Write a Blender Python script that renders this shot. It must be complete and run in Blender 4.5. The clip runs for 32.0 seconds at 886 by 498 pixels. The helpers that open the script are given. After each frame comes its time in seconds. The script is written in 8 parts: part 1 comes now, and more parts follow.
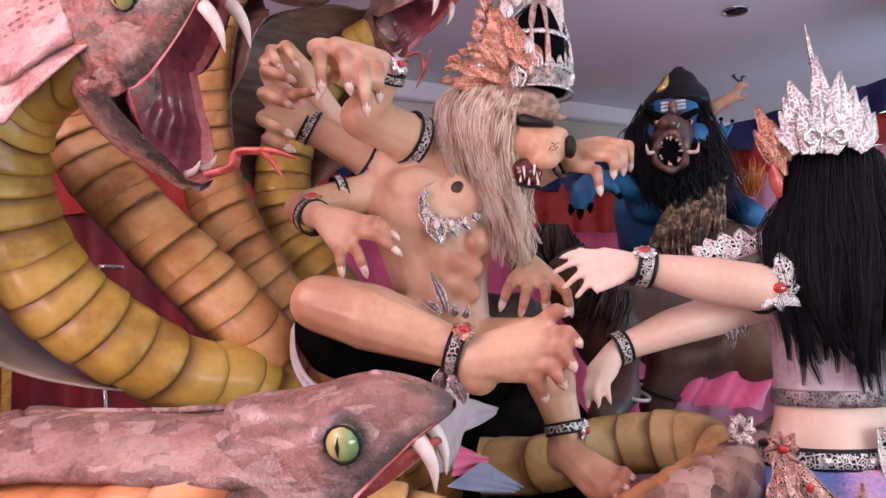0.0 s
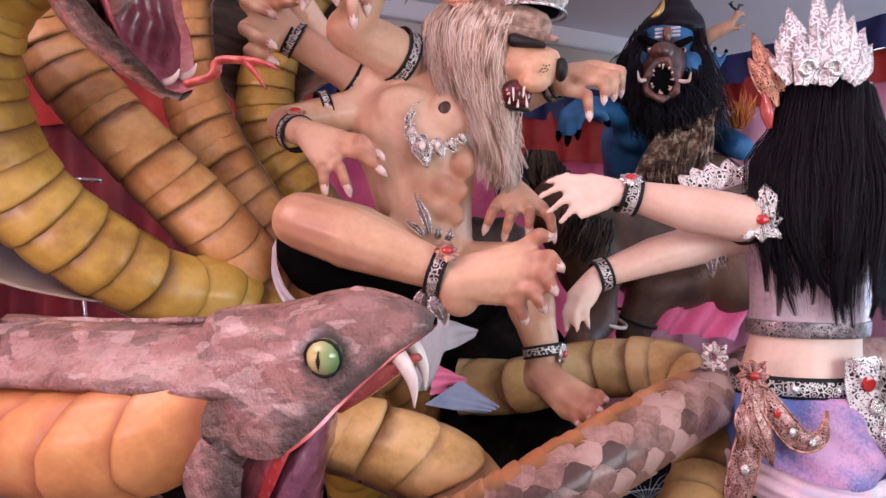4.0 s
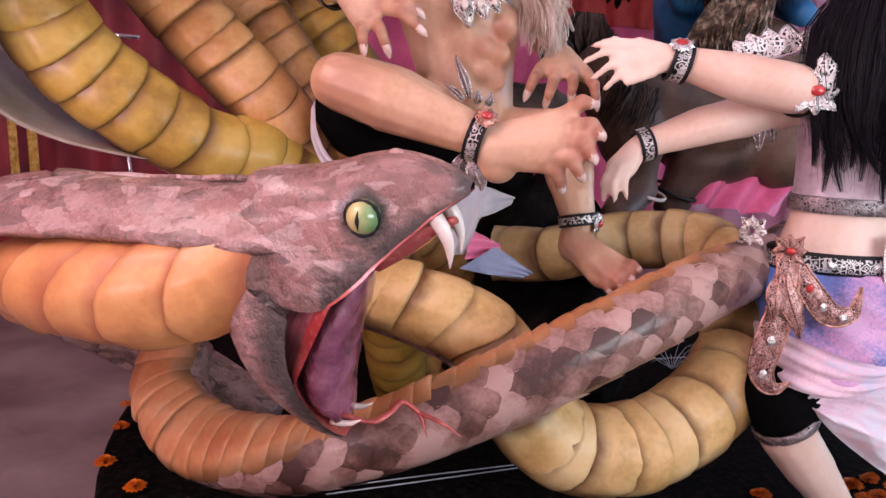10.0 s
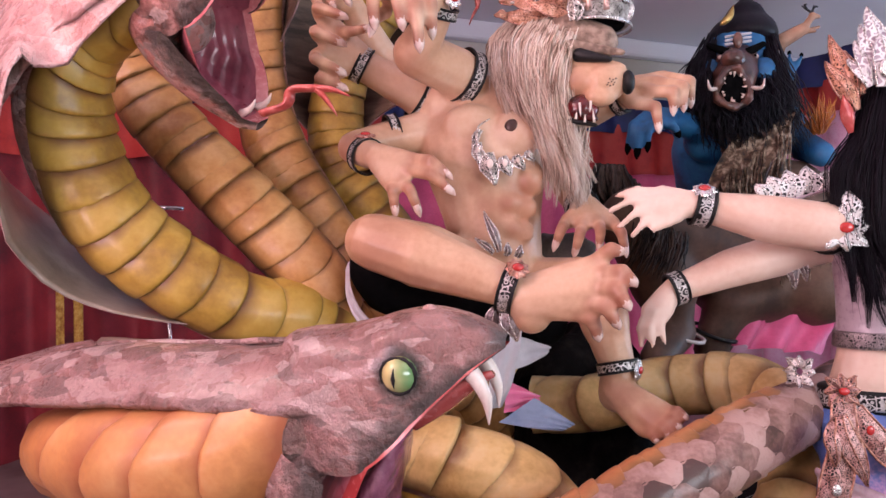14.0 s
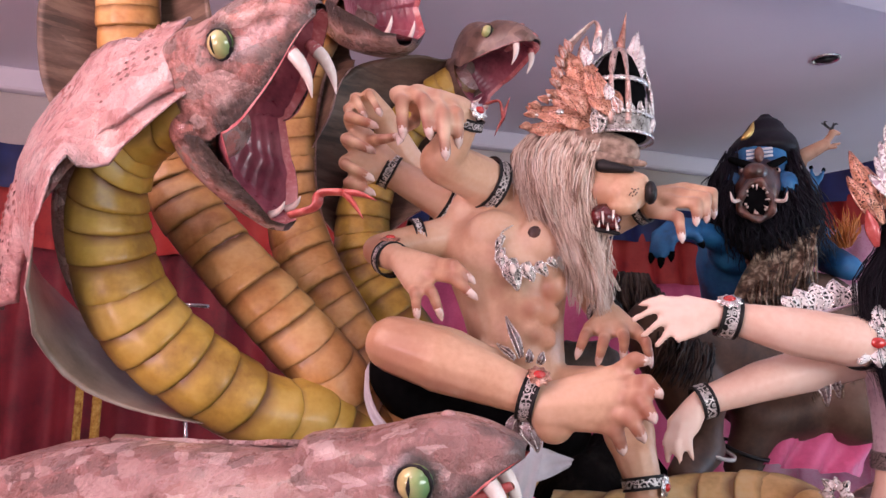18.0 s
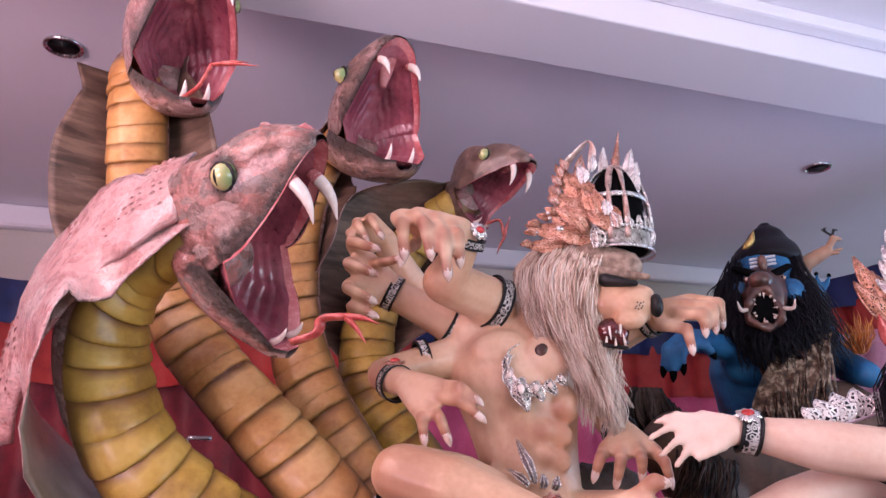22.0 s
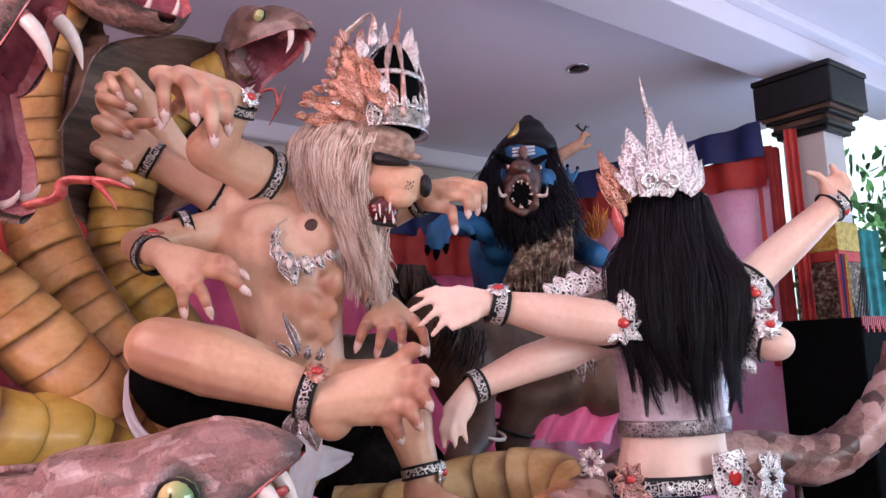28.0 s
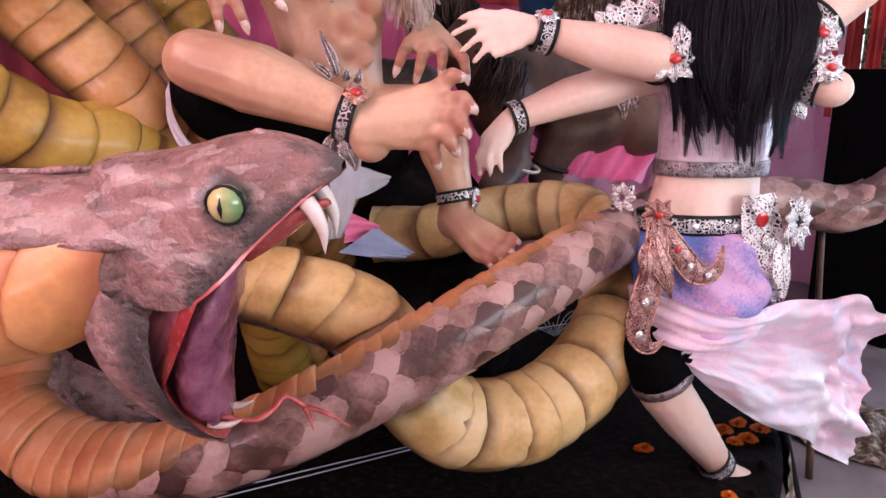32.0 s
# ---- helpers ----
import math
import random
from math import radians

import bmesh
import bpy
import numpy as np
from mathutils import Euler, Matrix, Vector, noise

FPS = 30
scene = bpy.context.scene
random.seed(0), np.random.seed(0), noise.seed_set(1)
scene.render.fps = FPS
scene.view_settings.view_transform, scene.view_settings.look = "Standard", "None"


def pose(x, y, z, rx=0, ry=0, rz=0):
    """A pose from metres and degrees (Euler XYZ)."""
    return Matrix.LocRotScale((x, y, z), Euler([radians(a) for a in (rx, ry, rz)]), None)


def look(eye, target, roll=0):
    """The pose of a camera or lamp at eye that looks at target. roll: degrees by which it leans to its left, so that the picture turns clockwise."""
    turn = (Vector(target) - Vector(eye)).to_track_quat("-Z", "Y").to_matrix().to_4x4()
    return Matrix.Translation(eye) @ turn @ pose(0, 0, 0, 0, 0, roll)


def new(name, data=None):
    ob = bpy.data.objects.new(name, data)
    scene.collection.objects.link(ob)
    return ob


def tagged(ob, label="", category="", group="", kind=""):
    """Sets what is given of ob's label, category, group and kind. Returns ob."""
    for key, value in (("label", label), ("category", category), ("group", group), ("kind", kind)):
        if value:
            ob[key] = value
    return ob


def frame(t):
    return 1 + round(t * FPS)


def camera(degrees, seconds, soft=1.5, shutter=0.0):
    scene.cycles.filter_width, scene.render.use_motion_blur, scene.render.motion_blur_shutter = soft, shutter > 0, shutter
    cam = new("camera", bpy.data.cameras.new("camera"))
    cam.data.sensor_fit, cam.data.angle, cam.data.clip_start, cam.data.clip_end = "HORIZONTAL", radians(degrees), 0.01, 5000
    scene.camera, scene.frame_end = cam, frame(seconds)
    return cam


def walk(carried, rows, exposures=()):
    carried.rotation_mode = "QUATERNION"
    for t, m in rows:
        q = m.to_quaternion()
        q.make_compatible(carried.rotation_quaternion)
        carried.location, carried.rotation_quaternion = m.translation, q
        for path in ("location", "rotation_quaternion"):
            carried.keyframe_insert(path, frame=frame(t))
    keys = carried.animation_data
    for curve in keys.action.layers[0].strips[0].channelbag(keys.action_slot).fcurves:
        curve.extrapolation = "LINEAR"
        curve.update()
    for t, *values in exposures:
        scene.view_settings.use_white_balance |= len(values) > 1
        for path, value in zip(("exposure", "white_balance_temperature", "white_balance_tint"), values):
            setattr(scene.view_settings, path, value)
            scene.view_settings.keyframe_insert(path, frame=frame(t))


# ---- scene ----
cam = camera(63.3, 32.0)
PATH = [
    (0, (-0.009, 0.021, 1.551), (-0.005, 2.015, 1.708), -0.9),
    (0.5, (-0.009, 0.023, 1.548), (0.01, 2.017, 1.697), -0.4),
    (1, (-0.008, 0.026, 1.546), (0.009, 2.021, 1.686), -0.2),
    (1.5, (-0.01, 0.03, 1.545), (0.026, 2.026, 1.669), 0.1),
    (2, (-0.01, 0.031, 1.542), (0.033, 2.028, 1.645), 0.3),
    (2.5, (-0.01, 0.031, 1.539), (0.034, 2.03, 1.586), 0.6),
    (4.5, (-0.013, 0.038, 1.533), (0.039, 2.036, 1.468), 0.9),
    (5, (-0.012, 0.03, 1.53), (-0.003, 2.027, 1.42), 1.1),
    (5.5, (-0.013, 0.024, 1.529), (-0.058, 2.012, 1.315), 1.0),
    (6, (-0.013, 0.026, 1.527), (-0.038, 2.003, 1.225), 2.1),
    (6.5, (-0.013, 0.035, 1.524), (-0.023, 1.997, 1.133), 2.0),
    (7, (-0.013, 0.041, 1.524), (-0.023, 1.999, 1.116), 2.1),
    (7.5, (-0.014, 0.042, 1.525), (-0.009, 1.998, 1.108), 2.3),
    (8, (-0.014, 0.039, 1.525), (-0.013, 1.994, 1.106), 2.3),
    (8.5, (-0.013, 0.036, 1.525), (-0.013, 1.99, 1.103), 2.2),
    (9, (-0.013, 0.035, 1.525), (-0.025, 1.99, 1.103), 2.1),
    (9.5, (-0.013, 0.032, 1.526), (-0.04, 1.987, 1.106), 2.2),
    (10, (-0.014, 0.029, 1.527), (-0.054, 1.987, 1.119), 2.2),
    (10.5, (-0.014, 0.028, 1.528), (-0.066, 1.998, 1.186), 1.7),
    (11, (-0.015, 0.026, 1.528), (-0.107, 2.002, 1.233), 1.1),
    (11.5, (-0.015, 0.025, 1.528), (-0.111, 2.006, 1.276), 0.7),
    (12, (-0.014, 0.028, 1.528), (-0.138, 2.013, 1.325), 0.6),
    (12.5, (-0.014, 0.033, 1.53), (-0.144, 2.024, 1.387), 0.2),
    (13, (-0.013, 0.029, 1.531), (-0.148, 2.021, 1.421), -0.3),
    (13.5, (-0.015, 0.026, 1.533), (-0.156, 2.02, 1.473), -0.1),
    (14, (-0.014, 0.024, 1.535), (-0.155, 2.019, 1.54), -0.6),
    (14.5, (-0.011, 0.014, 1.534), (-0.151, 2.009, 1.564), -0.3),
    (16.5, (-0.012, 0.021, 1.531), (-0.179, 2.007, 1.696), 0.7),
    (17, (-0.012, 0.024, 1.533), (-0.206, 2.004, 1.736), 0.4),
    (17.5, (-0.009, 0.022, 1.533), (-0.198, 1.997, 1.782), 0.8),
    (18, (-0.01, 0.023, 1.534), (-0.215, 1.99, 1.827), 1.0),
    (18.5, (-0.012, 0.024, 1.535), (-0.215, 1.985, 1.87), 0.7),
    (19, (-0.008, 0.033, 1.538), (-0.221, 1.985, 1.915), 0.5),
    (19.5, (-0.007, 0.033, 1.539), (-0.22, 1.977, 1.961), -0.1),
    (20, (-0.006, 0.036, 1.54), (-0.236, 1.964, 2.017), -0.0),
    (20.5, (-0.006, 0.041, 1.54), (-0.231, 1.958, 2.063), -0.4),
    (21, (-0.005, 0.047, 1.541), (-0.24, 1.959, 2.078), -0.3),
    (21.5, (-0.004, 0.042, 1.541), (-0.236, 1.947, 2.106), -0.6),
    (22, (-0.003, 0.041, 1.542), (-0.218, 1.932, 2.157), -1.0),
    (22.5, (-0.003, 0.048, 1.544), (-0.215, 1.932, 2.182), -0.9),
    (23, (-0.001, 0.048, 1.546), (-0.216, 1.924, 2.204), -1.3),
    (23.5, (0.006, 0.042, 1.549), (-0.156, 1.926, 2.198), -3.0),
    (24, (0.011, 0.04, 1.552), (-0.112, 1.936, 2.176), -4.2),
    (24.5, (0.012, 0.04, 1.555), (-0.035, 1.976, 2.056), -4.4),
    (25, (0.013, 0.038, 1.557), (0.014, 1.995, 1.971), -4.7),
    (25.5, (0.01, 0.039, 1.556), (0.065, 1.999, 1.947), -4.3),
    (27.5, (0.004, 0.06, 1.539), (0.288, 2.017, 1.834), -2.7),
    (28, (0.005, 0.061, 1.534), (0.399, 2.003, 1.807), -2.2),
    (28.5, (0.004, 0.061, 1.53), (0.427, 2.008, 1.703), -0.9),
    (29, (0.006, 0.065, 1.53), (0.442, 2.016, 1.574), -0.2),
    (29.5, (0.006, 0.07, 1.529), (0.434, 2.021, 1.429), 0.5),
    (30, (0.007, 0.067, 1.526), (0.417, 2.015, 1.334), 0.7),
    (30.5, (0.006, 0.069, 1.525), (0.385, 2.012, 1.239), 0.7),
    (31, (0.005, 0.066, 1.523), (0.359, 1.997, 1.143), 0.7),
    (31.5, (0.005, 0.072, 1.517), (0.339, 1.99, 1.061), 0.6),
    (32, (0.0, 0.076, 1.515), (0.283, 2.004, 1.065), 0.6),
]
# stops, kelvin and tint: the picture's colour drifts a little as the camera tilts
EXPOSURES = [(0, -0.18, 6350, 10), (5, -0.11, 6300, 10), (9, -0.05, 6300, 10), (12, -0.06, 6250, 10), (14.5, -0.08, 6300, 10), (17, -0.15, 6300, 10), (19, -0.12, 6350, 10), (21, -0.1, 5950, 10), (23, -0.2, 5900, 10), (25, -0.17, 5950, 12), (28, -0.22, 6150, 11), (29, -0.26, 6900, 18), (30, -0.18, 7500, 26), (31, -0.15, 7200, 23), (32, -0.06, 6400, 15)]
walk(cam, [(t, look(eye, target, roll)) for t, eye, target, roll in PATH], EXPOSURES)

# ---- world and lights ----
world = bpy.data.worlds.new("sky")
scene.world = world
world.use_nodes = True
wn = world.node_tree.nodes
sky = wn.new("ShaderNodeTexSky")
sky.sky_type, sky.sun_disc = "NISHITA", False
sky.sun_elevation, sky.sun_rotation = radians(48), radians(200)
world.node_tree.links.new(sky.outputs[0], wn["Background"].inputs[0])
wn["Background"].inputs[1].default_value = 0.02

sun = new("sun", bpy.data.lights.new("sun", "SUN"))
sun.data.energy, sun.data.angle, sun.data.color = 5.0, radians(1.0), (1.0, 0.95, 0.88)
sun.matrix_world = look((6, -9, 9), (6.5, -1.0, 0))

TURN = 25.5
ROOM = pose(0, 0, 0, 0, 0, TURN)


def room(u, v, z):
    """A place in the hall's own axes: u along the beam, v towards the back wall."""
    return ROOM @ Vector((u, v, z))


def area(name, at, target, w, h, energy, colour):
    ob = new(name, bpy.data.lights.new(name, "AREA"))
    ob.data.shape, ob.data.size, ob.data.size_y, ob.data.energy, ob.data.color = "RECTANGLE", w, h, energy, colour
    ob.matrix_world = look(at, target)
    return ob


# daylight through the open front of the hall and its open right side
area("front_daylight", room(2.2, -2.1, 2.0), room(1.2, 3.0, 3.0), 2.8, 1.2, 106, (0.93, 0.94, 1.0))
# two added warm pink fills without a source: tops of the cobras, then ceiling
area("warm_fill_high", room(-1.9, 1.3, 3.45), room(-0.2, 2.6, 2.4), 1.3, 1.0, 50, (1.0, 0.66, 0.6))
area("warm_fill_up", room(-3.2, -0.2, 1.9), room(-1.2, 2.3, 7.2), 1.8, 1.6, 210, (1.0, 0.6, 0.68))
area("side_daylight", room(6.4, 0.8, 1.2), room(0.6, 4.2, 3.6), 2.6, 1.8, 105, (0.5, 0.68, 1.0))

# ---- materials ----
def material(name, colours, scale=6.0, rough=0.5, metal=0.0, bump=0.15, fine=60.0, coat=0.0, vary=0.0, detail=5.0, stretch=(1, 1, 1), sheen=0.0, patch=0.0, patch_scale=18.0, lace=0.0, island=0.0, spec=0.5, web=1.0):
    """A surface of two to four colours mixed by noise, with fine grain, relief and uneven gloss. vary: change from piece to piece."""
    m = bpy.data.materials.new(name)
    m.use_nodes = True
    nt = m.node_tree
    b = nt.nodes["Principled BSDF"]
    N, L = nt.nodes.new, nt.links.new
    tc, mp = N("ShaderNodeTexCoord"), N("ShaderNodeMapping")
    mp.inputs["Scale"].default_value = stretch
    L(tc.outputs["Object"], mp.inputs[0])
    n1, n2 = N("ShaderNodeTexNoise"), N("ShaderNodeTexNoise")
    n1.inputs["Scale"].default_value, n1.inputs["Detail"].default_value = scale, detail
    n2.inputs["Scale"].default_value, n2.inputs["Detail"].default_value = fine, 6.0
    L(mp.outputs[0], n1.inputs["Vector"]), L(mp.outputs[0], n2.inputs["Vector"])
    add = N("ShaderNodeMath")
    add.operation = "MULTIPLY_ADD"
    L(n2.outputs[0], add.inputs[0])
    add.inputs[1].default_value = 0.25
    L(n1.outputs[0], add.inputs[2])
    fac = add.outputs[0]
    if island:
        ge, mi = N("ShaderNodeNewGeometry"), N("ShaderNodeMath")
        mi.operation = "MULTIPLY_ADD"
        L(ge.outputs["Random Per Island"], mi.inputs[0])
        mi.inputs[1].default_value = island
        sh = N("ShaderNodeMath")
        sh.operation = "SUBTRACT"
        L(mi.outputs[0], sh.inputs[0])
        sh.inputs[1].default_value = island / 2
        L(fac, mi.inputs[2])
        fac = sh.outputs[0]
    if vary:
        oi, mu = N("ShaderNodeObjectInfo"), N("ShaderNodeMath")
        mu.operation = "MULTIPLY_ADD"
        L(oi.outputs["Random"], mu.inputs[0])
        mu.inputs[1].default_value = vary
        off = N("ShaderNodeMath")
        off.operation = "SUBTRACT"
        L(mu.outputs[0], off.inputs[0])
        off.inputs[1].default_value = vary / 2
        L(fac, mu.inputs[2])
        fac = off.outputs[0]
    if patch:
        vo, sep, pa = N("ShaderNodeTexVoronoi"), N("ShaderNodeSeparateColor"), N("ShaderNodeMath")
        vo.inputs["Scale"].default_value = patch_scale
        wob = N("ShaderNodeVectorMath")
        wob.operation = "MULTIPLY_ADD"
        L(n1.outputs["Color"], wob.inputs[0])
        wob.inputs[1].default_value = (0.06, 0.06, 0.06)
        L(mp.outputs[0], wob.inputs[2])
        L(wob.outputs[0], vo.inputs["Vector"])
        L(vo.outputs["Color"], sep.inputs[0])
        pa.operation = "MULTIPLY_ADD"
        L(sep.outputs[0], pa.inputs[0])
        pa.inputs[1].default_value = patch
        L(fac, pa.inputs[2])
        pb = N("ShaderNodeMath")
        pb.operation = "SUBTRACT"
        L(pa.outputs[0], pb.inputs[0])
        pb.inputs[1].default_value = patch / 2
        fac = pb.outputs[0]
    ramp = N("ShaderNodeValToRGB")
    el = ramp.color_ramp.elements
    k = len(colours)
    for i, c in enumerate(colours):
        p = 0.42 + 0.42 * (i / max(1, k - 1))
        e = el[i] if i < 2 else el.new(p)
        e.position, e.color = p, (*c, 1)
    L(fac, ramp.inputs[0])
    L(ramp.outputs[0], b.inputs["Base Color"])
    r = N("ShaderNodeMapRange")
    r.inputs[3].default_value, r.inputs[4].default_value = max(0.03, rough - 0.14), min(1.0, rough + 0.14)
    L(n2.outputs[0], r.inputs[0])
    L(r.outputs[0], b.inputs["Roughness"])
    b.inputs["Metallic"].default_value = metal
    b.inputs["Coat Weight"].default_value = coat
    b.inputs["Specular IOR Level"].default_value = spec
    b.inputs["Coat Roughness"].default_value = 0.18
    if sheen:
        b.inputs["Sheen Weight"].default_value = sheen
    if bump:
        bp = N("ShaderNodeBump")
        bp.inputs["Strength"].default_value, bp.inputs["Distance"].default_value = bump, 0.03 if bump > 0.6 else 0.01
        L(add.outputs[0], bp.inputs["Height"])
        L(bp.outputs[0], b.inputs["Normal"])
    if lace:
        # pierced metalwork: round holes between raised veins
        v2, gt = N("ShaderNodeTexVoronoi"), N("ShaderNodeMath")
        v2.feature = "DISTANCE_TO_EDGE"
        v2.inputs["Scale"].default_value = lace
        L(mp.outputs[0], v2.inputs["Vector"])
        gt.operation = "LESS_THAN"
        L(v2.outputs["Distance"], gt.inputs[0])
        gt.inputs[1].default_value = 0.14 * web
        v3, ring, mx = N("ShaderNodeTexVoronoi"), N("ShaderNodeMath"), N("ShaderNodeMath")
        v3.inputs["Scale"].default_value = lace
        L(mp.outputs[0], v3.inputs["Vector"])
        ring.operation, mx.operation = "COMPARE", "MAXIMUM"
        L(v3.outputs["Distance"], ring.inputs[0])
        ring.inputs[1].default_value, ring.inputs[2].default_value = 0.27, 0.12 * web
        L(gt.outputs[0], mx.inputs[0]), L(ring.outputs[0], mx.inputs[1])
        L(mx.outputs[0], b.inputs["Alpha"])
    return m


def brushed(m, colours, scale=14.0, gloss=0.0):
    """Adds the darker paint that the makers sprayed along seams, lips and eyes: the vertex layer "airbrush" says where, noise frays it."""
    nt = m.node_tree
    b = nt.nodes["Principled BSDF"]
    N, L = nt.nodes.new, nt.links.new
    old = b.inputs["Base Color"].links[0].from_socket
    at, tc, no, mr, mx = N("ShaderNodeAttribute"), N("ShaderNodeTexCoord"), N("ShaderNodeTexNoise"), N("ShaderNodeMapRange"), N("ShaderNodeMixRGB")
    at.attribute_name = "airbrush"
    L(tc.outputs["Object"], no.inputs["Vector"])
    no.inputs["Scale"].default_value, no.inputs["Detail"].default_value = scale, 6.0
    ma = N("ShaderNodeMath")
    ma.operation = "MULTIPLY_ADD"
    L(no.outputs[0], ma.inputs[0])
    ma.inputs[1].default_value = 0.9
    L(at.outputs["Fac"], ma.inputs[2])
    mr.inputs[1].default_value, mr.inputs[2].default_value = 0.6, 1.2
    L(ma.outputs[0], mr.inputs[0])
    ramp = N("ShaderNodeValToRGB")
    for e, c in zip(ramp.color_ramp.elements, colours):
        e.color = (*c, 1)
    L(no.outputs[0], ramp.inputs[0])
    L(mr.outputs[0], mx.inputs[0]), L(old, mx.inputs[1]), L(ramp.outputs[0], mx.inputs[2])
    L(mx.outputs[0], b.inputs["Base Color"])
    return m


def papier(name, tones, strips, coat=0.5, rough=0.36, cut=26.0):
    """Painted papier-mache skin: broad drifts of colour, crisp torn paper patches and brush strokes over them, wrinkles and varnish."""
    m = bpy.data.materials.new(name)
    m.use_nodes = True
    nt = m.node_tree
    b = nt.nodes["Principled BSDF"]
    N, L = nt.nodes.new, nt.links.new
    tc = N("ShaderNodeTexCoord")

    def noise_at(scale, detail, stretch=(1, 1, 1), rough=0.6):
        mp, n = N("ShaderNodeMapping"), N("ShaderNodeTexNoise")
        mp.inputs["Scale"].default_value = stretch
        L(tc.outputs["Object"], mp.inputs[0]), L(mp.outputs[0], n.inputs["Vector"])
        n.inputs["Scale"].default_value, n.inputs["Detail"].default_value, n.inputs["Roughness"].default_value = scale, detail, rough
        return n

    def ramp_of(fac, colours, lo=0.3, hi=0.7):
        r = N("ShaderNodeValToRGB")
        el = r.color_ramp.elements
        for i, c in enumerate(colours):
            p = lo + (hi - lo) * i / (len(colours) - 1)
            e = el[i] if i < 2 else el.new(p)
            e.position, e.color = p, (*c, 1)
        L(fac, r.inputs[0])
        return r.outputs[0]

    def mixed(fac, a, c, mode="MIX"):
        x = N("ShaderNodeMixRGB")
        x.blend_type = mode
        L(fac, x.inputs[0])
        L(a, x.inputs[1]), L(c, x.inputs[2])
        return x.outputs[0]

    broad, stroke, wrinkle, speck = noise_at(9, 5), noise_at(30, 6, (1, 1, 1.6)), noise_at(30, 6, (1, 1.4, 0.8), 0.6), noise_at(170, 4)
    col = ramp_of(broad.outputs[0], tones, 0.34, 0.66)
    # torn paper: two layers of square-cut scraps pasted at different slants, only some of them in another tone
    sep = None
    for turn, size, cut_at in (((0.3, 0.5, 0.2), cut * 0.55, 0.52), ((0.9, 0.15, 0.7), cut, 0.62)):
        wob, vo, sep = N("ShaderNodeVectorMath"), N("ShaderNodeTexVoronoi"), N("ShaderNodeSeparateColor")
        wob.operation = "MULTIPLY_ADD"
        L(stroke.outputs["Color"], wob.inputs[0])
        wob.inputs[1].default_value = (0.012, 0.012, 0.012)
        L(tc.outputs["Object"], wob.inputs[2])
        mp = N("ShaderNodeMapping")
        mp.inputs["Rotation"].default_value, mp.inputs["Scale"].default_value = turn, (0.75, 1.0, 1.7)
        L(wob.outputs[0], mp.inputs[0]), L(mp.outputs[0], vo.inputs["Vector"])
        vo.distance, vo.inputs["Scale"].default_value = "CHEBYCHEV", size
        L(vo.outputs["Color"], sep.inputs[0])
        pick = N("ShaderNodeMapRange")
        pick.inputs[1].default_value, pick.inputs[2].default_value, pick.inputs[4].default_value = cut_at, cut_at + 0.03, 0.72
        L(sep.outputs[0], pick.inputs[0])
        col = mixed(pick.outputs[0], col, ramp_of(sep.outputs[1], strips, 0.1, 0.9))
    dab = N("ShaderNodeMapRange")
    dab.inputs[1].default_value, dab.inputs[2].default_value, dab.inputs[4].default_value = 0.5, 0.72, 0.4
    L(stroke.outputs[0], dab.inputs[0])
    col = mixed(dab.outputs[0], col, ramp_of(broad.outputs[0], strips[::-1], 0.35, 0.65))
    L(col, b.inputs["Base Color"])
    rr = N("ShaderNodeMapRange")
    rr.inputs[1].default_value, rr.inputs[2].default_value = 0.35, 0.65
    rr.inputs[3].default_value, rr.inputs[4].default_value = rough - 0.2, rough + 0.2
    L(wrinkle.outputs[0], rr.inputs[0]), L(rr.outputs[0], b.inputs["Roughness"])
    b.inputs["Coat Weight"].default_value, b.inputs["Coat Roughness"].default_value = coat, 0.2
    h1, h2 = N("ShaderNodeMath"), N("ShaderNodeMath")
    h1.operation = h2.operation = "MULTIPLY_ADD"
    L(sep.outputs[0], h1.inputs[0])
    h1.inputs[1].default_value = 0.16
    L(wrinkle.outputs[0], h1.inputs[2])
    L(speck.outputs[0], h2.inputs[0])
    h2.inputs[1].default_value = 0.18
    L(h1.outputs[0], h2.inputs[2])
    bp = N("ShaderNodeBump")
    bp.inputs["Strength"].default_value, bp.inputs["Distance"].default_value = 0.9, 0.045
    L(h2.outputs[0], bp.inputs["Height"]), L(bp.outputs[0], b.inputs["Normal"])
    return m


SKIN = brushed(material("painted_peach_skin", [(0.54, 0.3, 0.18), (0.68, 0.43, 0.28), (0.76, 0.54, 0.39)], 4.2, 0.4, bump=0.05, coat=0.12, detail=3), [(0.3, 0.12, 0.07), (0.46, 0.2, 0.13)], 5)
PALE = material("painted_pale_skin", [(0.68, 0.41, 0.3), (0.78, 0.56, 0.45), (0.82, 0.64, 0.54)], 3.2, 0.45, bump=0.03, coat=0.0)
BLUE = material("painted_blue_skin", [(0.006, 0.035, 0.09), (0.012, 0.11, 0.28), (0.03, 0.18, 0.38)], 7, 0.52, bump=0.12)
BROWN = material("painted_brown_hide", [(0.05, 0.028, 0.02), (0.11, 0.062, 0.042), (0.17, 0.1, 0.07)], 6, 0.5, bump=0.15, spec=0.3)
SCALE = material("papier_mache_scale", [(0.075, 0.032, 0.024), (0.16, 0.075, 0.058), (0.26, 0.135, 0.11), (0.4, 0.23, 0.195), (0.5, 0.32, 0.28)], 8, 0.42, bump=0.6, coat=0.3, vary=0.46, fine=90)
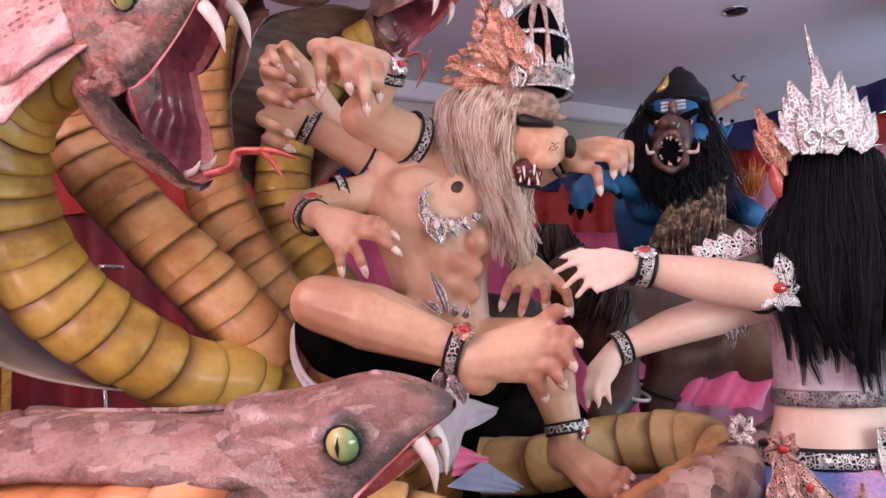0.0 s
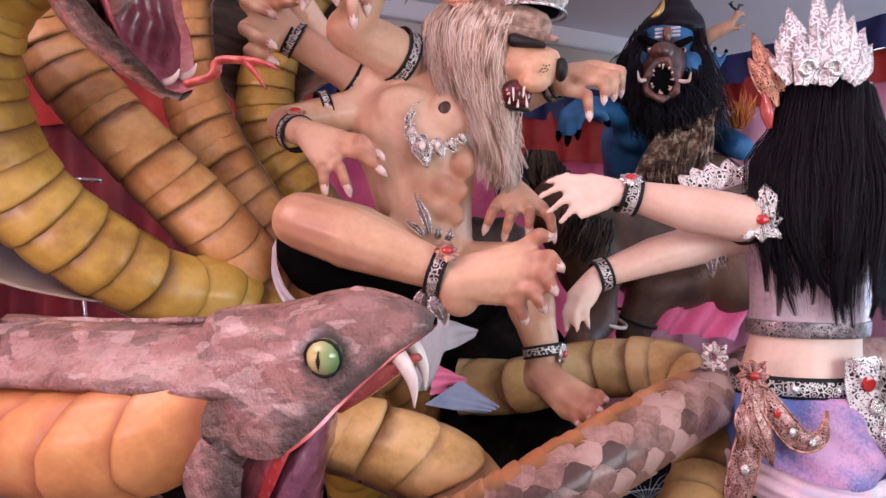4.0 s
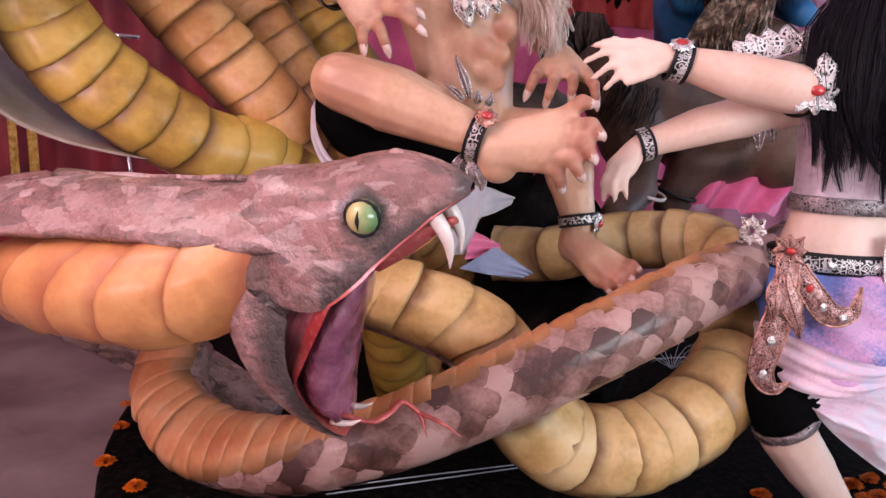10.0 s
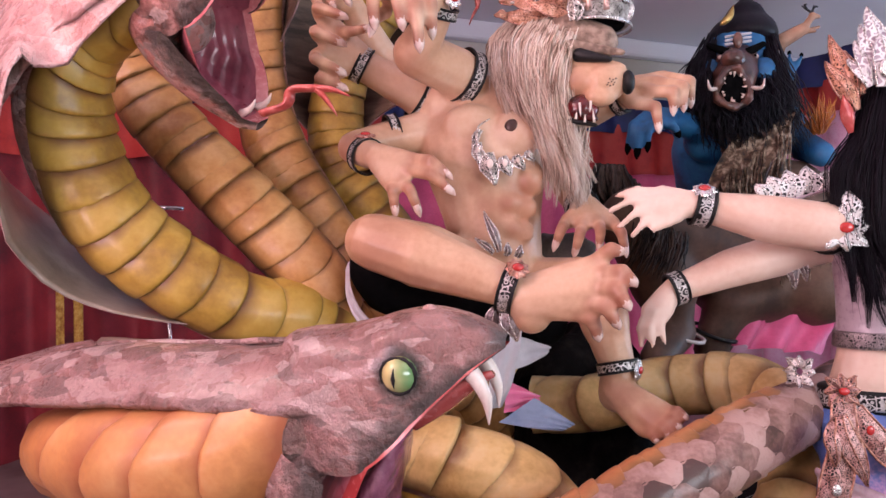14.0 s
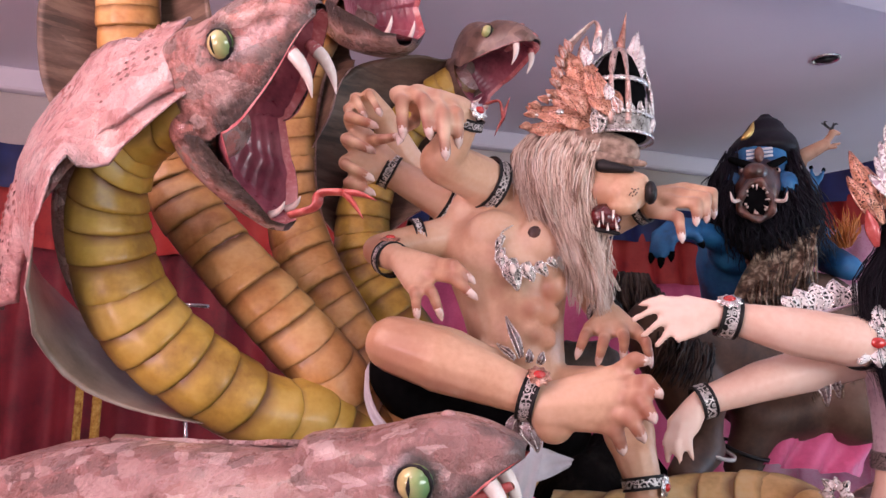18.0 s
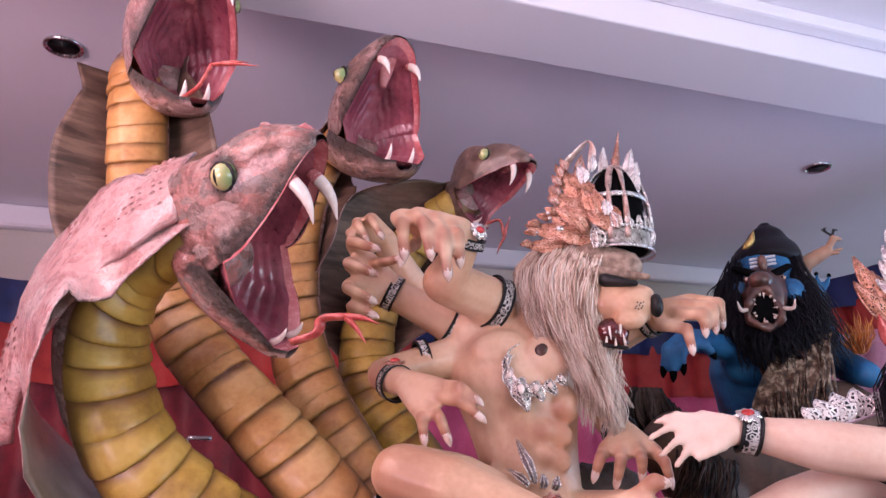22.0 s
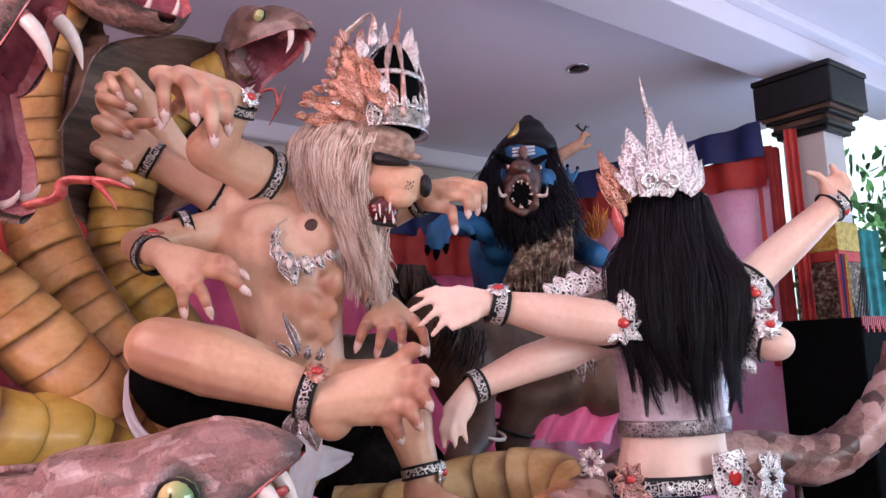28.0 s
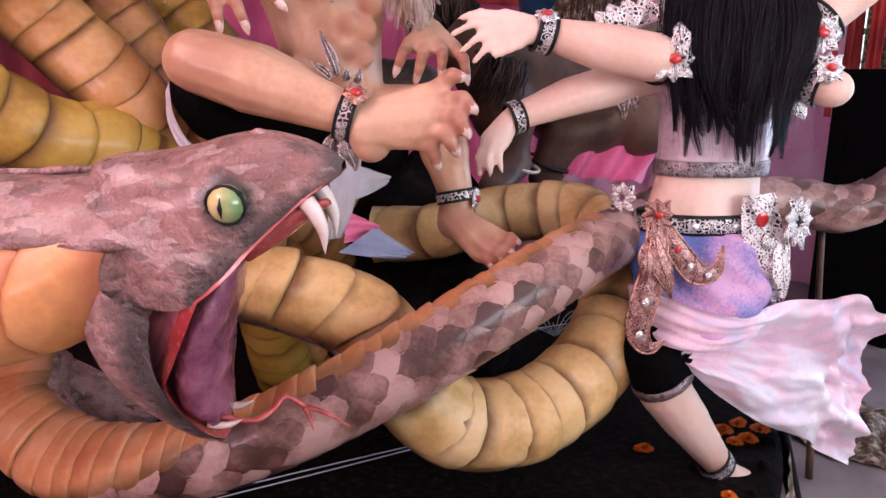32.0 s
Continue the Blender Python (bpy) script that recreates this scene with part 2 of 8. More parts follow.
HIDE = brushed(papier("papier_mache_hide", [(0.23, 0.13, 0.115), (0.4, 0.205, 0.185), (0.58, 0.34, 0.32), (0.34, 0.23, 0.21)], [(0.76, 0.57, 0.55), (0.5, 0.25, 0.225), (0.24, 0.15, 0.14)], 0.5), [(0.05, 0.04, 0.037), (0.14, 0.11, 0.1)], 30)
HIDE_RED = brushed(papier("red_pink_papier_mache_hide", [(0.08, 0.048, 0.038), (0.32, 0.14, 0.115), (0.62, 0.32, 0.28), (0.44, 0.33, 0.3), (0.14, 0.085, 0.07)], [(0.74, 0.55, 0.51), (0.64, 0.23, 0.19), (0.09, 0.055, 0.045), (0.4, 0.31, 0.28)], cut=20.0), [(0.03, 0.022, 0.02), (0.1, 0.07, 0.06)], 30)
HIDE_PINK = papier("pink_varnished_hood", [(0.6, 0.27, 0.25), (0.74, 0.42, 0.4), (0.8, 0.55, 0.53)], [(0.82, 0.62, 0.6), (0.74, 0.42, 0.4), (0.6, 0.28, 0.26)], 0.7, 0.3, 15.0)
HIDE_BROWN = brushed(papier("brown_pink_papier_mache_hide", [(0.16, 0.1, 0.08), (0.3, 0.17, 0.14), (0.46, 0.27, 0.24), (0.34, 0.22, 0.19)], [(0.58, 0.38, 0.35), (0.3, 0.16, 0.14), (0.12, 0.075, 0.065)]), [(0.03, 0.02, 0.018), (0.09, 0.06, 0.05)])
HIDE_DARK = material("dark_brown_hide", [(0.07, 0.04, 0.03), (0.15, 0.09, 0.07), (0.25, 0.16, 0.13)], 9, 0.42, bump=0.5, coat=0.3, fine=45, patch=0.3, patch_scale=24)
PLATE = brushed(material("ochre_belly_plate", [(0.38, 0.165, 0.045), (0.56, 0.3, 0.1), (0.68, 0.42, 0.18)], 7, 0.42, bump=0.22, coat=0.15, detail=8, vary=0.12), [(0.1, 0.045, 0.015), (0.26, 0.12, 0.035)])
PLATE_WARM = brushed(material("orange_belly_plate", [(0.52, 0.18, 0.07), (0.66, 0.29, 0.12), (0.74, 0.42, 0.22)], 7, 0.42, bump=0.22, coat=0.15, detail=8, vary=0.12), [(0.1, 0.045, 0.015), (0.26, 0.12, 0.035)])
PLATE_PEACH = brushed(material("peach_orange_belly_plate", [(0.5, 0.2, 0.07), (0.68, 0.32, 0.115), (0.74, 0.43, 0.19)], 6, 0.42, bump=0.25, coat=0.15, detail=8, vary=0.12), [(0.3, 0.09, 0.04), (0.5, 0.17, 0.07)])
PLATE_PALE = brushed(material("pale_ochre_belly_plate", [(0.55, 0.32, 0.1), (0.79, 0.53, 0.22), (0.85, 0.65, 0.34)], 6, 0.45, bump=0.22, coat=0.1, detail=8, vary=0.12), [(0.14, 0.065, 0.025), (0.32, 0.15, 0.05)])
PLATE_OLIVE = brushed(material("olive_yellow_belly_plate", [(0.3, 0.165, 0.026), (0.5, 0.32, 0.055), (0.6, 0.41, 0.1)], 7, 0.42, bump=0.22, coat=0.15, detail=8, vary=0.1), [(0.1, 0.045, 0.015), (0.26, 0.12, 0.035)])
HOOD = material("dark_hood_lining", [(0.05, 0.03, 0.021), (0.115, 0.07, 0.05), (0.19, 0.125, 0.09)], 5, 0.5, bump=0.35, stretch=(1, 1, 5), patch=0.2, patch_scale=7)
HOOD_GREY = material("grey_hood_lining", [(0.16, 0.12, 0.085), (0.28, 0.22, 0.17), (0.38, 0.31, 0.25)], 7, 0.35, bump=0.3, coat=0.4)
MOUTH = material("wet_mouth_lining", [(0.13, 0.022, 0.04), (0.3, 0.07, 0.1), (0.46, 0.17, 0.2)], 8, 0.32, bump=0.3, coat=0.35, stretch=(1, 1, 0.6))
FLESH = material("wet_purple_flesh", [(0.08, 0.016, 0.04), (0.2, 0.05, 0.1), (0.34, 0.12, 0.18)], 14, 0.2, bump=0.8, coat=0.9, fine=40)
GUM_PINK = material("soft_pink_gum", [(0.4, 0.07, 0.08), (0.58, 0.19, 0.2), (0.7, 0.33, 0.33)], 9, 0.25, bump=0.2, coat=0.6)
GUM = material("red_gum", [(0.3, 0.03, 0.035), (0.46, 0.08, 0.075), (0.6, 0.16, 0.15)], 9, 0.25, bump=0.15, coat=0.6)
TONGUE = material("red_tongue", [(0.3, 0.04, 0.035), (0.5, 0.08, 0.07), (0.6, 0.16, 0.14)], 30, 0.35, bump=0.4, coat=0.4)
FANG = material("ivory_fang", [(0.75, 0.62, 0.55), (0.86, 0.8, 0.74)], 12, 0.25, bump=0.03, coat=0.4)
TICK = material("dark_red_hood_tick", [(0.09, 0.025, 0.022), (0.2, 0.06, 0.055), (0.36, 0.15, 0.14)], 12, 0.4, bump=0.3, coat=0.4, vary=0.3)
EYE = brushed(material("yellow_green_eye", [(0.6, 0.5, 0.2), (0.72, 0.62, 0.28), (0.66, 0.62, 0.24)], 14, 0.1, bump=0.0, coat=1.0), [(0.1, 0.26, 0.09), (0.2, 0.36, 0.14)], 9)
BLACK = material("black_paint", [(0.008, 0.008, 0.009), (0.016, 0.015, 0.016)], 20, 0.45, bump=0.05, spec=0.3)
GROUND = material("dark_soil_cover", [(0.002, 0.0015, 0.0015), (0.004, 0.003, 0.003), (0.014, 0.01, 0.008)], 40, 0.95, bump=0.6, spec=0.05)
CLOTH_BLACK = material("black_velvet", [(0.002, 0.002, 0.0024), (0.005, 0.0046, 0.005)], 30, 0.9, bump=0.1, spec=0.03)
SILVER = material("silver_filigree", [(0.45, 0.42, 0.4), (0.75, 0.72, 0.7), (0.9, 0.88, 0.86)], 60, 0.28, metal=0.9, bump=0.6, fine=160)
ROSE = material("rose_gold_filigree", [(0.26, 0.11, 0.08), (0.54, 0.27, 0.2), (0.74, 0.46, 0.38)], 60, 0.3, metal=0.85, bump=0.6, fine=160)
GEM = material("red_glass_gem", [(0.4, 0.012, 0.012), (0.6, 0.03, 0.025)], 6, 0.06, bump=0.0, coat=1.0)
HAIR_BLACK = material("black_hair", [(0.003, 0.002, 0.004), (0.011, 0.007, 0.013)], 12, 0.5, bump=0.1, stretch=(6, 6, 0.6), island=0.25, spec=0.18)
MANE = material("silver_blond_hair", [(0.26, 0.16, 0.11), (0.62, 0.46, 0.36), (0.85, 0.72, 0.6), (0.93, 0.86, 0.78)], 7, 0.42, bump=0.1, stretch=(5, 5, 0.8), island=0.32)
# blue white cloth whose bluish shade is put into the base colour
SHEET = material("shaded_blue_white_cloth", [(0.2, 0.27, 0.42), (0.34, 0.41, 0.56)], 9, 0.7, bump=0.2)
WHITE = material("white_cloth", [(0.44, 0.43, 0.48), (0.62, 0.62, 0.67)], 9, 0.75, bump=0.2)
PINK = material("pink_satin_cloth", [(0.62, 0.07, 0.2), (0.78, 0.13, 0.3), (0.82, 0.2, 0.38)], 2, 0.5, bump=0.15, sheen=0.4)
# paler copy of the pink cloth, with the daylight on it put into the colour
PINK_SATIN = material("daylit_pink_satin", [(0.78, 0.3, 0.54), (0.88, 0.5, 0.7), (0.92, 0.7, 0.84)], 3, 0.3, bump=0.2, sheen=0.4, coat=0.1)
RED = material("red_cloth", [(0.25, 0.016, 0.02), (0.45, 0.035, 0.03), (0.52, 0.06, 0.045)], 4, 0.65, bump=0.15)
NAVY = material("navy_blue_cloth", [(0.008, 0.014, 0.07), (0.015, 0.03, 0.15)], 6, 0.6, bump=0.12)
CEIL = material("matt_white_ceiling_paint", [(0.84, 0.81, 0.88), (0.9, 0.87, 0.93)], 0.8, 0.8, bump=0.02)
WALL = material("cream_wall_paint", [(0.55, 0.5, 0.46), (0.66, 0.61, 0.57)], 1.2, 0.8, bump=0.05)
FLOOR = material("worn_concrete_floor", [(0.14, 0.105, 0.105), (0.24, 0.19, 0.19), (0.32, 0.27, 0.265)], 2.5, 0.4, bump=0.08, fine=25)
STONE = material("grey_rock", [(0.035, 0.028, 0.024), (0.085, 0.07, 0.06), (0.15, 0.125, 0.11)], 9, 0.8, bump=0.7)
CHROME = material("brushed_steel", [(0.55, 0.55, 0.56), (0.7, 0.7, 0.7)], 40, 0.25, metal=1.0, bump=0.02)
MARIGOLD = material("orange_marigold_petals", [(0.7, 0.13, 0.0), (0.85, 0.24, 0.005)], 50, 0.6, bump=0.2)
LEAF = material("sunlit_leaf", [(0.06, 0.2, 0.06), (0.12, 0.34, 0.12), (0.2, 0.46, 0.2)], 5, 0.5, bump=0.1)
SATIN = material("lavender_satin", [(0.36, 0.27, 0.33), (0.5, 0.4, 0.46), (0.62, 0.52, 0.57)], 5, 0.3, bump=0.12, coat=0.2, sheen=0.3)
BROCADE = material("pink_lilac_brocade", [(0.52, 0.54, 0.68), (0.72, 0.5, 0.62), (0.84, 0.62, 0.71), (0.74, 0.72, 0.82), (0.87, 0.82, 0.86)], 5, 0.42, bump=0.12, coat=0.1, fine=140, patch=0.07, patch_scale=70, detail=2, sheen=0.2)
SKIRT = material("blue_violet_brocade", [(0.07, 0.15, 0.42), (0.09, 0.17, 0.46), (0.16, 0.19, 0.48), (0.64, 0.36, 0.58)], 3.4, 0.46, bump=0.3, fine=140, patch=0.05, patch_scale=80, detail=2)
LACE_SILVER = material("pierced_silver_sheet", [(0.55, 0.53, 0.52), (0.78, 0.76, 0.75), (0.88, 0.86, 0.85)], 30, 0.42, metal=0.2, bump=0.15, fine=150, lace=66, web=1.0)
ROSE_DARK = material("shaded_rose_gold_sheet", [(0.2, 0.08, 0.05), (0.36, 0.16, 0.1)], 40, 0.4, metal=0.5, bump=0.4, fine=150)
LACE_ROSE = material("pierced_rose_gold_sheet", [(0.38, 0.16, 0.09), (0.66, 0.34, 0.23), (0.84, 0.56, 0.44)], 40, 0.35, metal=0.4, bump=0.5, fine=150, lace=85)
NAIL = material("polished_claw", [(0.5, 0.3, 0.24), (0.72, 0.56, 0.5), (0.8, 0.68, 0.62)], 25, 0.18, bump=0.02, coat=0.6)
FUR_BROWN = material("dark_brown_fur", [(0.012, 0.008, 0.006), (0.04, 0.026, 0.02), (0.09, 0.06, 0.045)], 20, 0.6, bump=0.3, island=0.4, spec=0.2)
GOLD = material("worn_gold_paint", [(0.4, 0.24, 0.06), (0.62, 0.42, 0.15)], 20, 0.35, metal=0.7, bump=0.1)
# red brown kept dark: the shade on the boar's face is in the colour
SNOUT = material("red_brown_snout", [(0.02, 0.008, 0.006), (0.085, 0.03, 0.021), (0.19, 0.075, 0.052)], 16, 0.35, bump=0.3, coat=0.3)
STRAW = material("orange_straw", [(0.35, 0.08, 0.01), (0.6, 0.2, 0.03)], 20, 0.7, bump=0.2)
FAWN = material("tan_painted_deer", [(0.3, 0.15, 0.09), (0.45, 0.26, 0.17)], 20, 0.55, bump=0.1)
CRIMSON = material("crimson_cloth", [(0.1, 0.006, 0.012), (0.22, 0.014, 0.026), (0.3, 0.026, 0.036)], 3, 0.6, bump=0.15, sheen=0.2)
TEAL = material("teal_net_cloth", [(0.01, 0.12, 0.12), (0.03, 0.3, 0.28)], 12, 0.6, bump=0.2)
YELLOW = material("yellow_gold_cloth", [(0.3, 0.15, 0.015), (0.5, 0.33, 0.05), (0.6, 0.45, 0.12)], 30, 0.5, bump=0.2)
BATIK = material("brown_batik_cloth", [(0.015, 0.01, 0.008), (0.12, 0.07, 0.04), (0.45, 0.36, 0.26)], 30, 0.8, bump=0.3)
LIPS = material("dark_red_mouth", [(0.03, 0.003, 0.004), (0.1, 0.008, 0.01), (0.2, 0.02, 0.02)], 20, 0.2, bump=0.15, coat=0.6)
FUR_GREY = material("pinkish_brow_fur", [(0.14, 0.09, 0.065), (0.3, 0.205, 0.155), (0.46, 0.34, 0.265)], 40, 0.7, bump=0.5)
LACE_WHITE = material("pierced_white_metal", [(0.74, 0.72, 0.72), (0.86, 0.84, 0.84), (0.92, 0.9, 0.9)], 30, 0.38, metal=0.1, bump=0.15, fine=150, lace=46, web=0.8)
LACE_GREY = material("pierced_grey_silver_sheet", [(0.24, 0.21, 0.19), (0.48, 0.44, 0.4), (0.7, 0.66, 0.62)], 40, 0.35, metal=0.45, bump=0.3, fine=150, lace=84, web=0.8)
LACE_PALE = material("pierced_pale_rose_sheet", [(0.4, 0.24, 0.2), (0.62, 0.45, 0.4), (0.8, 0.66, 0.6)], 40, 0.35, metal=0.5, bump=0.4, fine=150, lace=85)
LACE_BAND = material("cut_silver_band", [(0.4, 0.38, 0.36), (0.7, 0.67, 0.65), (0.85, 0.82, 0.8)], 40, 0.4, metal=0.3, bump=0.3, fine=150, lace=58, web=0.62)
LACE_HIP = material("pierced_dusky_pink_metal", [(0.3, 0.12, 0.1), (0.55, 0.29, 0.26), (0.7, 0.45, 0.42)], 40, 0.38, metal=0.4, bump=0.4, fine=150, lace=120, web=0.75)
LACE_DULL = material("dull_pierced_trim", [(0.14, 0.12, 0.12), (0.3, 0.25, 0.26), (0.42, 0.36, 0.37)], 40, 0.4, metal=0.6, bump=0.4, fine=150, lace=110)
ROCK_BLACK = material("near_black_rock", [(0.003, 0.0025, 0.0025), (0.008, 0.006, 0.006), (0.02, 0.016, 0.014)], 12, 0.9, bump=0.7, spec=0.06)

# ---- shaping helpers ----
def part(name, bm, mat, parent=None, label="", smooth=True):
    """Links a bmesh as one mesh object, under a thing or a part."""
    me = bpy.data.meshes.new(name)
    bm.normal_update()
    bm.to_mesh(me)
    bm.free()
    for m in mat if isinstance(mat, (list, tuple)) else [mat]:
        me.materials.append(m)
    if smooth:
        me.polygons.foreach_set("use_smooth", [True] * len(me.polygons))
    ob = new(name, me)
    if parent is not None:
        ob.parent = parent
        ob.matrix_parent_inverse = chain(parent).inverted()
    if label:
        tagged(ob, label)
    return ob


def chain(ob):
    """Where a parent stands: parts are drawn in place, so only a top-level thing has a pose of its own."""
    return ob.matrix_basis if ob.parent is None else Matrix()


def thing(name, at, label, category, group="", kind=""):
    ob = new(name)
    ob.empty_display_size = 0.1
    ob.matrix_basis = Matrix.Translation(at)
    return tagged(ob, label, category, group, kind)


def box(bm, lo, hi, m=None, bevel=0.0):
    made = bmesh.ops.create_cube(bm, size=1)["verts"]
    lo, hi = Vector(lo), Vector(hi)
    for v in made:
        v.co = Vector((lo[i] + (v.co[i] + 0.5) * (hi[i] - lo[i]) for i in range(3)))
    if bevel:
        edges = list({e for v in made for e in v.link_edges})
        out = bmesh.ops.bevel(bm, geom=edges, offset=bevel, segments=2, affect="EDGES", profile=0.5)
        made = list({v for f in out["faces"] for v in f.verts} | {v for v in made if v.is_valid})
    if m is not None:
        for v in made:
            v.co = m @ v.co
    return made


def spline(points, n):
    """n + 1 samples of a Catmull-Rom curve through tuples of any length, spaced evenly in the knots."""
    p = np.array([tuple(q) for q in points], float)
    p = np.vstack([2 * p[0] - p[1], p, 2 * p[-1] - p[-2]])
    out, k = [], len(p) - 3
    for i in range(n + 1):
        u = k * i / n
        j = min(int(u), k - 1)
        f = u - j
        a, b, c, d = p[j:j + 4]
        out.append(0.5 * (2 * b + (c - a) * f + (2 * a - 5 * b + 4 * c - d) * f * f + (3 * b - a - 3 * c + d) * f ** 3))
    return np.array(out)


def even(samples, n):
    """The samples respaced evenly by length of their first three numbers."""
    d = np.r_[0, np.cumsum(np.linalg.norm(np.diff(samples[:, :3], axis=0), axis=1))]
    at = np.linspace(0, d[-1], n + 1)
    return np.stack([np.interp(at, d, samples[:, k]) for k in range(samples.shape[1])], 1), d[-1]


def ring_mesh(bm, rings, closed=True, cap=True, mats=None):
    """Faces between rows of points. mats: material index by column."""
    rows = [[bm.verts.new(p) for p in ring] for ring in rings]
    for a, b in zip(rows, rows[1:]):
        k = len(a)
        for i in range(k if closed else k - 1):
            f = bm.faces.new((a[i], a[(i + 1) % k], b[(i + 1) % k], b[i]))
            if mats:
                f.material_index = mats[i]
    if cap and closed:
        for ring, flip in ((rows[0], True), (rows[-1], False)):
            try:
                bm.faces.new(ring[::-1] if flip else ring)
            except ValueError:
                pass
    return rows


def axes_along(path, side):
    """Tangent, belly direction and cross direction at each point of a path; side gives the belly's direction there."""
    t = np.gradient(path, axis=0)
    t /= np.linalg.norm(t, axis=1)[:, None]
    b = side - (side * t).sum(1)[:, None] * t
    b /= np.linalg.norm(b, axis=1)[:, None] + 1e-9
    return t, b, np.cross(t, b)


def tube(bm, points, radii, segments=10, n=24, flat=1.0):
    """A tapered round bar through a few points."""
    s = spline([(*p, r) for p, r in zip(points, radii)], n)
    ref = np.tile(np.array([0.13, 0.2, 0.97]), (len(s), 1))
    t, b, c = axes_along(s[:, :3], ref)
    rings = []
    for i in range(len(s)):
        rings.append([s[i, :3] + s[i, 3] * (math.cos(a) * b[i] * flat + math.sin(a) * c[i]) for a in np.linspace(0, 2 * math.pi, segments, endpoint=False)])
    return ring_mesh(bm, rings)


def capsule(bm, a, b, ra, rb, seg=12):
    """A tapered limb with round ends."""
    a, b = Vector(a), Vector(b)
    d = b - a
    q = (d if d.length > 1e-6 else Vector((0, 0, 1))).to_track_quat("Z", "Y").to_matrix()
    rings = []
    for end, r, sign in ((a, ra, -1), (b, rb, 1)):
        angles = (-80, -55, -28, 0) if sign < 0 else (0, 28, 55, 80)
        for g in angles:
            g = radians(g)
            rings.append([end + q @ Vector((r * math.cos(g) * math.cos(h), r * math.cos(g) * math.sin(h), r * math.sin(g))) for h in np.linspace(0, 2 * math.pi, seg, endpoint=False)])
    ring_mesh(bm, rings)


def ball(bm, at, r, m=None, seg=14):
    """An ellipsoid: r is one radius or three."""
    r = (r, r, r) if isinstance(r, (int, float)) else r
    got = bmesh.ops.create_uvsphere(bm, u_segments=seg, v_segments=max(6, seg * 2 // 3), radius=1)["verts"]
    for v in got:
        c = Vector((v.co.x * r[0], v.co.y * r[1], v.co.z * r[2]))
        v.co = Vector(at) + (m @ c if m is not None else c)


def fused(bm, voxel, smooth=4, factor=0.5):
    """The union of the pieces in bm as one smooth skin."""
    me = bpy.data.meshes.new("rough")
    bm.to_mesh(me)
    bm.free()
    ob = new("rough", me)
    mod = ob.modifiers.new("r", "REMESH")
    mod.mode, mod.voxel_size = "VOXEL", voxel
    if smooth:
        sm = ob.modifiers.new("s", "SMOOTH")
        sm.iterations, sm.factor = smooth, factor
    deps = bpy.context.evaluated_depsgraph_get()
    done = bpy.data.meshes.new_from_object(ob.evaluated_get(deps))
    bpy.data.objects.remove(ob)
    bpy.data.meshes.remove(me)
    out = bmesh.new()
    out.from_mesh(done)
    bpy.data.meshes.remove(done)
    return out


def merge(into, other, index=0):
    """Copies the faces of other into a bmesh, with a material index; frees other."""
    at = {v: into.verts.new(v.co) for v in other.verts}
    for f in other.faces:
        try:
            g = into.faces.new([at[v] for v in f.verts])
        except ValueError:
            continue
        g.material_index = f.material_index if index is None else index
    other.free()

# ---- the hall ----
CEILING, BEAM, PLATFORM = 3.78, 3.55, 0.32


def slab(name, lo, hi, mat, bevel=0.0, label="", category=""):
    bm = bmesh.new()
    box(bm, lo, hi, ROOM, bevel)
    return tagged(part(name, bm, mat, smooth=False), label, category, kind="structure")


slab("floor", (-30, -30, -0.2), (40, 40, 0.0), FLOOR, 0, "worn pinkish grey concrete floor of the hall", "floor")
slab("ceiling", (-7, 2.5, CEILING), (7.5, 8.0, CEILING + 0.2), CEIL, 0, "matt white ceiling tinted violet by the cloth", "ceiling")
slab("ceiling_front", (-7, -3.2, CEILING), (7.5, 2.46, CEILING + 0.2), CEIL, 0, "matt white ceiling over the open front", "ceiling")
slab("beam", (-7, 2.46, BEAM), (7.5, 2.88, CEILING + 0.25), CEIL, 0.01, "white plastered ceiling beam", "beam")
slab("wall_north", (-7, 6.5, 0), (7.5, 6.75, 4), WALL, 0, "plain cream back wall", "wall")
slab("wall_west", (-7.2, -3, 0), (-7, 6.75, 4), WALL, 0, "plain cream side wall", "wall")
slab("cornice_north", (-7, 6.38, CEILING - 0.2), (7.5, 6.5, CEILING - 0.003), CEIL, 0.03, "white plaster cornice along the back wall", "cornice")
slab("cornice_front", (-7, 2.36, CEILING - 0.08), (7.5, 2.457, CEILING - 0.003), CEIL, 0.02, "white plaster cornice along the beam", "cornice")


def drape(name, u0, v0, u1, v1, z0, z1, folds, depth, mat, label, slack=0.0):
    """A hanging cloth between two places, with soft folds."""
    bm = bmesh.new()
    n = int(folds * 8)
    a, b = Vector((u0, v0)), Vector((u1, v1))
    side = Vector((-(b - a).y, (b - a).x)).normalized()
    rng = random.Random(name)
    ph = [rng.uniform(0, 6.28) for _ in range(4)]
    rows = []
    for thick in (0.0, 0.012):
        row = []
        for j in range(9):
            h = j / 8
            line = []
            for i in range(n + 1):
                f = i / n
                w = math.sin(f * folds * 6.283 + ph[0] + 0.7 * math.sin(f * 9 + ph[1])) + 0.5 * math.sin(f * folds * 3.1 + ph[2] + h * 2)
                p = a.lerp(b, f) + side * (depth * w * (1.0 - 0.45 * h) + thick)
                sag = slack * (abs(math.sin(f * math.pi * max(1, round(folds / 4))))) * (1 - h)
                line.append(room(p.x, p.y, z0 + (z1 - z0) * h + sag))
            row.append(line)
        rows.append(row)
    for row in rows:
        ring_mesh(bm, row, closed=False, cap=False)
    return tagged(part(name, bm, mat), label, "curtain", kind="structure")


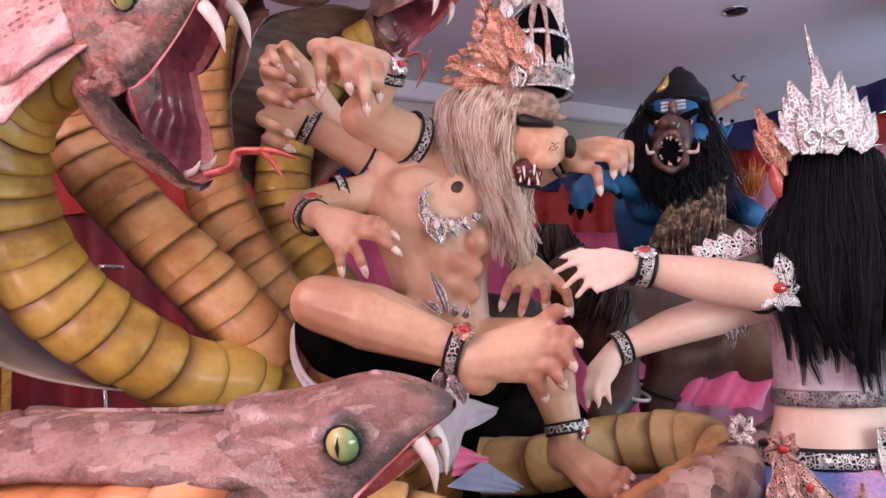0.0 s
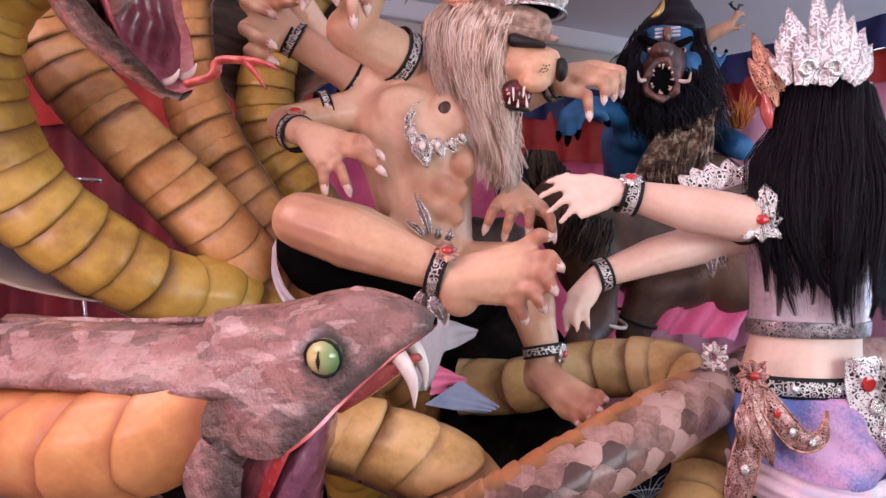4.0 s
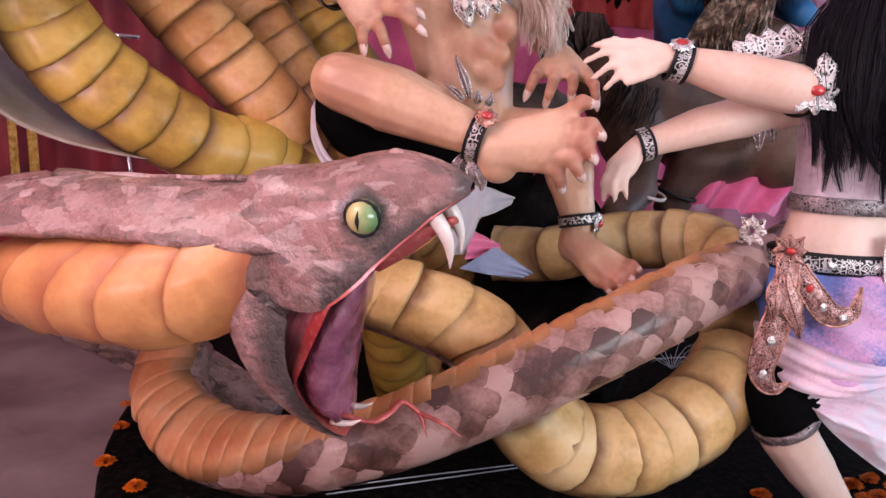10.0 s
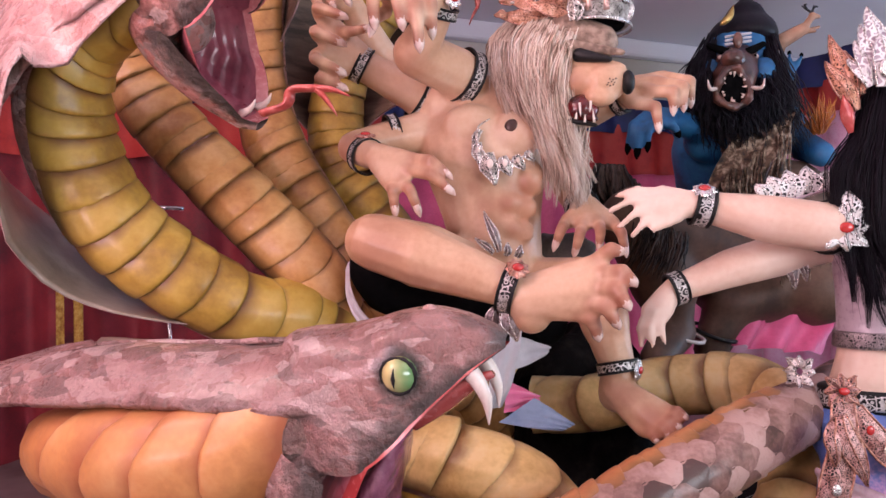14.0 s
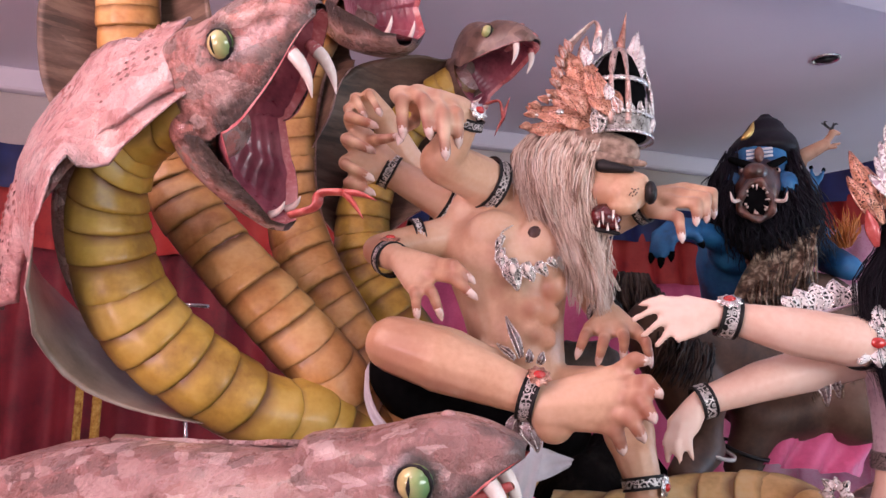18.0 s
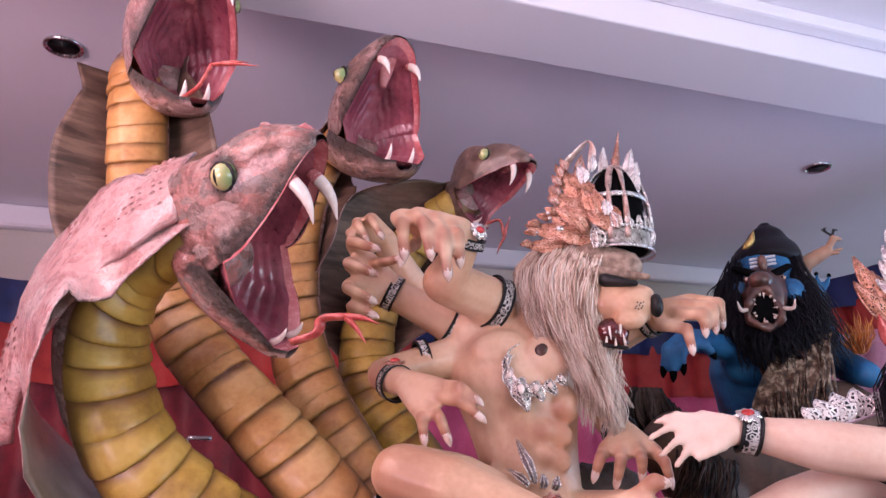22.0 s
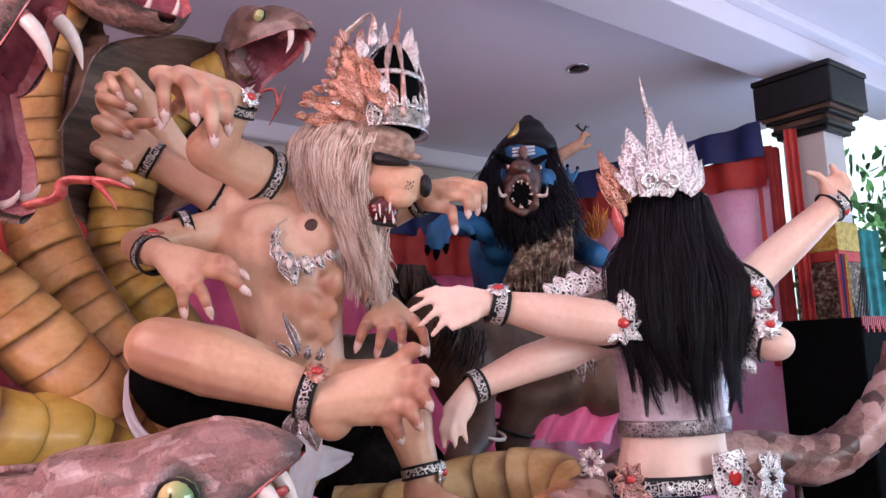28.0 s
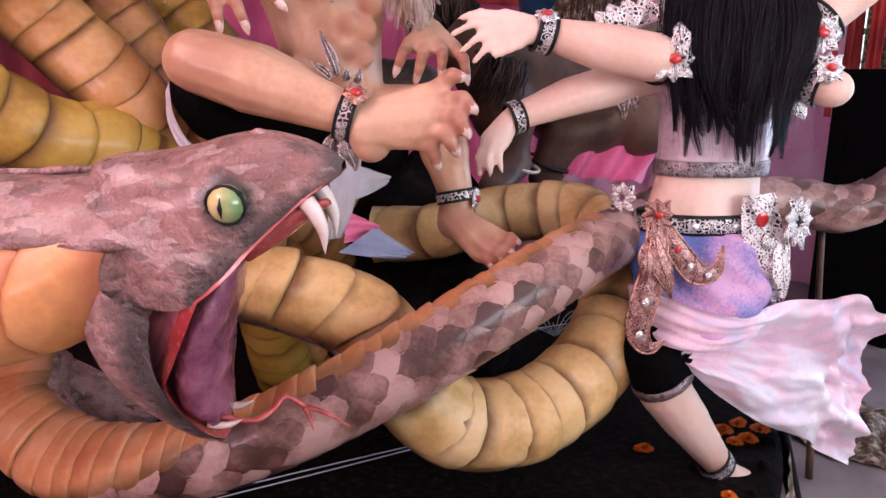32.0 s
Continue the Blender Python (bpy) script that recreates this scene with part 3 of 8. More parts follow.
drape("curtain_crimson", -6.8, 6.2, 0.9, 6.2, 0.0, 2.5, 22, 0.07, CRIMSON, "dark crimson cloth hung along the back wall")
drape("curtain_pink", 0.9, 6.2, 5.6, 6.2, 0.0, 2.4, 12, 0.05, PINK, "deep pink cloth hung along the back wall")
drape("curtain_red", -6.8, 6.1, 5.6, 6.1, 2.25, 2.78, 34, 0.05, RED, "red cloth valance over the pink cloth", 0.05)
drape("curtain_navy", -6.8, 6.03, 5.6, 6.03, 2.68, 3.05, 34, 0.04, NAVY, "navy blue cloth valance along the wall top", 0.04)
drape("curtain_pink_side", 5.4, 6.1, 5.4, 2.9, 0.0, 2.74, 8, 0.06, PINK_SATIN, "pink satin cloth hung beside the column")
drape("curtain_red_side", 5.32, 6.1, 5.32, 2.88, 2.68, 2.96, 9, 0.05, RED, "red cloth valance beside the column", 0.05)
drape("curtain_navy_side", 5.25, 6.1, 5.25, 2.86, 2.9, 3.18, 9, 0.04, NAVY, "navy blue cloth valance beside the column", 0.04)


def column():
    c = thing("column", room(5.69, 2.67, 0), "white square column with a stepped black capital", "column", kind="structure")
    bm = bmesh.new()
    box(bm, (5.53, 2.52, 0), (5.85, 2.84, 3.06), ROOM, 0.008)
    part("shaft", bm, WALL, c, smooth=False)
    for w, z0, z1 in ((0.2, 3.05, 3.09), (0.225, 3.09, 3.13), (0.25, 3.17, 3.2), (0.3, 3.23, 3.5), (0.31, 3.5, 3.547)):
        bm = bmesh.new()
        box(bm, (5.69 - w, 2.67 - w, z0), (5.69 + w, 2.67 + w, z1), ROOM, 0.012)
        part("capital_step", bm, BLACK, c, smooth=False)
    for w, z0, z1 in ((0.21, 3.13, 3.17), (0.27, 3.2, 3.23)):
        bm = bmesh.new()
        box(bm, (5.69 - w, 2.67 - w, z0), (5.69 + w, 2.67 + w, z1), ROOM, 0.004)
        part("capital_moulding", bm, BROWN, c, smooth=False)
    return c


column()


def downlight(at):
    lamp = thing("downlight", at, "round recessed ceiling downlight with a steel rim, switched off", "ceiling light")
    bm = bmesh.new()
    prof = [(0.1, 0.0), (0.1, -0.012), (0.088, -0.016), (0.078, -0.004)]
    ring_mesh(bm, [[Vector(at) + Vector((r * math.cos(a), r * math.sin(a), z)) for a in np.linspace(0, 6.283, 28, endpoint=False)] for r, z in prof], cap=False)
    part("rim", bm, CHROME, lamp)
    bm = bmesh.new()
    ring_mesh(bm, [[Vector(at) + Vector((r * math.cos(a), r * math.sin(a), z)) for a in np.linspace(0, 6.283, 28, endpoint=False)] for r, z in ((0.078, -0.004), (0.06, -0.003), (0.03, -0.002))])
    part("reflector", bm, BLACK, lamp)


downlight((2.281, 5.383, 3.778))
downlight((-2.361, 3.091, 3.778))

# the float's base
base = thing("platform", (0.2, 3.2, 0), "low round black parade platform covered with dark soil", "platform")
bm = bmesh.new()
rings = []
for r, z in ((1.0, 0.0), (1.0, 0.29), (0.995, 0.31), (0.982, PLATFORM), (0.0001, PLATFORM)):
    rings.append([(0.22 + 1.55 * r * math.cos(a), 3.15 + (1.97 - 0.24 * math.cos(a)) * r * math.sin(a), z) for a in np.linspace(0, 6.283, 64, endpoint=False)])
ring_mesh(bm, rings)
part("deck", bm, GROUND, base)


# marigolds strewn on the platform
def marigold(at, r, seed):
    rng = random.Random(seed)
    f = thing("marigold", at, "loose orange marigold flower head", "flower", "strewn marigolds")
    bm = bmesh.new()
    for ring, (rad, n, h) in enumerate(((1.0, 13, 0.25), (0.8, 11, 0.45), (0.55, 8, 0.62), (0.28, 5, 0.75))):
        for k in range(n):
            a = k * 6.283 / n + ring * 0.4 + rng.uniform(-0.15, 0.15)
            d, s = Vector((math.cos(a), math.sin(a), 0)), Vector((-math.sin(a), math.cos(a), 0))
            o = Vector(at)
            p = [o + d * r * rad * 0.2 + Vector((0, 0, r * h * 0.5)), o + d * r * rad * 0.75 + s * r * 0.24 + Vector((0, 0, r * h)), o + d * r * rad + Vector((0, 0, r * h * rng.uniform(0.7, 1.0))), o + d * r * rad * 0.75 - s * r * 0.24 + Vector((0, 0, r * h))]
            bm.faces.new([bm.verts.new(q) for q in p])
    part("petals", bm, MARIGOLD, f)


for k, at in enumerate(((-1.265, 2.587, 0.325), (-1.197, 2.401, 0.325), (-1.129, 2.146, 0.325), (-1.271, 2.786, 0.325), (0.994, 2.148, 0.325), (1.323, 2.235, 0.325), (1.423, 2.297, 0.325), (1.319, 2.153, 0.325), (1.458, 2.227, 0.325), (0.978, 2.149, 0.325), (1.399, 2.275, 0.325), (1.376, 2.166, 0.325), (1.335, 2.244, 0.325), (1.500, 2.301, 0.325), (-0.968, 2.008, 0.325), (1.127, 1.848, 0.325), (1.277, 2.220, 0.325))):
    marigold(at, 0.026 + 0.006 * (k % 3), k)

# cables on the platform
for k, pts in enumerate(([(-0.390, 2.049, 0.330), (-0.152, 2.135, 0.330), (0.220, 2.260, 0.330)], [(-0.384, 2.017, 0.330), (-0.114, 2.114, 0.330), (0.219, 2.237, 0.330)], [(0.580, 3.201, 0.330), (0.905, 3.349, 0.330), (1.266, 3.444, 0.330)])):
    bm = bmesh.new()
    tube(bm, [Vector(p) + Vector((0, 0, 0.002)) for p in pts], [0.0022] * 3, 6, 10)
    tagged(part("cable", bm, WHITE), "thin pale cable lying on the platform", "cable", "cables")


def straw(at, seed, n, size):
    rng = random.Random(seed)
    bm = bmesh.new()
    for k in range(n):
        a = rng.uniform(0, 6.28)
        e = Vector(at) + Vector((math.cos(a) * size * rng.uniform(0.3, 1), math.sin(a) * size * rng.uniform(0.2, 0.6), size * rng.uniform(0.1, 0.9)))
        mid = Vector(at).lerp(e, 0.55) + Vector((0, 0, size * 0.15))
        tube(bm, [Vector(at), mid, e], [0.0016, 0.0014, 0.0006], 4, 5)
    tagged(part("dry_grass", bm, WHITE), "tuft of pale dry grass stalks", "grass", kind="stuff")


straw((-0.815, 2.738, 0.330), 1, 14, 0.12)
straw((1.014, 3.247, 0.330), 2, 12, 0.2)

# batik cloth round the platform's edge, and soil clods
for k in range(26):
    a = radians(200 + k * 6.2)
    rng = random.Random(k)
    o = Vector((0.22 + 1.5 * math.cos(a), 3.15 + 1.72 * math.sin(a), PLATFORM))
    bm = bmesh.new()
    bmesh.ops.create_icosphere(bm, subdivisions=2, radius=rng.uniform(0.012, 0.03))
    for v in bm.verts:
        v.co = o + v.co * (1 + 0.5 * noise.noise(v.co * 60 + Vector((k, 0, 0))))
    tagged(part("soil_clod", bm, GROUND), "dark clod of soil on the platform", "soil", "soil clods")
bm = bmesh.new()
rows = []
for j in range(7):
    h = j / 6
    rows.append([(0.22 + (1.57 + 0.05 * h + 0.012 * math.sin(i * 1.9 + j)) * math.cos(a), 3.15 + (1.98 - 0.24 * math.cos(a) + 0.05 * h + 0.012 * math.sin(i * 1.7 + j * 2)) * math.sin(a), 0.3 - 0.29 * h) for i, a in enumerate(np.linspace(radians(300), radians(385), 60))])
ring_mesh(bm, rows, closed=False, cap=False)
part("skirting", bm, BATIK, base, "rumpled brown batik cloth round the edge")

# things beside and behind the column
drape("curtain_red_end", 5.32, 2.72, 5.36, 2.64, 1.5, 3.08, 2, 0.02, RED, "red cloth end gathered beside the column")
drape("curtain_red_corner", 5.38, 2.98, 5.66, 2.92, 1.3, 3.04, 3, 0.03, RED, "red cloth gathered behind the column")
wrapc = thing("column_wrap", room(5.69, 2.67, 1.9), "patterned gold and brown cloth wrapped round the column", "cloth")
for nm, mat, z0, z1, g in (("gold_band", YELLOW, 2.14, 2.36, 0.018), ("red_band", RED, 2.06, 2.14, 0.016), ("batik_band", BATIK, 1.2, 2.06, 0.014)):
    bm = bmesh.new()
    box(bm, (5.53 - g, 2.52 - g, z0), (5.85 + g, 2.84 + g, z1), ROOM, 0.01)
    part(nm, bm, mat, wrapc, smooth=False)
for k in range(9):
    for s in (-1, 1):
        bm = bmesh.new()
        u0 = 5.5 + 0.045 * k
        pts = [room(min(5.88, max(5.5, u0 + s * 0.12 * q)), 2.495, 1.3 + 0.24 * q) for q in range(4)]
        tube(bm, pts, [0.006] * 4, 5, 6)
        part("net_cord", bm, BLACK, wrapc)
drape("curtain_teal", 5.95, 2.75, 6.35, 2.55, 1.0, 2.35, 4, 0.03, TEAL, "teal net cloth hung beyond the column")
for k, (mat, u) in enumerate(((RED, 5.36), (NAVY, 5.4), (RED, 5.44), (YELLOW, 5.48))):
    drape("cloth_ribbon", u, 2.46, u + 0.035, 2.45, 1.35, 2.1, 1, 0.008, mat, "coloured cloth ribbon hung beside the column")


def stack(u, v, w, d, h, label):
    c = thing("cabinet", room(u, v, 0), label, "cabinet")
    bm = bmesh.new()
    box(bm, (u - w / 2, v - d / 2, 0.0), (u + w / 2, v + d / 2, h), ROOM, 0.015)
    part("body", bm, CLOTH_BLACK, c, smooth=False)
    bm = bmesh.new()
    for k in range(40):
        x = u - w / 2 + w * k / 39
        box(bm, (x, v - d / 2 - 0.012, h - 0.05 - 0.02 * (k % 3)), (x + w / 60, v - d / 2 - 0.004, h + 0.004), ROOM)
    part("fringe", bm, RED, c, "orange red fringe along the top", smooth=False)


stack(4.95, 2.2, 1.0, 0.5, 1.62, "tall cabinet draped in black cloth with a red fringe")
stack(5.75, 1.8, 0.6, 0.5, 1.0, "low cabinet draped in black cloth with a red fringe")


def bush(u, v, z, r, n, seed):
    rng = random.Random(seed)
    t = thing("shrub", room(u, v, 0), "sunlit green shrub beyond the open side", "shrub")
    bm = bmesh.new()
    for k in range(6):
        a = rng.uniform(0, 6.28)
        tube(bm, [room(u, v, 0), room(u + 0.2 * math.cos(a), v + 0.2 * math.sin(a), z * 0.6), room(u + r * 0.7 * math.cos(a), v + r * 0.7 * math.sin(a), z + r * 0.5)], [0.04, 0.03, 0.01], 6, 8)
    part("stems", bm, BROWN, t)
    bm = bmesh.new()
    for k in range(n):
        d = Vector((rng.gauss(0, 1), rng.gauss(0, 1), rng.gauss(0, 1))).normalized() * r * rng.uniform(0.5, 1.05)
        o = room(u, v, z) + Vector((d.x, d.y, d.z * 1.3))
        q = Euler((rng.uniform(0, 6), rng.uniform(0, 6), rng.uniform(0, 6))).to_matrix()
        s = rng.uniform(0.05, 0.1)
        bm.faces.new([bm.verts.new(o + q @ Vector(p) * s) for p in ((-1, 0, 0), (-0.4, 0.45, 0.1), (0.5, 0.4, 0.1), (1.2, 0, 0), (0.5, -0.4, 0.1), (-0.4, -0.45, 0.1))])
    part("foliage", bm, LEAF, t)


OUTSIDE = bpy.data.materials.new("bright_hazy_daylight")
OUTSIDE.use_nodes = True
ob_ = OUTSIDE.node_tree.nodes["Principled BSDF"]
ob_.inputs["Base Color"].default_value = (0.7, 0.8, 0.8, 1)
ob_.inputs["Emission Color"].default_value, ob_.inputs["Emission Strength"].default_value = (0.8, 0.95, 1.0, 1), 1.1
slab("backdrop", (16.0, -6, 0.0), (16.1, 12, 7), OUTSIDE, 0, "bright hazy daylight beyond the open side", "backdrop")
bush(8.2, 2.6, 1.9, 0.9, 900, 3)
bush(9.5, 3.6, 2.2, 1.2, 900, 5)

# steel frame standing by the back curtain
fr = thing("steel_frame", (-1.839, 4.000, 1.446), "narrow chromed steel stand by the red cloth", "stand")
for a, b in (((-1.912, 4.000, 1.798), (-1.890, 4.000, 1.382)), ((-1.912, 4.000, 1.798), (-1.793, 4.050, 1.794)), ((-1.893, 4.000, 1.536), (-1.643, 4.050, 1.525)), ((-1.890, 4.000, 1.382), (-1.75, 4.0, 0.0))):
    bm = bmesh.new()
    tube(bm, [a, Vector(a).lerp(Vector(b), 0.5), b], [0.012] * 3, 8, 4)
    part("bar", bm, CHROME, fr)

for k, (a, b) in enumerate((((-3.171, 5.000, 1.367), (-3.116, 5.020, 1.366)), ((-3.056, 5.020, 1.366), (-2.998, 5.050, 1.364)))):
    bm = bmesh.new()
    rows = [[Vector(a).lerp(Vector(b), i / 6) + Vector((0, 0.012 * math.sin(i * 2 + k), 0)) + Vector((0, 0, -j * 0.19)) for i in range(7)] for j in range(9)]
    ring_mesh(bm, rows, closed=False, cap=False)
    tagged(part("cloth_strip", bm, YELLOW), "narrow yellow cloth strip hung before the red curtain", "cloth", "cloth strips")

# ---- the cobras ----
def wrap(path, side, n):
    """Even samples of a body: rows of place, radius, belly direction."""
    s = spline([(*p, r, *b) for (p, r), b in zip(path, side)], 160)
    return even(s, n)


def snake_body(parent, path, side, plate_mat, pitch=0.075, spread=82, back=HIDE, plates=True, lo=0.0, hi=1.0, seam=1.0):
    """A round tapering body: the hide as one skin, the belly as overlapping plates, each a piece of its own."""
    n = 90
    s, length = wrap(path, side, n)
    t, b, c = axes_along(s[:, :3], s[:, 4:7])
    bm = bmesh.new()
    seg = 28
    rings = [[s[i, :3] + s[i, 3] * 0.925 * (math.cos(a) * b[i] + math.sin(a) * c[i]) for a in np.linspace(0, 2 * math.pi, seg, endpoint=False)] for i in range(n + 1)]
    ring_mesh(bm, rings)
    body = part("body", bm, back, parent)
    if not plates:
        return s, length, b, c
    count = max(4, int(length * (hi - lo) / pitch))
    grid = np.arange(n + 1) / n
    rng = random.Random(int(length * 1000))
    cuts = [lo + (hi - lo) * (k + rng.uniform(-0.16, 0.16)) / count for k in range(count + 1)]
    for k in range(count):
        f0, f1 = cuts[k], cuts[k + 1]
        f1 = f1 + (f1 - f0) * 0.2
        bm = bmesh.new()
        spray = bm.verts.layers.float.new("airbrush")
        rows, dark = [], []
        tilt = rng.uniform(-0.05, 0.05) * (cuts[1] - cuts[0]) * 8
        puff = rng.uniform(0.75, 1.25) * (0.5 + 0.5 * seam)
        reach = rng.uniform(0.2, 0.36)
        sides, lean0 = rng.choice((9, 10, 11, 12)), rng.uniform(0, 1)
        for u, lift in ((0, 0.965), (0.06, 0.99), (0.16, 1.015), (0.3, 1.042), (0.5, 1.065), (0.7, 1.08), (0.84, 1.084), (0.93, 1.075), (0.98, 1.05), (1.0, 0.99)):
            row = []
            for j in range(19):
                w = j / 9 - 1
                a = radians(spread) * w
                bow = 0.42 * (f1 - f0) * math.cos(a * 1.1)
                f = f0 + (f1 - f0) * u + bow + tilt * w * 0.2
                x = [np.interp(f, grid, s[:, q]) for q in range(7)]
                bb = np.array([np.interp(f, grid, b[:, q]) for q in range(3)])
                cc = np.array([np.interp(f, grid, c[:, q]) for q in range(3)])
                edge = min(1.0, (1 - abs(w)) * 3.2) ** 0.6
                crease = math.cos(math.pi / sides) / math.cos((a + lean0) % (2 * math.pi / sides) - math.pi / sides)
                r = x[3] * (0.95 + (lift - 0.95) * puff * (0.3 + 0.7 * edge)) * (0.3 + 0.7 * crease) * (1 + 0.012 * math.sin(j * 2.1 + k))
                row.append(np.array(x[:3]) + r * (math.cos(a) * bb + math.sin(a) * cc))
                near = max(0.0, 1.0 - u / (reach * 1.5), 0.5 - (1 - u) / 0.16) * seam
                dark.append(min(1.0, max(near, (abs(w) - 0.5) * 1.5 + 0.1 * math.sin(k * 1.7 + w))))
            rows.append(row)
        ring_mesh(bm, rows, closed=False, cap=False)
        for v, d in zip(bm.verts, dark):
            v[spray] = d
        part("belly_plate", bm, plate_mat, body)
    return s, length, b, c


def body_scales(parent, got, f0, f1, step, lo, hi, mat, limit=300):
    """Overlapping round-ended scales on the back of a body, each a piece; one mesh serves every row's alike ones."""
    s, length, b, c = got
    n = len(s) - 1
    rows = int(length * (f1 - f0) / (step * 0.8))
    made = 0
    rng = random.Random(7)
    for j in range(rows):
        f = f0 + (f1 - f0) * j / rows
        x = min(int(f * n), n - 1)
        r = s[x, 3]
        around = max(3, int(radians(hi - lo) * r / step))
        for i in range(around):
            a0 = radians(lo) + radians(hi - lo) * (i + (0.5 if j % 2 else 0.0)) / around
            da = radians(hi - lo) / around
            rows_ = []
            for u in np.linspace(0, 1, 5):
                line = []
                for v in np.linspace(-1, 1, 5):
                    half = 0.56 * (1.0 if u < 0.35 else math.sqrt(max(0.0, 1 - ((u - 0.35) / 0.66) ** 2)))
                    ff = (f + step * 1.25 * (u - 0.2) / length) * n
                    k = max(0, min(int(ff), n - 1))
                    q = ff - k
                    o = s[k, :3] * (1 - q) + s[k + 1, :3] * q
                    a = a0 + da * v * half
                    rr = r * 0.93 + 0.001 + 0.005 * u + 0.0015 * (1 - v * v)
                    line.append(o + rr * (math.cos(a) * b[k] + math.sin(a) * c[k]))
                rows_.append(line)
            bm = bmesh.new()
            ring_mesh(bm, rows_, closed=False, cap=False)
            part("scale", bm, mat, parent)
            made += 1
            if made >= limit:
                return


def snake(label):
    return thing("cobra_sculpture", (0, 2.3, PLATFORM), label, "snake sculpture", "cobras of the float")


HEAD_UNIT = 0.001085


def hp(x, z, y=0.0):
    """A place in a head's own frame: x towards the snout, z up, y to its far side, in metres from the head's middle."""
    return Vector(((x - 600) * HEAD_UNIT, y * HEAD_UNIT, (400 - z) * HEAD_UNIT))


# head sections: x, top, lip line, half width; jaw sections: outer x z, inner x z, half width
SKULL = [(425, 312, 490, 72), (470, 303, 522, 88), (525, 297, 538, 98), (585, 285, 528, 102), (640, 268, 486, 97), (690, 261, 432, 84), (735, 266, 388, 68), (775, 278, 352, 54), (805, 292, 330, 38), (822, 304, 320, 18)]
JAW = [(405, 480, 520, 540, 100), (384, 545, 518, 558, 106), (388, 605, 514, 612, 102), (418, 672, 524, 672, 88), (466, 730, 540, 726, 62), (512, 770, 556, 760, 40), (544, 792, 568, 780, 18)]


def cobra_head(parent, at, turn=0.0, yaw=0.0, lean=0.0, size=1.0, shut=0.0, jaw=1.0, mouth=None, hide=None, deep=0.0, muzzle=0.0, flesh=False, eye_x=634, wide=1.0):
    """A cobra's open head. turn: snout up, yaw: snout towards the viewer, lean: crown towards the viewer, shut: degrees by which the jaw is closed, jaw: its length."""
    m = Matrix.Translation(at) @ pose(0, 0, 0, 0, 0, -yaw) @ pose(0, 0, 0, lean, 0, 0) @ pose(0, 0, 0, 0, -turn, 0) @ Matrix.Diagonal((size, size * wide, size, 1))
    hinge = hp(470, 530)
    swing = Matrix.Translation(hinge) @ pose(0, 0, 0, 0, -shut, 0) @ Matrix.Scale(jaw, 4) @ Matrix.Translation(-hinge)
    k = 30
    rng = random.Random(int(at[0] * 1000))
    rows = []
    dense = spline(SKULL, 44)
    dense[:, 2] += muzzle * np.sin(np.pi * np.clip((dense[:, 0] - 585) / 245, 0, 1))
    to_eye = []
    for x, top, lip, w in dense:
        mid, hh = (top + lip) / 2, (lip - top) / 2
        row = []
        for i in range(k + 1):
            a = math.pi * (1.12 - 1.24 * i / k)
            ca, sa = math.cos(a), math.sin(a)
            y = -w * math.copysign(abs(ca) ** 0.75, ca)
            z = lip - (lip - top) * max(0.0, (sa + 0.37) / 1.37) ** 0.8
            brow = 9 * math.exp(-((x - eye_x + 14) / 40) ** 2) * math.exp(-((abs(y) - w * 0.72) / 22) ** 2)
            lump = 2.5 * noise.noise(Vector((x * 0.02, y * 0.03, z * 0.02)))
            row.append(m @ (hp(x, z - brow + lump, y + lump)))
            to_eye.append(math.hypot(x - eye_x, z - 354))
        rows.append(row)
    bm = bmesh.new()
    spray = bm.verts.layers.float.new("airbrush")
    ring_mesh(bm, rows, closed=False, cap=False)
    for i, v in enumerate(bm.verts):
        x, top, lip, w = dense[i // (k + 1)]
        c = i % (k + 1) / k
        rim = max(0.0, 1 - min(c, 1 - c) * 9) * (0.9 if x > 585 else 0.35)
        eye = 1.75 - to_eye[i] / 32
        v[spray] = max(0.0, min(1.0, max(rim, eye, (x - 750) / 100)))
    head = part("head", bm, hide or HIDE, parent)
    bm = bmesh.new()
    rows = []
    jaws = spline(JAW, 18)
    for j, row in enumerate(jaws):
        h = math.sin(math.pi * min(1, j / 15)) * deep
        row[0] += h * 0.75
        row[2] += h
    for ox, oz, ix, iz, w in jaws:
        row = []
        for i in range(k + 1):
            a = math.pi * (i / k)
            f = math.sin(a) ** 0.7
            lump = 2.0 * noise.noise(Vector((ox * 0.03, i * 0.4, oz * 0.02)))
            row.append(m @ swing @ hp(ix + (ox - ix) * f + lump, iz + (oz - iz) * f, -w * math.copysign(abs(math.cos(a)) ** 0.8, math.cos(a))))
        rows.append(row)
    spray = bm.verts.layers.float.new("airbrush")
    ring_mesh(bm, rows, closed=False, cap=False)
    for i, v in enumerate(bm.verts):
        c = i % (k + 1) / k
        v[spray] = max(0.0, 0.95 - min(c, 1 - c) * 6.5)
    part("lower_jaw", bm, hide or HIDE, parent)
    # lining: from the lips back to the throat
    up = [(x, lip, w * 0.985) for x, top, lip, w in dense if x > 592]
    lo = [(ix, iz, w * 0.985) for ox, oz, ix, iz, w in jaws[8:]]
    rim = [m @ hp(x, z - 2, -w) for x, z, w in up] + [m @ hp(826, 314)] + [m @ hp(x, z - 2, w) for x, z, w in up[::-1]]
    rim += [m @ swing @ hp(x, z, w) for x, z, w in lo] + [m @ swing @ hp(x, z, -w) for x, z, w in lo[::-1]]
    nu = len(up) * 2 + 1
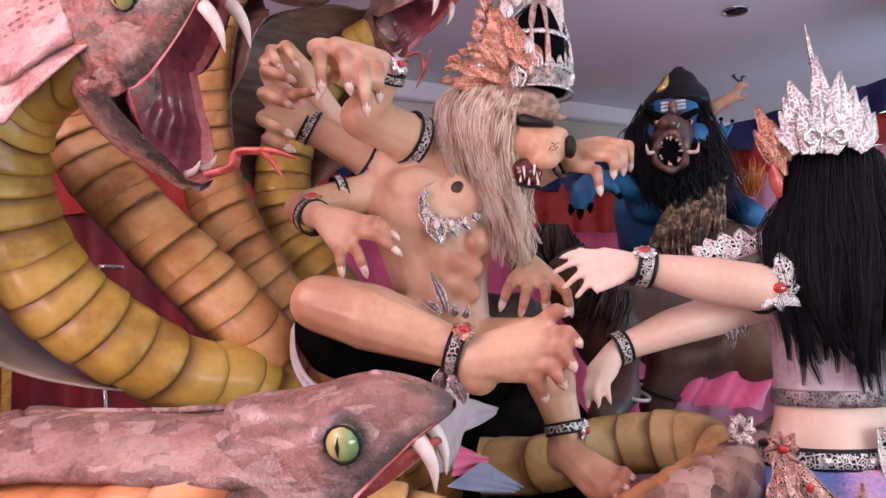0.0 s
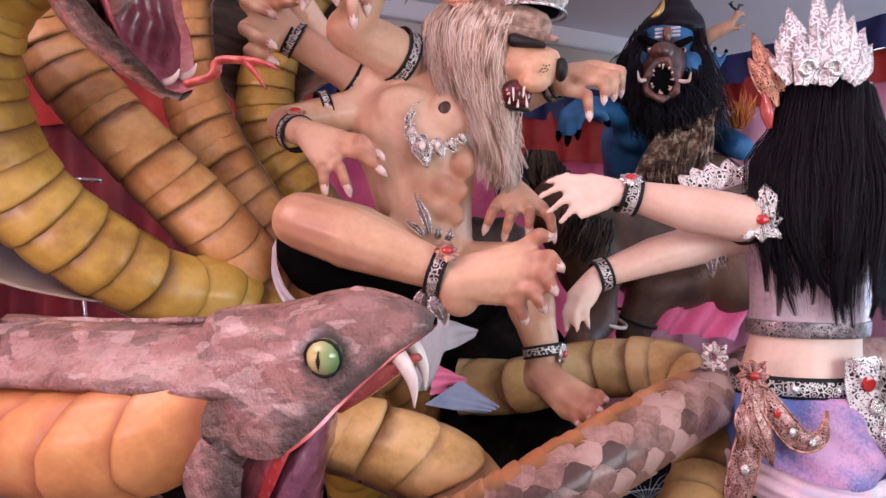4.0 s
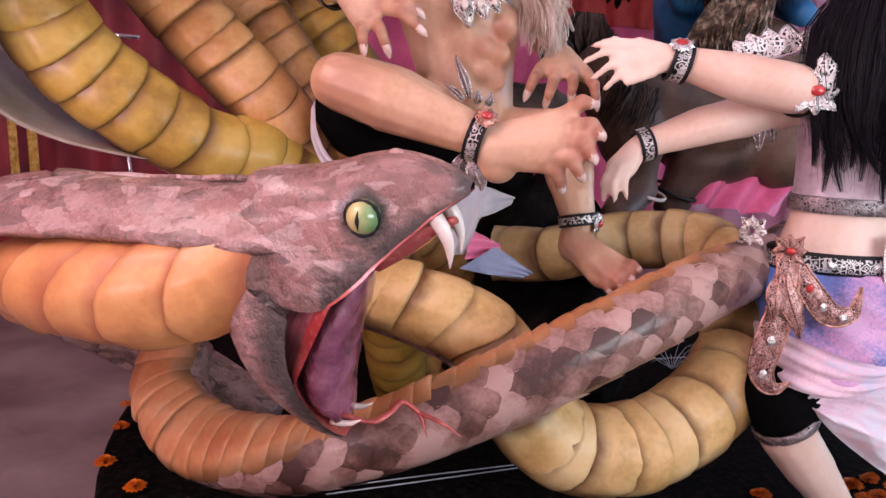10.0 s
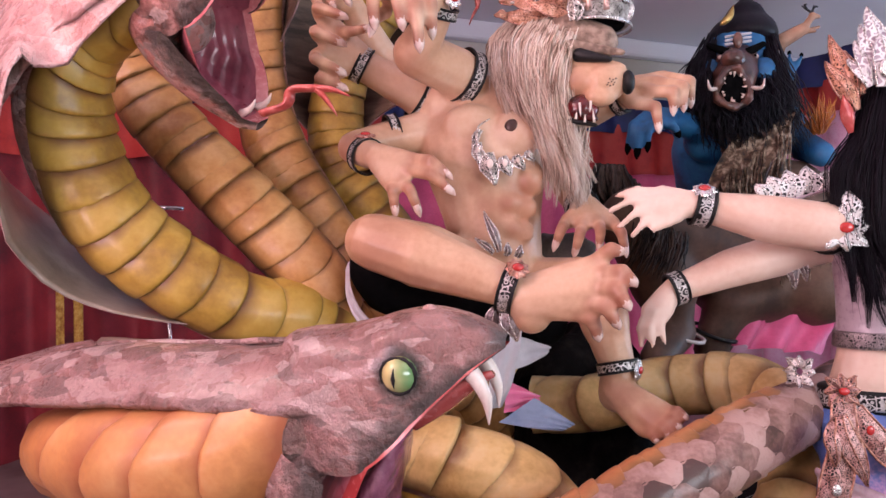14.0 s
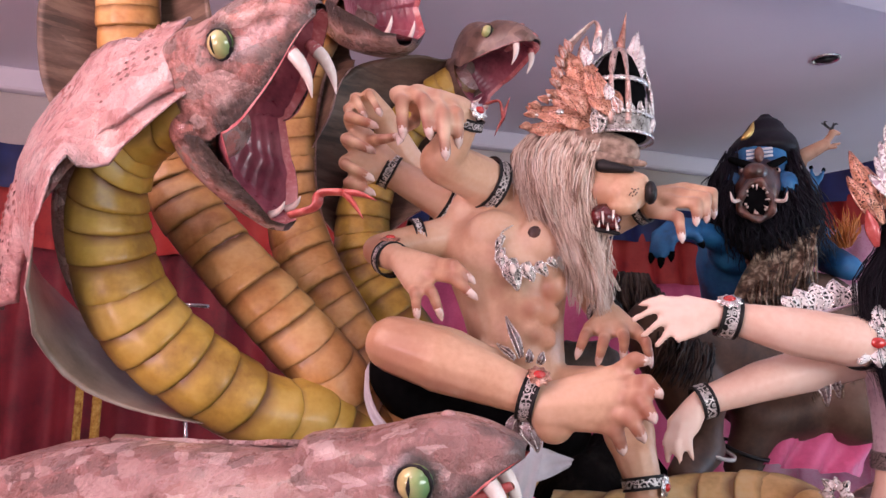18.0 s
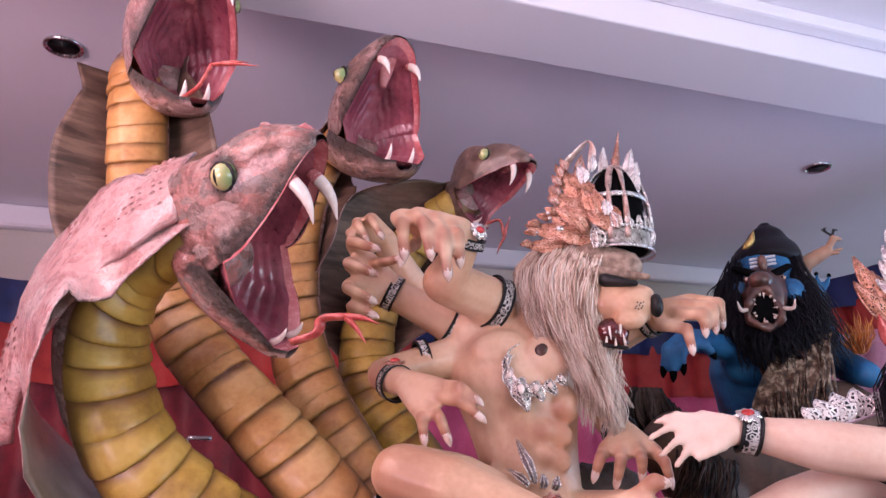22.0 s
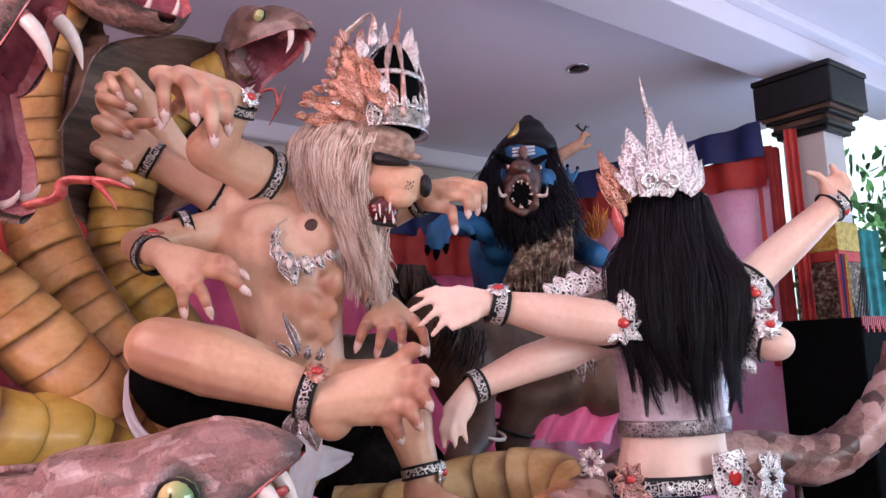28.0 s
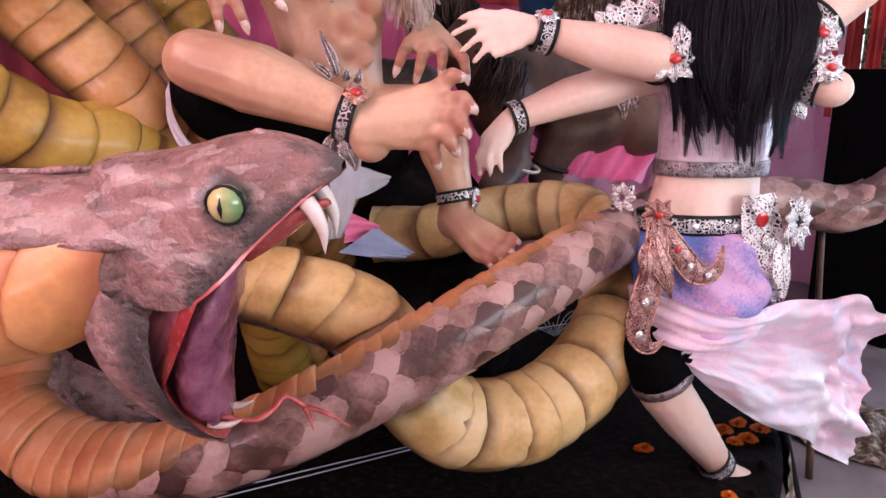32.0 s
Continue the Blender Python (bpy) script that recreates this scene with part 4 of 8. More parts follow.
    away_up, away_lo = (m.to_3x3() @ Vector((-0.25, 0, 0.97))), (m.to_3x3() @ swing.to_3x3() @ Vector((-0.97, 0, -0.25)))
    throat = m @ hp(462, 498)
    rings = []
    for j in range(31):
        q = 1 - j / 31
        row = []
        for i, p in enumerate(rim):
            side = away_up if i < nu else away_lo
            edge = 1.0 if 2 < i < nu - 3 or nu + 2 < i < len(rim) - 3 else 0.35
            bulge = size * HEAD_UNIT * (34 * math.sin(math.pi * q) ** 0.8 * edge + 3.6 * math.sin(q * 52 + 0.8 * math.sin(i * 0.5)) * (1 - q * 0.5) * math.sin(math.pi * min(1, q * 1.02)) ** 0.5)
            row.append(throat + (p - throat) * q ** 0.9 + side * bulge)
        rings.append(row)
    bm = bmesh.new()
    end = ring_mesh(bm, rings, cap=False)
    bm.faces.new(end[-1])
    bm.faces.ensure_lookup_table()
    for f in bm.faces[:len(rim) * (5 if flesh else 3)]:
        f.material_index = 1
    part("mouth_lining", bm, [mouth or MOUTH, GUM if flesh else GUM_PINK], parent, "wet ridged dark red mouth lining")
    # eyes with slit pupils and dark rims
    for sgn in (-1, 1):
        c = hp(eye_x, 354, sgn * 84)
        bm = bmesh.new()
        spray = bm.verts.layers.float.new("airbrush")
        ball(bm, (0, 0, 0), 30 * HEAD_UNIT, seg=28)
        for v in bm.verts:
            v[spray] = max(0.0, min(1.0, 0.2 + 0.55 * v.co.x / (31 * HEAD_UNIT) + 0.15 * abs(v.co.z) / (31 * HEAD_UNIT)))
        bmesh.ops.transform(bm, matrix=m @ Matrix.Translation(c), verts=bm.verts)
        eye = part("eye", bm, EYE, parent, "glossy yellow green eye with a slit pupil")
        bm = bmesh.new()
        rows = [[(-1 * HEAD_UNIT + dx * HEAD_UNIT * 4 * (1 - abs(z)) ** 0.8, sgn * HEAD_UNIT * (dy + 32.0 * math.sqrt(1 - (z * 0.52) ** 2)), z * 17 * HEAD_UNIT) for dx, dy in ((-1, -1.5), (0, 0), (1, -1.5), (0, -4))] for z in np.linspace(-0.98, 0.98, 11)]
        ring_mesh(bm, rows)
        bmesh.ops.transform(bm, matrix=m @ Matrix.Translation(c), verts=bm.verts)
        part("pupil", bm, BLACK, eye)
        bm = bmesh.new()
        rings = []
        for a in np.linspace(0, 6.283, 26, endpoint=False):
            d = Vector((math.cos(a), 0, math.sin(a)))
            o = c + d * 30 * HEAD_UNIT + Vector((0, sgn * 9 * HEAD_UNIT, 0))
            rings.append([m @ (o + HEAD_UNIT * (3.2 + 0.8 * math.sin(a * 3) + 0.9 * math.sin(a * 11)) * (d * math.cos(g) + Vector((0, 1, 0)) * math.sin(g))) for g in np.linspace(0, 6.283, 8, endpoint=False)])
        ring_mesh(bm, rings + rings[:1], cap=False)
        part("eyelid", bm, BLACK, eye)
    bm = bmesh.new()
    ball(bm, m @ hp(688, 262), (13 * HEAD_UNIT * size, 13 * HEAD_UNIT * size, 7 * HEAD_UNIT * size), seg=10)
    part("crown_knob", bm, HIDE_PINK, head)
    bm = bmesh.new()
    tube(bm, [m @ hp(x, z + (46 if flesh else -34), -22 if flesh else 0) for x, z in ((660, 425), (705, 382), (748, 345), (800, 318))], [r * HEAD_UNIT * size for r in ((8, 26, 30, 12) if flesh else (10, 24, 27, 15))], 16, 20, 0.5 if flesh else 0.3)
    part("gum", bm, GUM if flesh else GUM_PINK, head, "wet upper gum")
    bm = bmesh.new()
    slim = 1.0 if flesh else 0.74 if wide > 1 else 1.2
    ball(bm, (0, 0, 0), ((74 - 0.3 * deep) * slim * HEAD_UNIT, 90 * slim * HEAD_UNIT, (80 - 0.35 * deep) * slim * HEAD_UNIT), seg=32)
    bmesh.ops.transform(bm, matrix=m @ Matrix.Translation(hp(454 + 0.5 * deep - (16 if wide > 1 else 0), 524 - 0.2 * deep)), verts=bm.verts)
    part("cheek", bm, hide or HIDE, head)
    if flesh:
        bm = bmesh.new()
        rows = spline(((490, 606, 8, 36), (540, 580, 24, 64), (590, 556, 34, 74), (640, 545, 38, 74), (690, 542, 34, 66), (730, 552, 24, 48), (758, 564, 8, 20)), 26)
        ring_mesh(bm, [[m @ swing @ hp(x + rx * math.cos(a), z, ry * math.sin(a)) for a in np.linspace(0, 6.283, 22, endpoint=False)] for z, x, rx, ry in rows])
        for v in bm.verts:
            v.co += Vector((0.005, 0, 0.006)) * noise.noise(v.co * 45) + Vector((0.0035, -0.002, 0)) * noise.noise(v.co * 130)
        part("mouth_flesh", bm, FLESH, head, "wet wrinkled purple flesh inside the lower jaw")
    # fangs above, teeth below
    for sgn in (-1, 1):
        bm = bmesh.new()
        tube(bm, [m @ hp(x, z + 0.75 * muzzle, sgn * 40) for x, z in ((762, 352), (781, 376), (794, 408), (796, 446))], [r * HEAD_UNIT * size for r in (14.5, 13.5, 9, 1.2)], 10, 14)
        fang = part("fang", bm, FANG, parent, "curved ivory fang")
        bm = bmesh.new()
        tube(bm, [m @ hp(x, z + 0.75 * muzzle, sgn * 40) for x, z in ((748, 340), (764, 355), (774, 367))], [r * HEAD_UNIT * size for r in (12, 15, 11.5)], 10, 8)
        part("gum", bm, GUM_PINK, fang)
        bm = bmesh.new()
        tube(bm, [m @ swing @ hp(x, z, sgn * 26) for x, z in ((548, 748), (568, 750), (586, 746), (600, 738))], [r * HEAD_UNIT * size for r in (9, 7, 5, 1)], 8, 10)
        part("tooth", bm, FANG, parent, "small ivory tooth")
    return m, swing


def tongue_part(parent, points, r, fork, thick=1.0):
    """A forked tongue: a stem through some points, then two tips."""
    bm = bmesh.new()
    tube(bm, points, [r * thick] * (len(points) - 1) + [r], 8, 20, 0.6)
    for tip in fork:
        a, b = Vector(points[-1]), Vector(tip)
        mid = a.lerp(b, 0.5) + Vector((0, 0, 0.006))
        tube(bm, [a, mid, b], [r, r * 0.8, r * 0.15], 8, 8, 0.6)
    part("tongue", bm, TONGUE, parent, "forked red tongue")


def hood(parent, got, f0, f1, width, curl, lining, sides=(-1, 1), spine=0.95, power=0.7, skew=0.0, start=0.0, flare=0.0, skin=None, swell=0.0):
    """The spread neck skin: a curled wing on each side of the body between two stretches of it."""
    s, length, b, c = got
    n = len(s) - 1
    for sgn in sides:
        wide = width[0] if sgn < 0 else width[1]
        rows = []
        for j in range(29):
            g = j / 28
            f = (f0 + (f1 - f0) * g) * n
            i = min(int(f), n - 1)
            q = f - i
            o, r = s[i, :3] * (1 - q) + s[i + 1, :3] * q, s[i, 3] * (1 - q) + s[i + 1, 3] * q
            bb, cc = b[i], c[i]
            w = wide * max(0.02, start * (1 - g), math.sin(math.pi * min(1, max(0, g ** (1 + skew)))) ** power)
            top, under = [], []
            for k in range(13):
                u = k / 12
                wave = 0.006 * math.sin(u * 5 + j * 0.9) * u
                p = o + cc * sgn * w * u ** 0.9 + bb * (-spine * (1 + swell * min(1.0, g * 3)) * r * (1 - u) ** 1.3 + curl * (1 - flare * g) * w * u * u + wave)
                th = 0.014 * (1 - 0.4 * u)
                nrm = bb * 0.9
                top.append(p - nrm * th)
                under.append(p + nrm * th * 0.5)
            rows.append(top + under[::-1])
        bm = bmesh.new()
        ring_mesh(bm, rows, mats=[0] * 13 + [1] * 12 + [0])
        part("hood", bm, [skin or HIDE, lining], parent, "spread cobra hood with a dull lining")


s2 = snake("large hooded papier-mache cobra rearing with its mouth open")
path2 = [((-0.836, 1.800, 2.212), 0.06), ((-0.913, 1.810, 2.176), 0.085), ((-1.093, 1.880, 2.135), 0.105), ((-1.198, 1.920, 1.982), 0.125), ((-1.182, 1.960, 1.792), 0.13), ((-1.076, 2.000, 1.602), 0.125), ((-0.894, 2.050, 1.446), 0.12), ((-0.730, 2.120, 1.349), 0.115), ((-0.561, 2.250, 1.292), 0.11), ((-0.3, 2.5, 0.9), 0.115), ((-0.22, 2.75, 0.42), 0.115)]
got2 = snake_body(s2, path2, [(0.8, -0.25, -0.8), (1, -0.25, -0.4), (1, -0.25, -0.1), (1, -0.3, 0), (0.85, -0.5, 0.1), (0.4, -1, 0.3), (0.3, -1, 0.4), (0.2, -1, 0.5), (0.1, -1, 0.5), (0, -1, 0.5), (0, -1, 0.5)], PLATE_OLIVE, pitch=0.092)
s3 = snake("tall hooded papier-mache cobra rearing to the ceiling")
path3 = [((-1.570, 2.530, 3.240), 0.1), ((-1.493, 2.460, 2.952), 0.12), ((-1.432, 2.450, 2.555), 0.115), ((-1.273, 2.400, 2.215), 0.11), ((-1.132, 2.360, 2.000), 0.115), ((-0.893, 2.300, 1.760), 0.115), ((-0.704, 2.270, 1.578), 0.115), ((-0.571, 2.270, 1.441), 0.11), ((-0.513, 2.350, 1.282), 0.11), ((-0.24, 2.62, 0.9), 0.115), ((-0.1, 2.85, 0.42), 0.115)]
got3 = snake_body(s3, path3, [(0.25, -1, -0.2)] * 3 + [(0.4, -1, 0.2)] * 8, PLATE, pitch=0.084)
s4 = snake("papier-mache cobra rearing with its mouth wide open")
path4 = [((-0.700, 2.790, 3.000), 0.085), ((-0.835, 2.800, 2.860), 0.09), ((-0.880, 2.760, 2.650), 0.095), ((-0.888, 2.700, 2.406), 0.095), ((-0.862, 2.640, 2.116), 0.105), ((-0.771, 2.580, 1.869), 0.115), ((-0.638, 2.500, 1.661), 0.12), ((-0.532, 2.450, 1.508), 0.12), ((-0.442, 2.450, 1.327), 0.12), ((-0.05, 2.75, 0.9), 0.115), ((0.05, 2.95, 0.42), 0.115)]
got4 = snake_body(s4, path4, [(0.5, -0.8, -0.5)] * 2 + [(-0.1, -1, 0)] * 9, PLATE, pitch=0.084)
s5 = snake("papier-mache cobra rearing behind the raised arms")
path5 = [((-0.221, 2.980, 2.734), 0.08), ((-0.369, 2.980, 2.622), 0.09), ((-0.533, 2.950, 2.426), 0.1), ((-0.627, 2.900, 2.193), 0.11), ((-0.626, 2.820, 1.968), 0.115), ((-0.562, 2.750, 1.781), 0.12), ((-0.427, 2.680, 1.609), 0.12), ((-0.296, 2.650, 1.390), 0.12), ((0.1, 2.9, 0.9), 0.115), ((0.2, 3.05, 0.42), 0.115)]
got5 = snake_body(s5, path5, [(0.2, -1, 0)] * 10, PLATE_OLIVE, pitch=0.08)
s1 = snake("front papier-mache cobra with a low head and open mouth")
path1 = [((-0.312, 1.400, 1.231), 0.075), ((-0.412, 1.400, 1.199), 0.09), ((-0.532, 1.420, 1.147), 0.112), ((-0.683, 1.450, 1.122), 0.118), ((-0.850, 1.520, 1.109), 0.112), ((-1.033, 1.680, 1.077), 0.1), ((-1.159, 1.950, 0.940), 0.095), ((-1.042, 2.150, 0.761), 0.095), ((-0.800, 2.150, 0.640), 0.095), ((-0.575, 2.100, 0.520), 0.09)]
got1 = snake_body(s1, path1, [(0.1, -1, -0.7)] * 4 + [(-0.1, -1, -0.7)] * 3 + [(0, 0.5, -1)] * 3, PLATE_PEACH, pitch=0.125, spread=112, lo=0.03, hi=0.55, back=HIDE_BROWN)
coil = thing("snake_coil", (0, 2, PLATFORM), "thick scaled snake body lying across the platform", "snake sculpture", "cobras of the float")
pathd = [((-0.814, 2.020, 0.797), 0.1), ((-0.804, 1.920, 0.682), 0.11), ((-0.669, 1.800, 0.602), 0.11), ((-0.454, 1.700, 0.623), 0.1), ((-0.206, 1.660, 0.700), 0.095), ((0.082, 1.700, 0.814), 0.1), ((0.366, 1.780, 0.944), 0.1), ((0.678, 1.980, 1.046), 0.095), ((0.920, 2.200, 1.078), 0.092), ((1.146, 2.360, 1.118), 0.09), ((1.590, 2.420, 1.118), 0.088), ((1.783, 2.380, 1.091), 0.085), ((1.978, 2.350, 1.190), 0.07), ((2.184, 2.400, 1.400), 0.055), ((2.255, 2.400, 1.630), 0.03)]
gotd = snake_body(coil, pathd, [(-0.6, -1, 0.3), (-0.5, -1, 0.2), (0, -0.8, 0.6), (0, -0.2, 1), (0, 0.55, 0.8), (0, 0.7, 0.7), (0, 0.8, 0.6), (0, 1, 0.5), (0, 1, 0.5), (0, 1, 0.5), (0, 1, 0.5), (0, 1, 0), (0, 1, 0), (0, 1, 0), (0, 1, 0)], PLATE_WARM, hi=0.5, pitch=0.054, back=HIDE_BROWN, seam=0.45)
body_scales(coil, gotd, 0.13, 0.97, 0.064, 76, 290, SCALE)
coil2 = thing("snake_coil", (0.6, 2.2, PLATFORM), "thick ochre bellied snake body coiled on the platform", "snake sculpture", "cobras of the float")
pathb = [((-0.356, 2.150, 0.952), 0.11), ((-0.126, 2.060, 0.925), 0.12), ((0.058, 2.000, 0.857), 0.125), ((0.160, 1.950, 0.709), 0.13), ((0.314, 1.950, 0.568), 0.135), ((0.533, 1.980, 0.562), 0.135), ((0.742, 2.050, 0.673), 0.13), ((0.876, 2.180, 0.810), 0.125), ((0.923, 2.350, 0.949), 0.12), ((0.848, 2.500, 1.059), 0.11), ((0.583, 2.550, 1.059), 0.105), ((0.327, 2.550, 0.998), 0.1), ((0.128, 2.600, 0.980), 0.1)]
snake_body(coil2, pathb, [(0.2, -0.8, 0.7), (0.2, -0.8, 0.7), (0.3, -0.8, 0.6), (0.2, -0.9, 0.5), (0, -1, 0.5), (-0.1, -1, 0.5), (-0.3, -1, 0.4), (-0.6, -0.8, 0.3), (-0.4, -1, 0.3), (0, -1, 0.4), (0, -1, 0.4), (0, -1, 0.4), (0, -1, 0.4)], PLATE_PALE, pitch=0.105)

def hood_sheet(parent, spine, rim, bulge, skin, lining, ticks=0, thick=0.012):
    """A stretch of spread neck skin between its ridge and its free edge: bowed outwards, with a thick torn rim and a lining inside."""
    a, b = spline(spine, 40), spline(rim, 40)
    rows, mid = [], []
    for i in range(41):
        t = a[min(i + 1, 40)] - a[max(i - 1, 0)]
        n = np.cross(t, b[i] - a[i])
        n /= np.linalg.norm(n) + 1e-9
        if n[1] > 0:
            n = -n
        top = []
        for k in range(13):
            u = k / 12
            bow = bulge * math.sin(math.pi * u ** 0.8) + 0.004 * noise.noise(Vector((i * 0.35, u * 5, 1.7)))
            fray = 0.008 * noise.noise(Vector((i * 0.5, 7, 0))) * u ** 4
            top.append(a[i] + (b[i] - a[i]) * (u + fray * 4) + n * bow)
        rows.append(top + [p - n * thick for p in top[::-1]])
        mid.append((top, n))
    bm = bmesh.new()
    ring_mesh(bm, rows, mats=[0] * 13 + [1] * 12 + [0])
    wing = part("hood", bm, [skin, lining], parent, "spread cobra hood with a dull lining")
    rng = random.Random(9)
    for _ in range(ticks):
        i, u = rng.randint(2, 36), rng.uniform(0.04, 0.8)
        top, n = mid[i]
        o = np.array(top[int(u * 12)])
        d = np.array(mid[i + 1][0][int(u * 12)]) - o
        d = d / np.linalg.norm(d) * rng.uniform(0.012, 0.024)
        e = np.cross(d, n) * rng.uniform(0.16, 0.34)
        bm = bmesh.new()
        bm.faces.new([bm.verts.new(q) for q in (o + n * 0.001, o + d * 0.4 + e + n * 0.004, o + d + n * 0.002, o + d * 0.4 - e + n * 0.001)])
        part("scale", bm, TICK, wing, smooth=False)


# heads and hoods
cobra_head(s2, (-0.718, 1.740, 2.266), turn=-4, yaw=24, lean=24, size=1.14, shut=20, jaw=1.02, deep=45, muzzle=42, hide=HIDE_RED)
tongue_part(s2, [(-0.575, 1.740, 1.874), (-0.508, 1.720, 1.890), (-0.490, 1.710, 1.923), (-0.431, 1.700, 1.923)], 0.014, [(-0.345, 1.680, 1.898), (-0.380, 1.700, 1.857)])
hood(s2, got2, 0.0, 0.5, (0.12, 0.29), 0.48, HOOD_GREY, sides=(1,), spine=2.0, start=0.35, flare=0.1, skew=-0.15, swell=0.35, skin=HIDE_PINK)
hood_sheet(s2, [(-0.906, 1.800, 2.444), (-1.112, 1.860, 2.407), (-1.305, 1.920, 2.321), (-1.446, 1.970, 2.166), (-1.522, 2.000, 1.985), (-1.558, 2.020, 1.805), (-1.548, 2.030, 1.645)], [(-0.891, 1.700, 2.206), (-0.979, 1.690, 2.146), (-1.110, 1.720, 2.067), (-1.225, 1.770, 1.986), (-1.327, 1.830, 1.895), (-1.407, 1.900, 1.780), (-1.452, 1.960, 1.663)], 0.03, HIDE_PINK, HOOD_GREY, 230)
cobra_head(s3, (-1.293, 2.340, 3.312), turn=0, yaw=46, lean=10, size=1.42, wide=1.3, shut=36, jaw=0.85, deep=30, muzzle=24)
tongue_part(s3, [(-1.228, 2.300, 2.928), (-1.151, 2.260, 2.946), (-1.099, 2.240, 3.017)], 0.009, [(-0.903, 2.200, 2.969), (-0.949, 2.220, 3.002)])
hood(s3, got3, 0.0, 0.36, (0.32, 0.3), 0.3, HOOD, start=0.75, power=0.5)
cobra_head(s4, (-0.580, 2.680, 3.072), turn=14, yaw=50, lean=4, size=1.113, wide=1.45, shut=27, jaw=1.1, deep=30, muzzle=24, hide=HIDE_BROWN)
hood(s4, got4, 0.0, 0.28, (0.2, 0.2), 0.3, HOOD, start=0.6)
cobra_head(s5, (-0.101, 2.900, 2.809), turn=-30, yaw=40, lean=-5, size=0.86, wide=1.3, shut=36, jaw=0.93, hide=HIDE_DARK)
tongue_part(s5, [(-0.138, 2.860, 2.560), (-0.083, 2.840, 2.562), (-0.068, 2.840, 2.487)], 0.008, [(-0.040, 2.840, 2.579), (-0.102, 2.850, 2.420)])
hood(s5, got5, 0.0, 0.34, (0.34, 0.34), 0.3, HOOD, start=0.3)
cobra_head(s1, (-0.222, 1.380, 1.285), turn=-1, yaw=13, lean=8, size=0.99, jaw=1.2, flesh=True, eye_x=660)
tongue_part(s1, [(-0.233, 1.400, 0.885), (-0.180, 1.440, 0.853), (-0.145, 1.470, 0.861), (-0.120, 1.490, 0.880), (-0.081, 1.500, 0.850)], 0.010, [(0.013, 1.500, 0.798), (-0.064, 1.485, 0.802)])
hood_sheet(s1, [(-1.590, 1.800, 1.181), (-1.368, 1.720, 1.236), (-1.176, 1.660, 1.277), (-1.044, 1.620, 1.306), (-0.918, 1.580, 1.329), (-0.767, 1.540, 1.344), (-0.625, 1.500, 1.344), (-0.490, 1.460, 1.347), (-0.329, 1.420, 1.363)], [(-1.466, 1.660, 1.202), (-1.251, 1.570, 1.210), (-1.067, 1.500, 1.221), (-0.933, 1.450, 1.228), (-0.760, 1.400, 1.238), (-0.626, 1.360, 1.241), (-0.503, 1.330, 1.242), (-0.389, 1.310, 1.242), (-0.302, 1.300, 1.246)], 0.028, HIDE, HOOD, 0, 0.016)
hood_sheet(s1, [(-1.608, 1.820, 1.176), (-1.191, 1.680, 1.271), (-0.930, 1.600, 1.324), (-0.633, 1.520, 1.339), (-0.356, 1.440, 1.358)], [(-1.726, 1.950, 1.118), (-1.319, 1.860, 1.246), (-1.046, 1.800, 1.311), (-0.708, 1.700, 1.310), (-0.383, 1.550, 1.326)], 0.01, HIDE, HOOD_GREY, 0, 0.012)

# ---- the figures ----
def lofted(path, n=16, seg=20):
    """A closed form from rows of place, width across, depth: ellipses lying level."""
    s = spline([(*p, w, d) for p, w, d in path], n)
    bm = bmesh.new()
    ring_mesh(bm, [[(x + w * math.cos(a), y + d * math.sin(a), z) for a in np.linspace(0, 6.283, seg, endpoint=False)] for x, y, z, w, d in s])
    return bm


def fingers(skin, nails, pairs, r, lift, claw=0.022, knuckles=None):
    """Fingers from base to tip, arched along lift, each ending in a claw."""
    for base, tip in pairs:
        a, b = Vector(base), Vector(tip)
        mid = a.lerp(b, 0.52) + Vector(lift)
        capsule(skin, a, mid, r * 1.1, r, 10)
        capsule(skin, mid, b, r, r * 0.8, 10)
        d = (b - mid).normalized()
        if knuckles is not None:
            knuckles += [(a, r * 1.7, 0.7), (mid, r * 1.6, 0.8), (b, r * 1.9, 0.9)]
        if claw:
            tube(nails, [b - d * 0.006, b + d * claw * 0.55, b + d * claw + Vector((0, 0, -0.004))], [r * 0.74, r * 0.6, r * 0.1], 8, 6)


def palm(skin, wrist, bases, r0, r1):
    for b in bases:
        capsule(skin, wrist, Vector(b).lerp(Vector(wrist), 0.08), r0, r1, 10)


def statue(name, skin, extras, mats, label, voxel, smooth, spots=()):
    """One mesh: the fused body and its painted details, each with its own material."""
    bm = fused(skin, voxel, smooth)
    paint = {}
    if spots:
        bm.verts.ensure_lookup_table()
        co = np.array([tuple(v.co) for v in bm.verts])
        got = np.zeros(len(co))
        for at, r, k in spots:
            got = np.maximum(got, k * np.exp(-((co - np.array(tuple(at))) ** 2).sum(1) / r ** 2))
        paint = got
    for f in bm.faces:
        f.material_index = 0
    for i, extra in extras:
        merge(bm, extra, i)
    if spots:
        spray = bm.verts.layers.float.new("airbrush")
        for v, k in zip(bm.verts, list(paint)):
            v[spray] = float(k)
    return tagged(part(name, bm, mats), label, "statue")


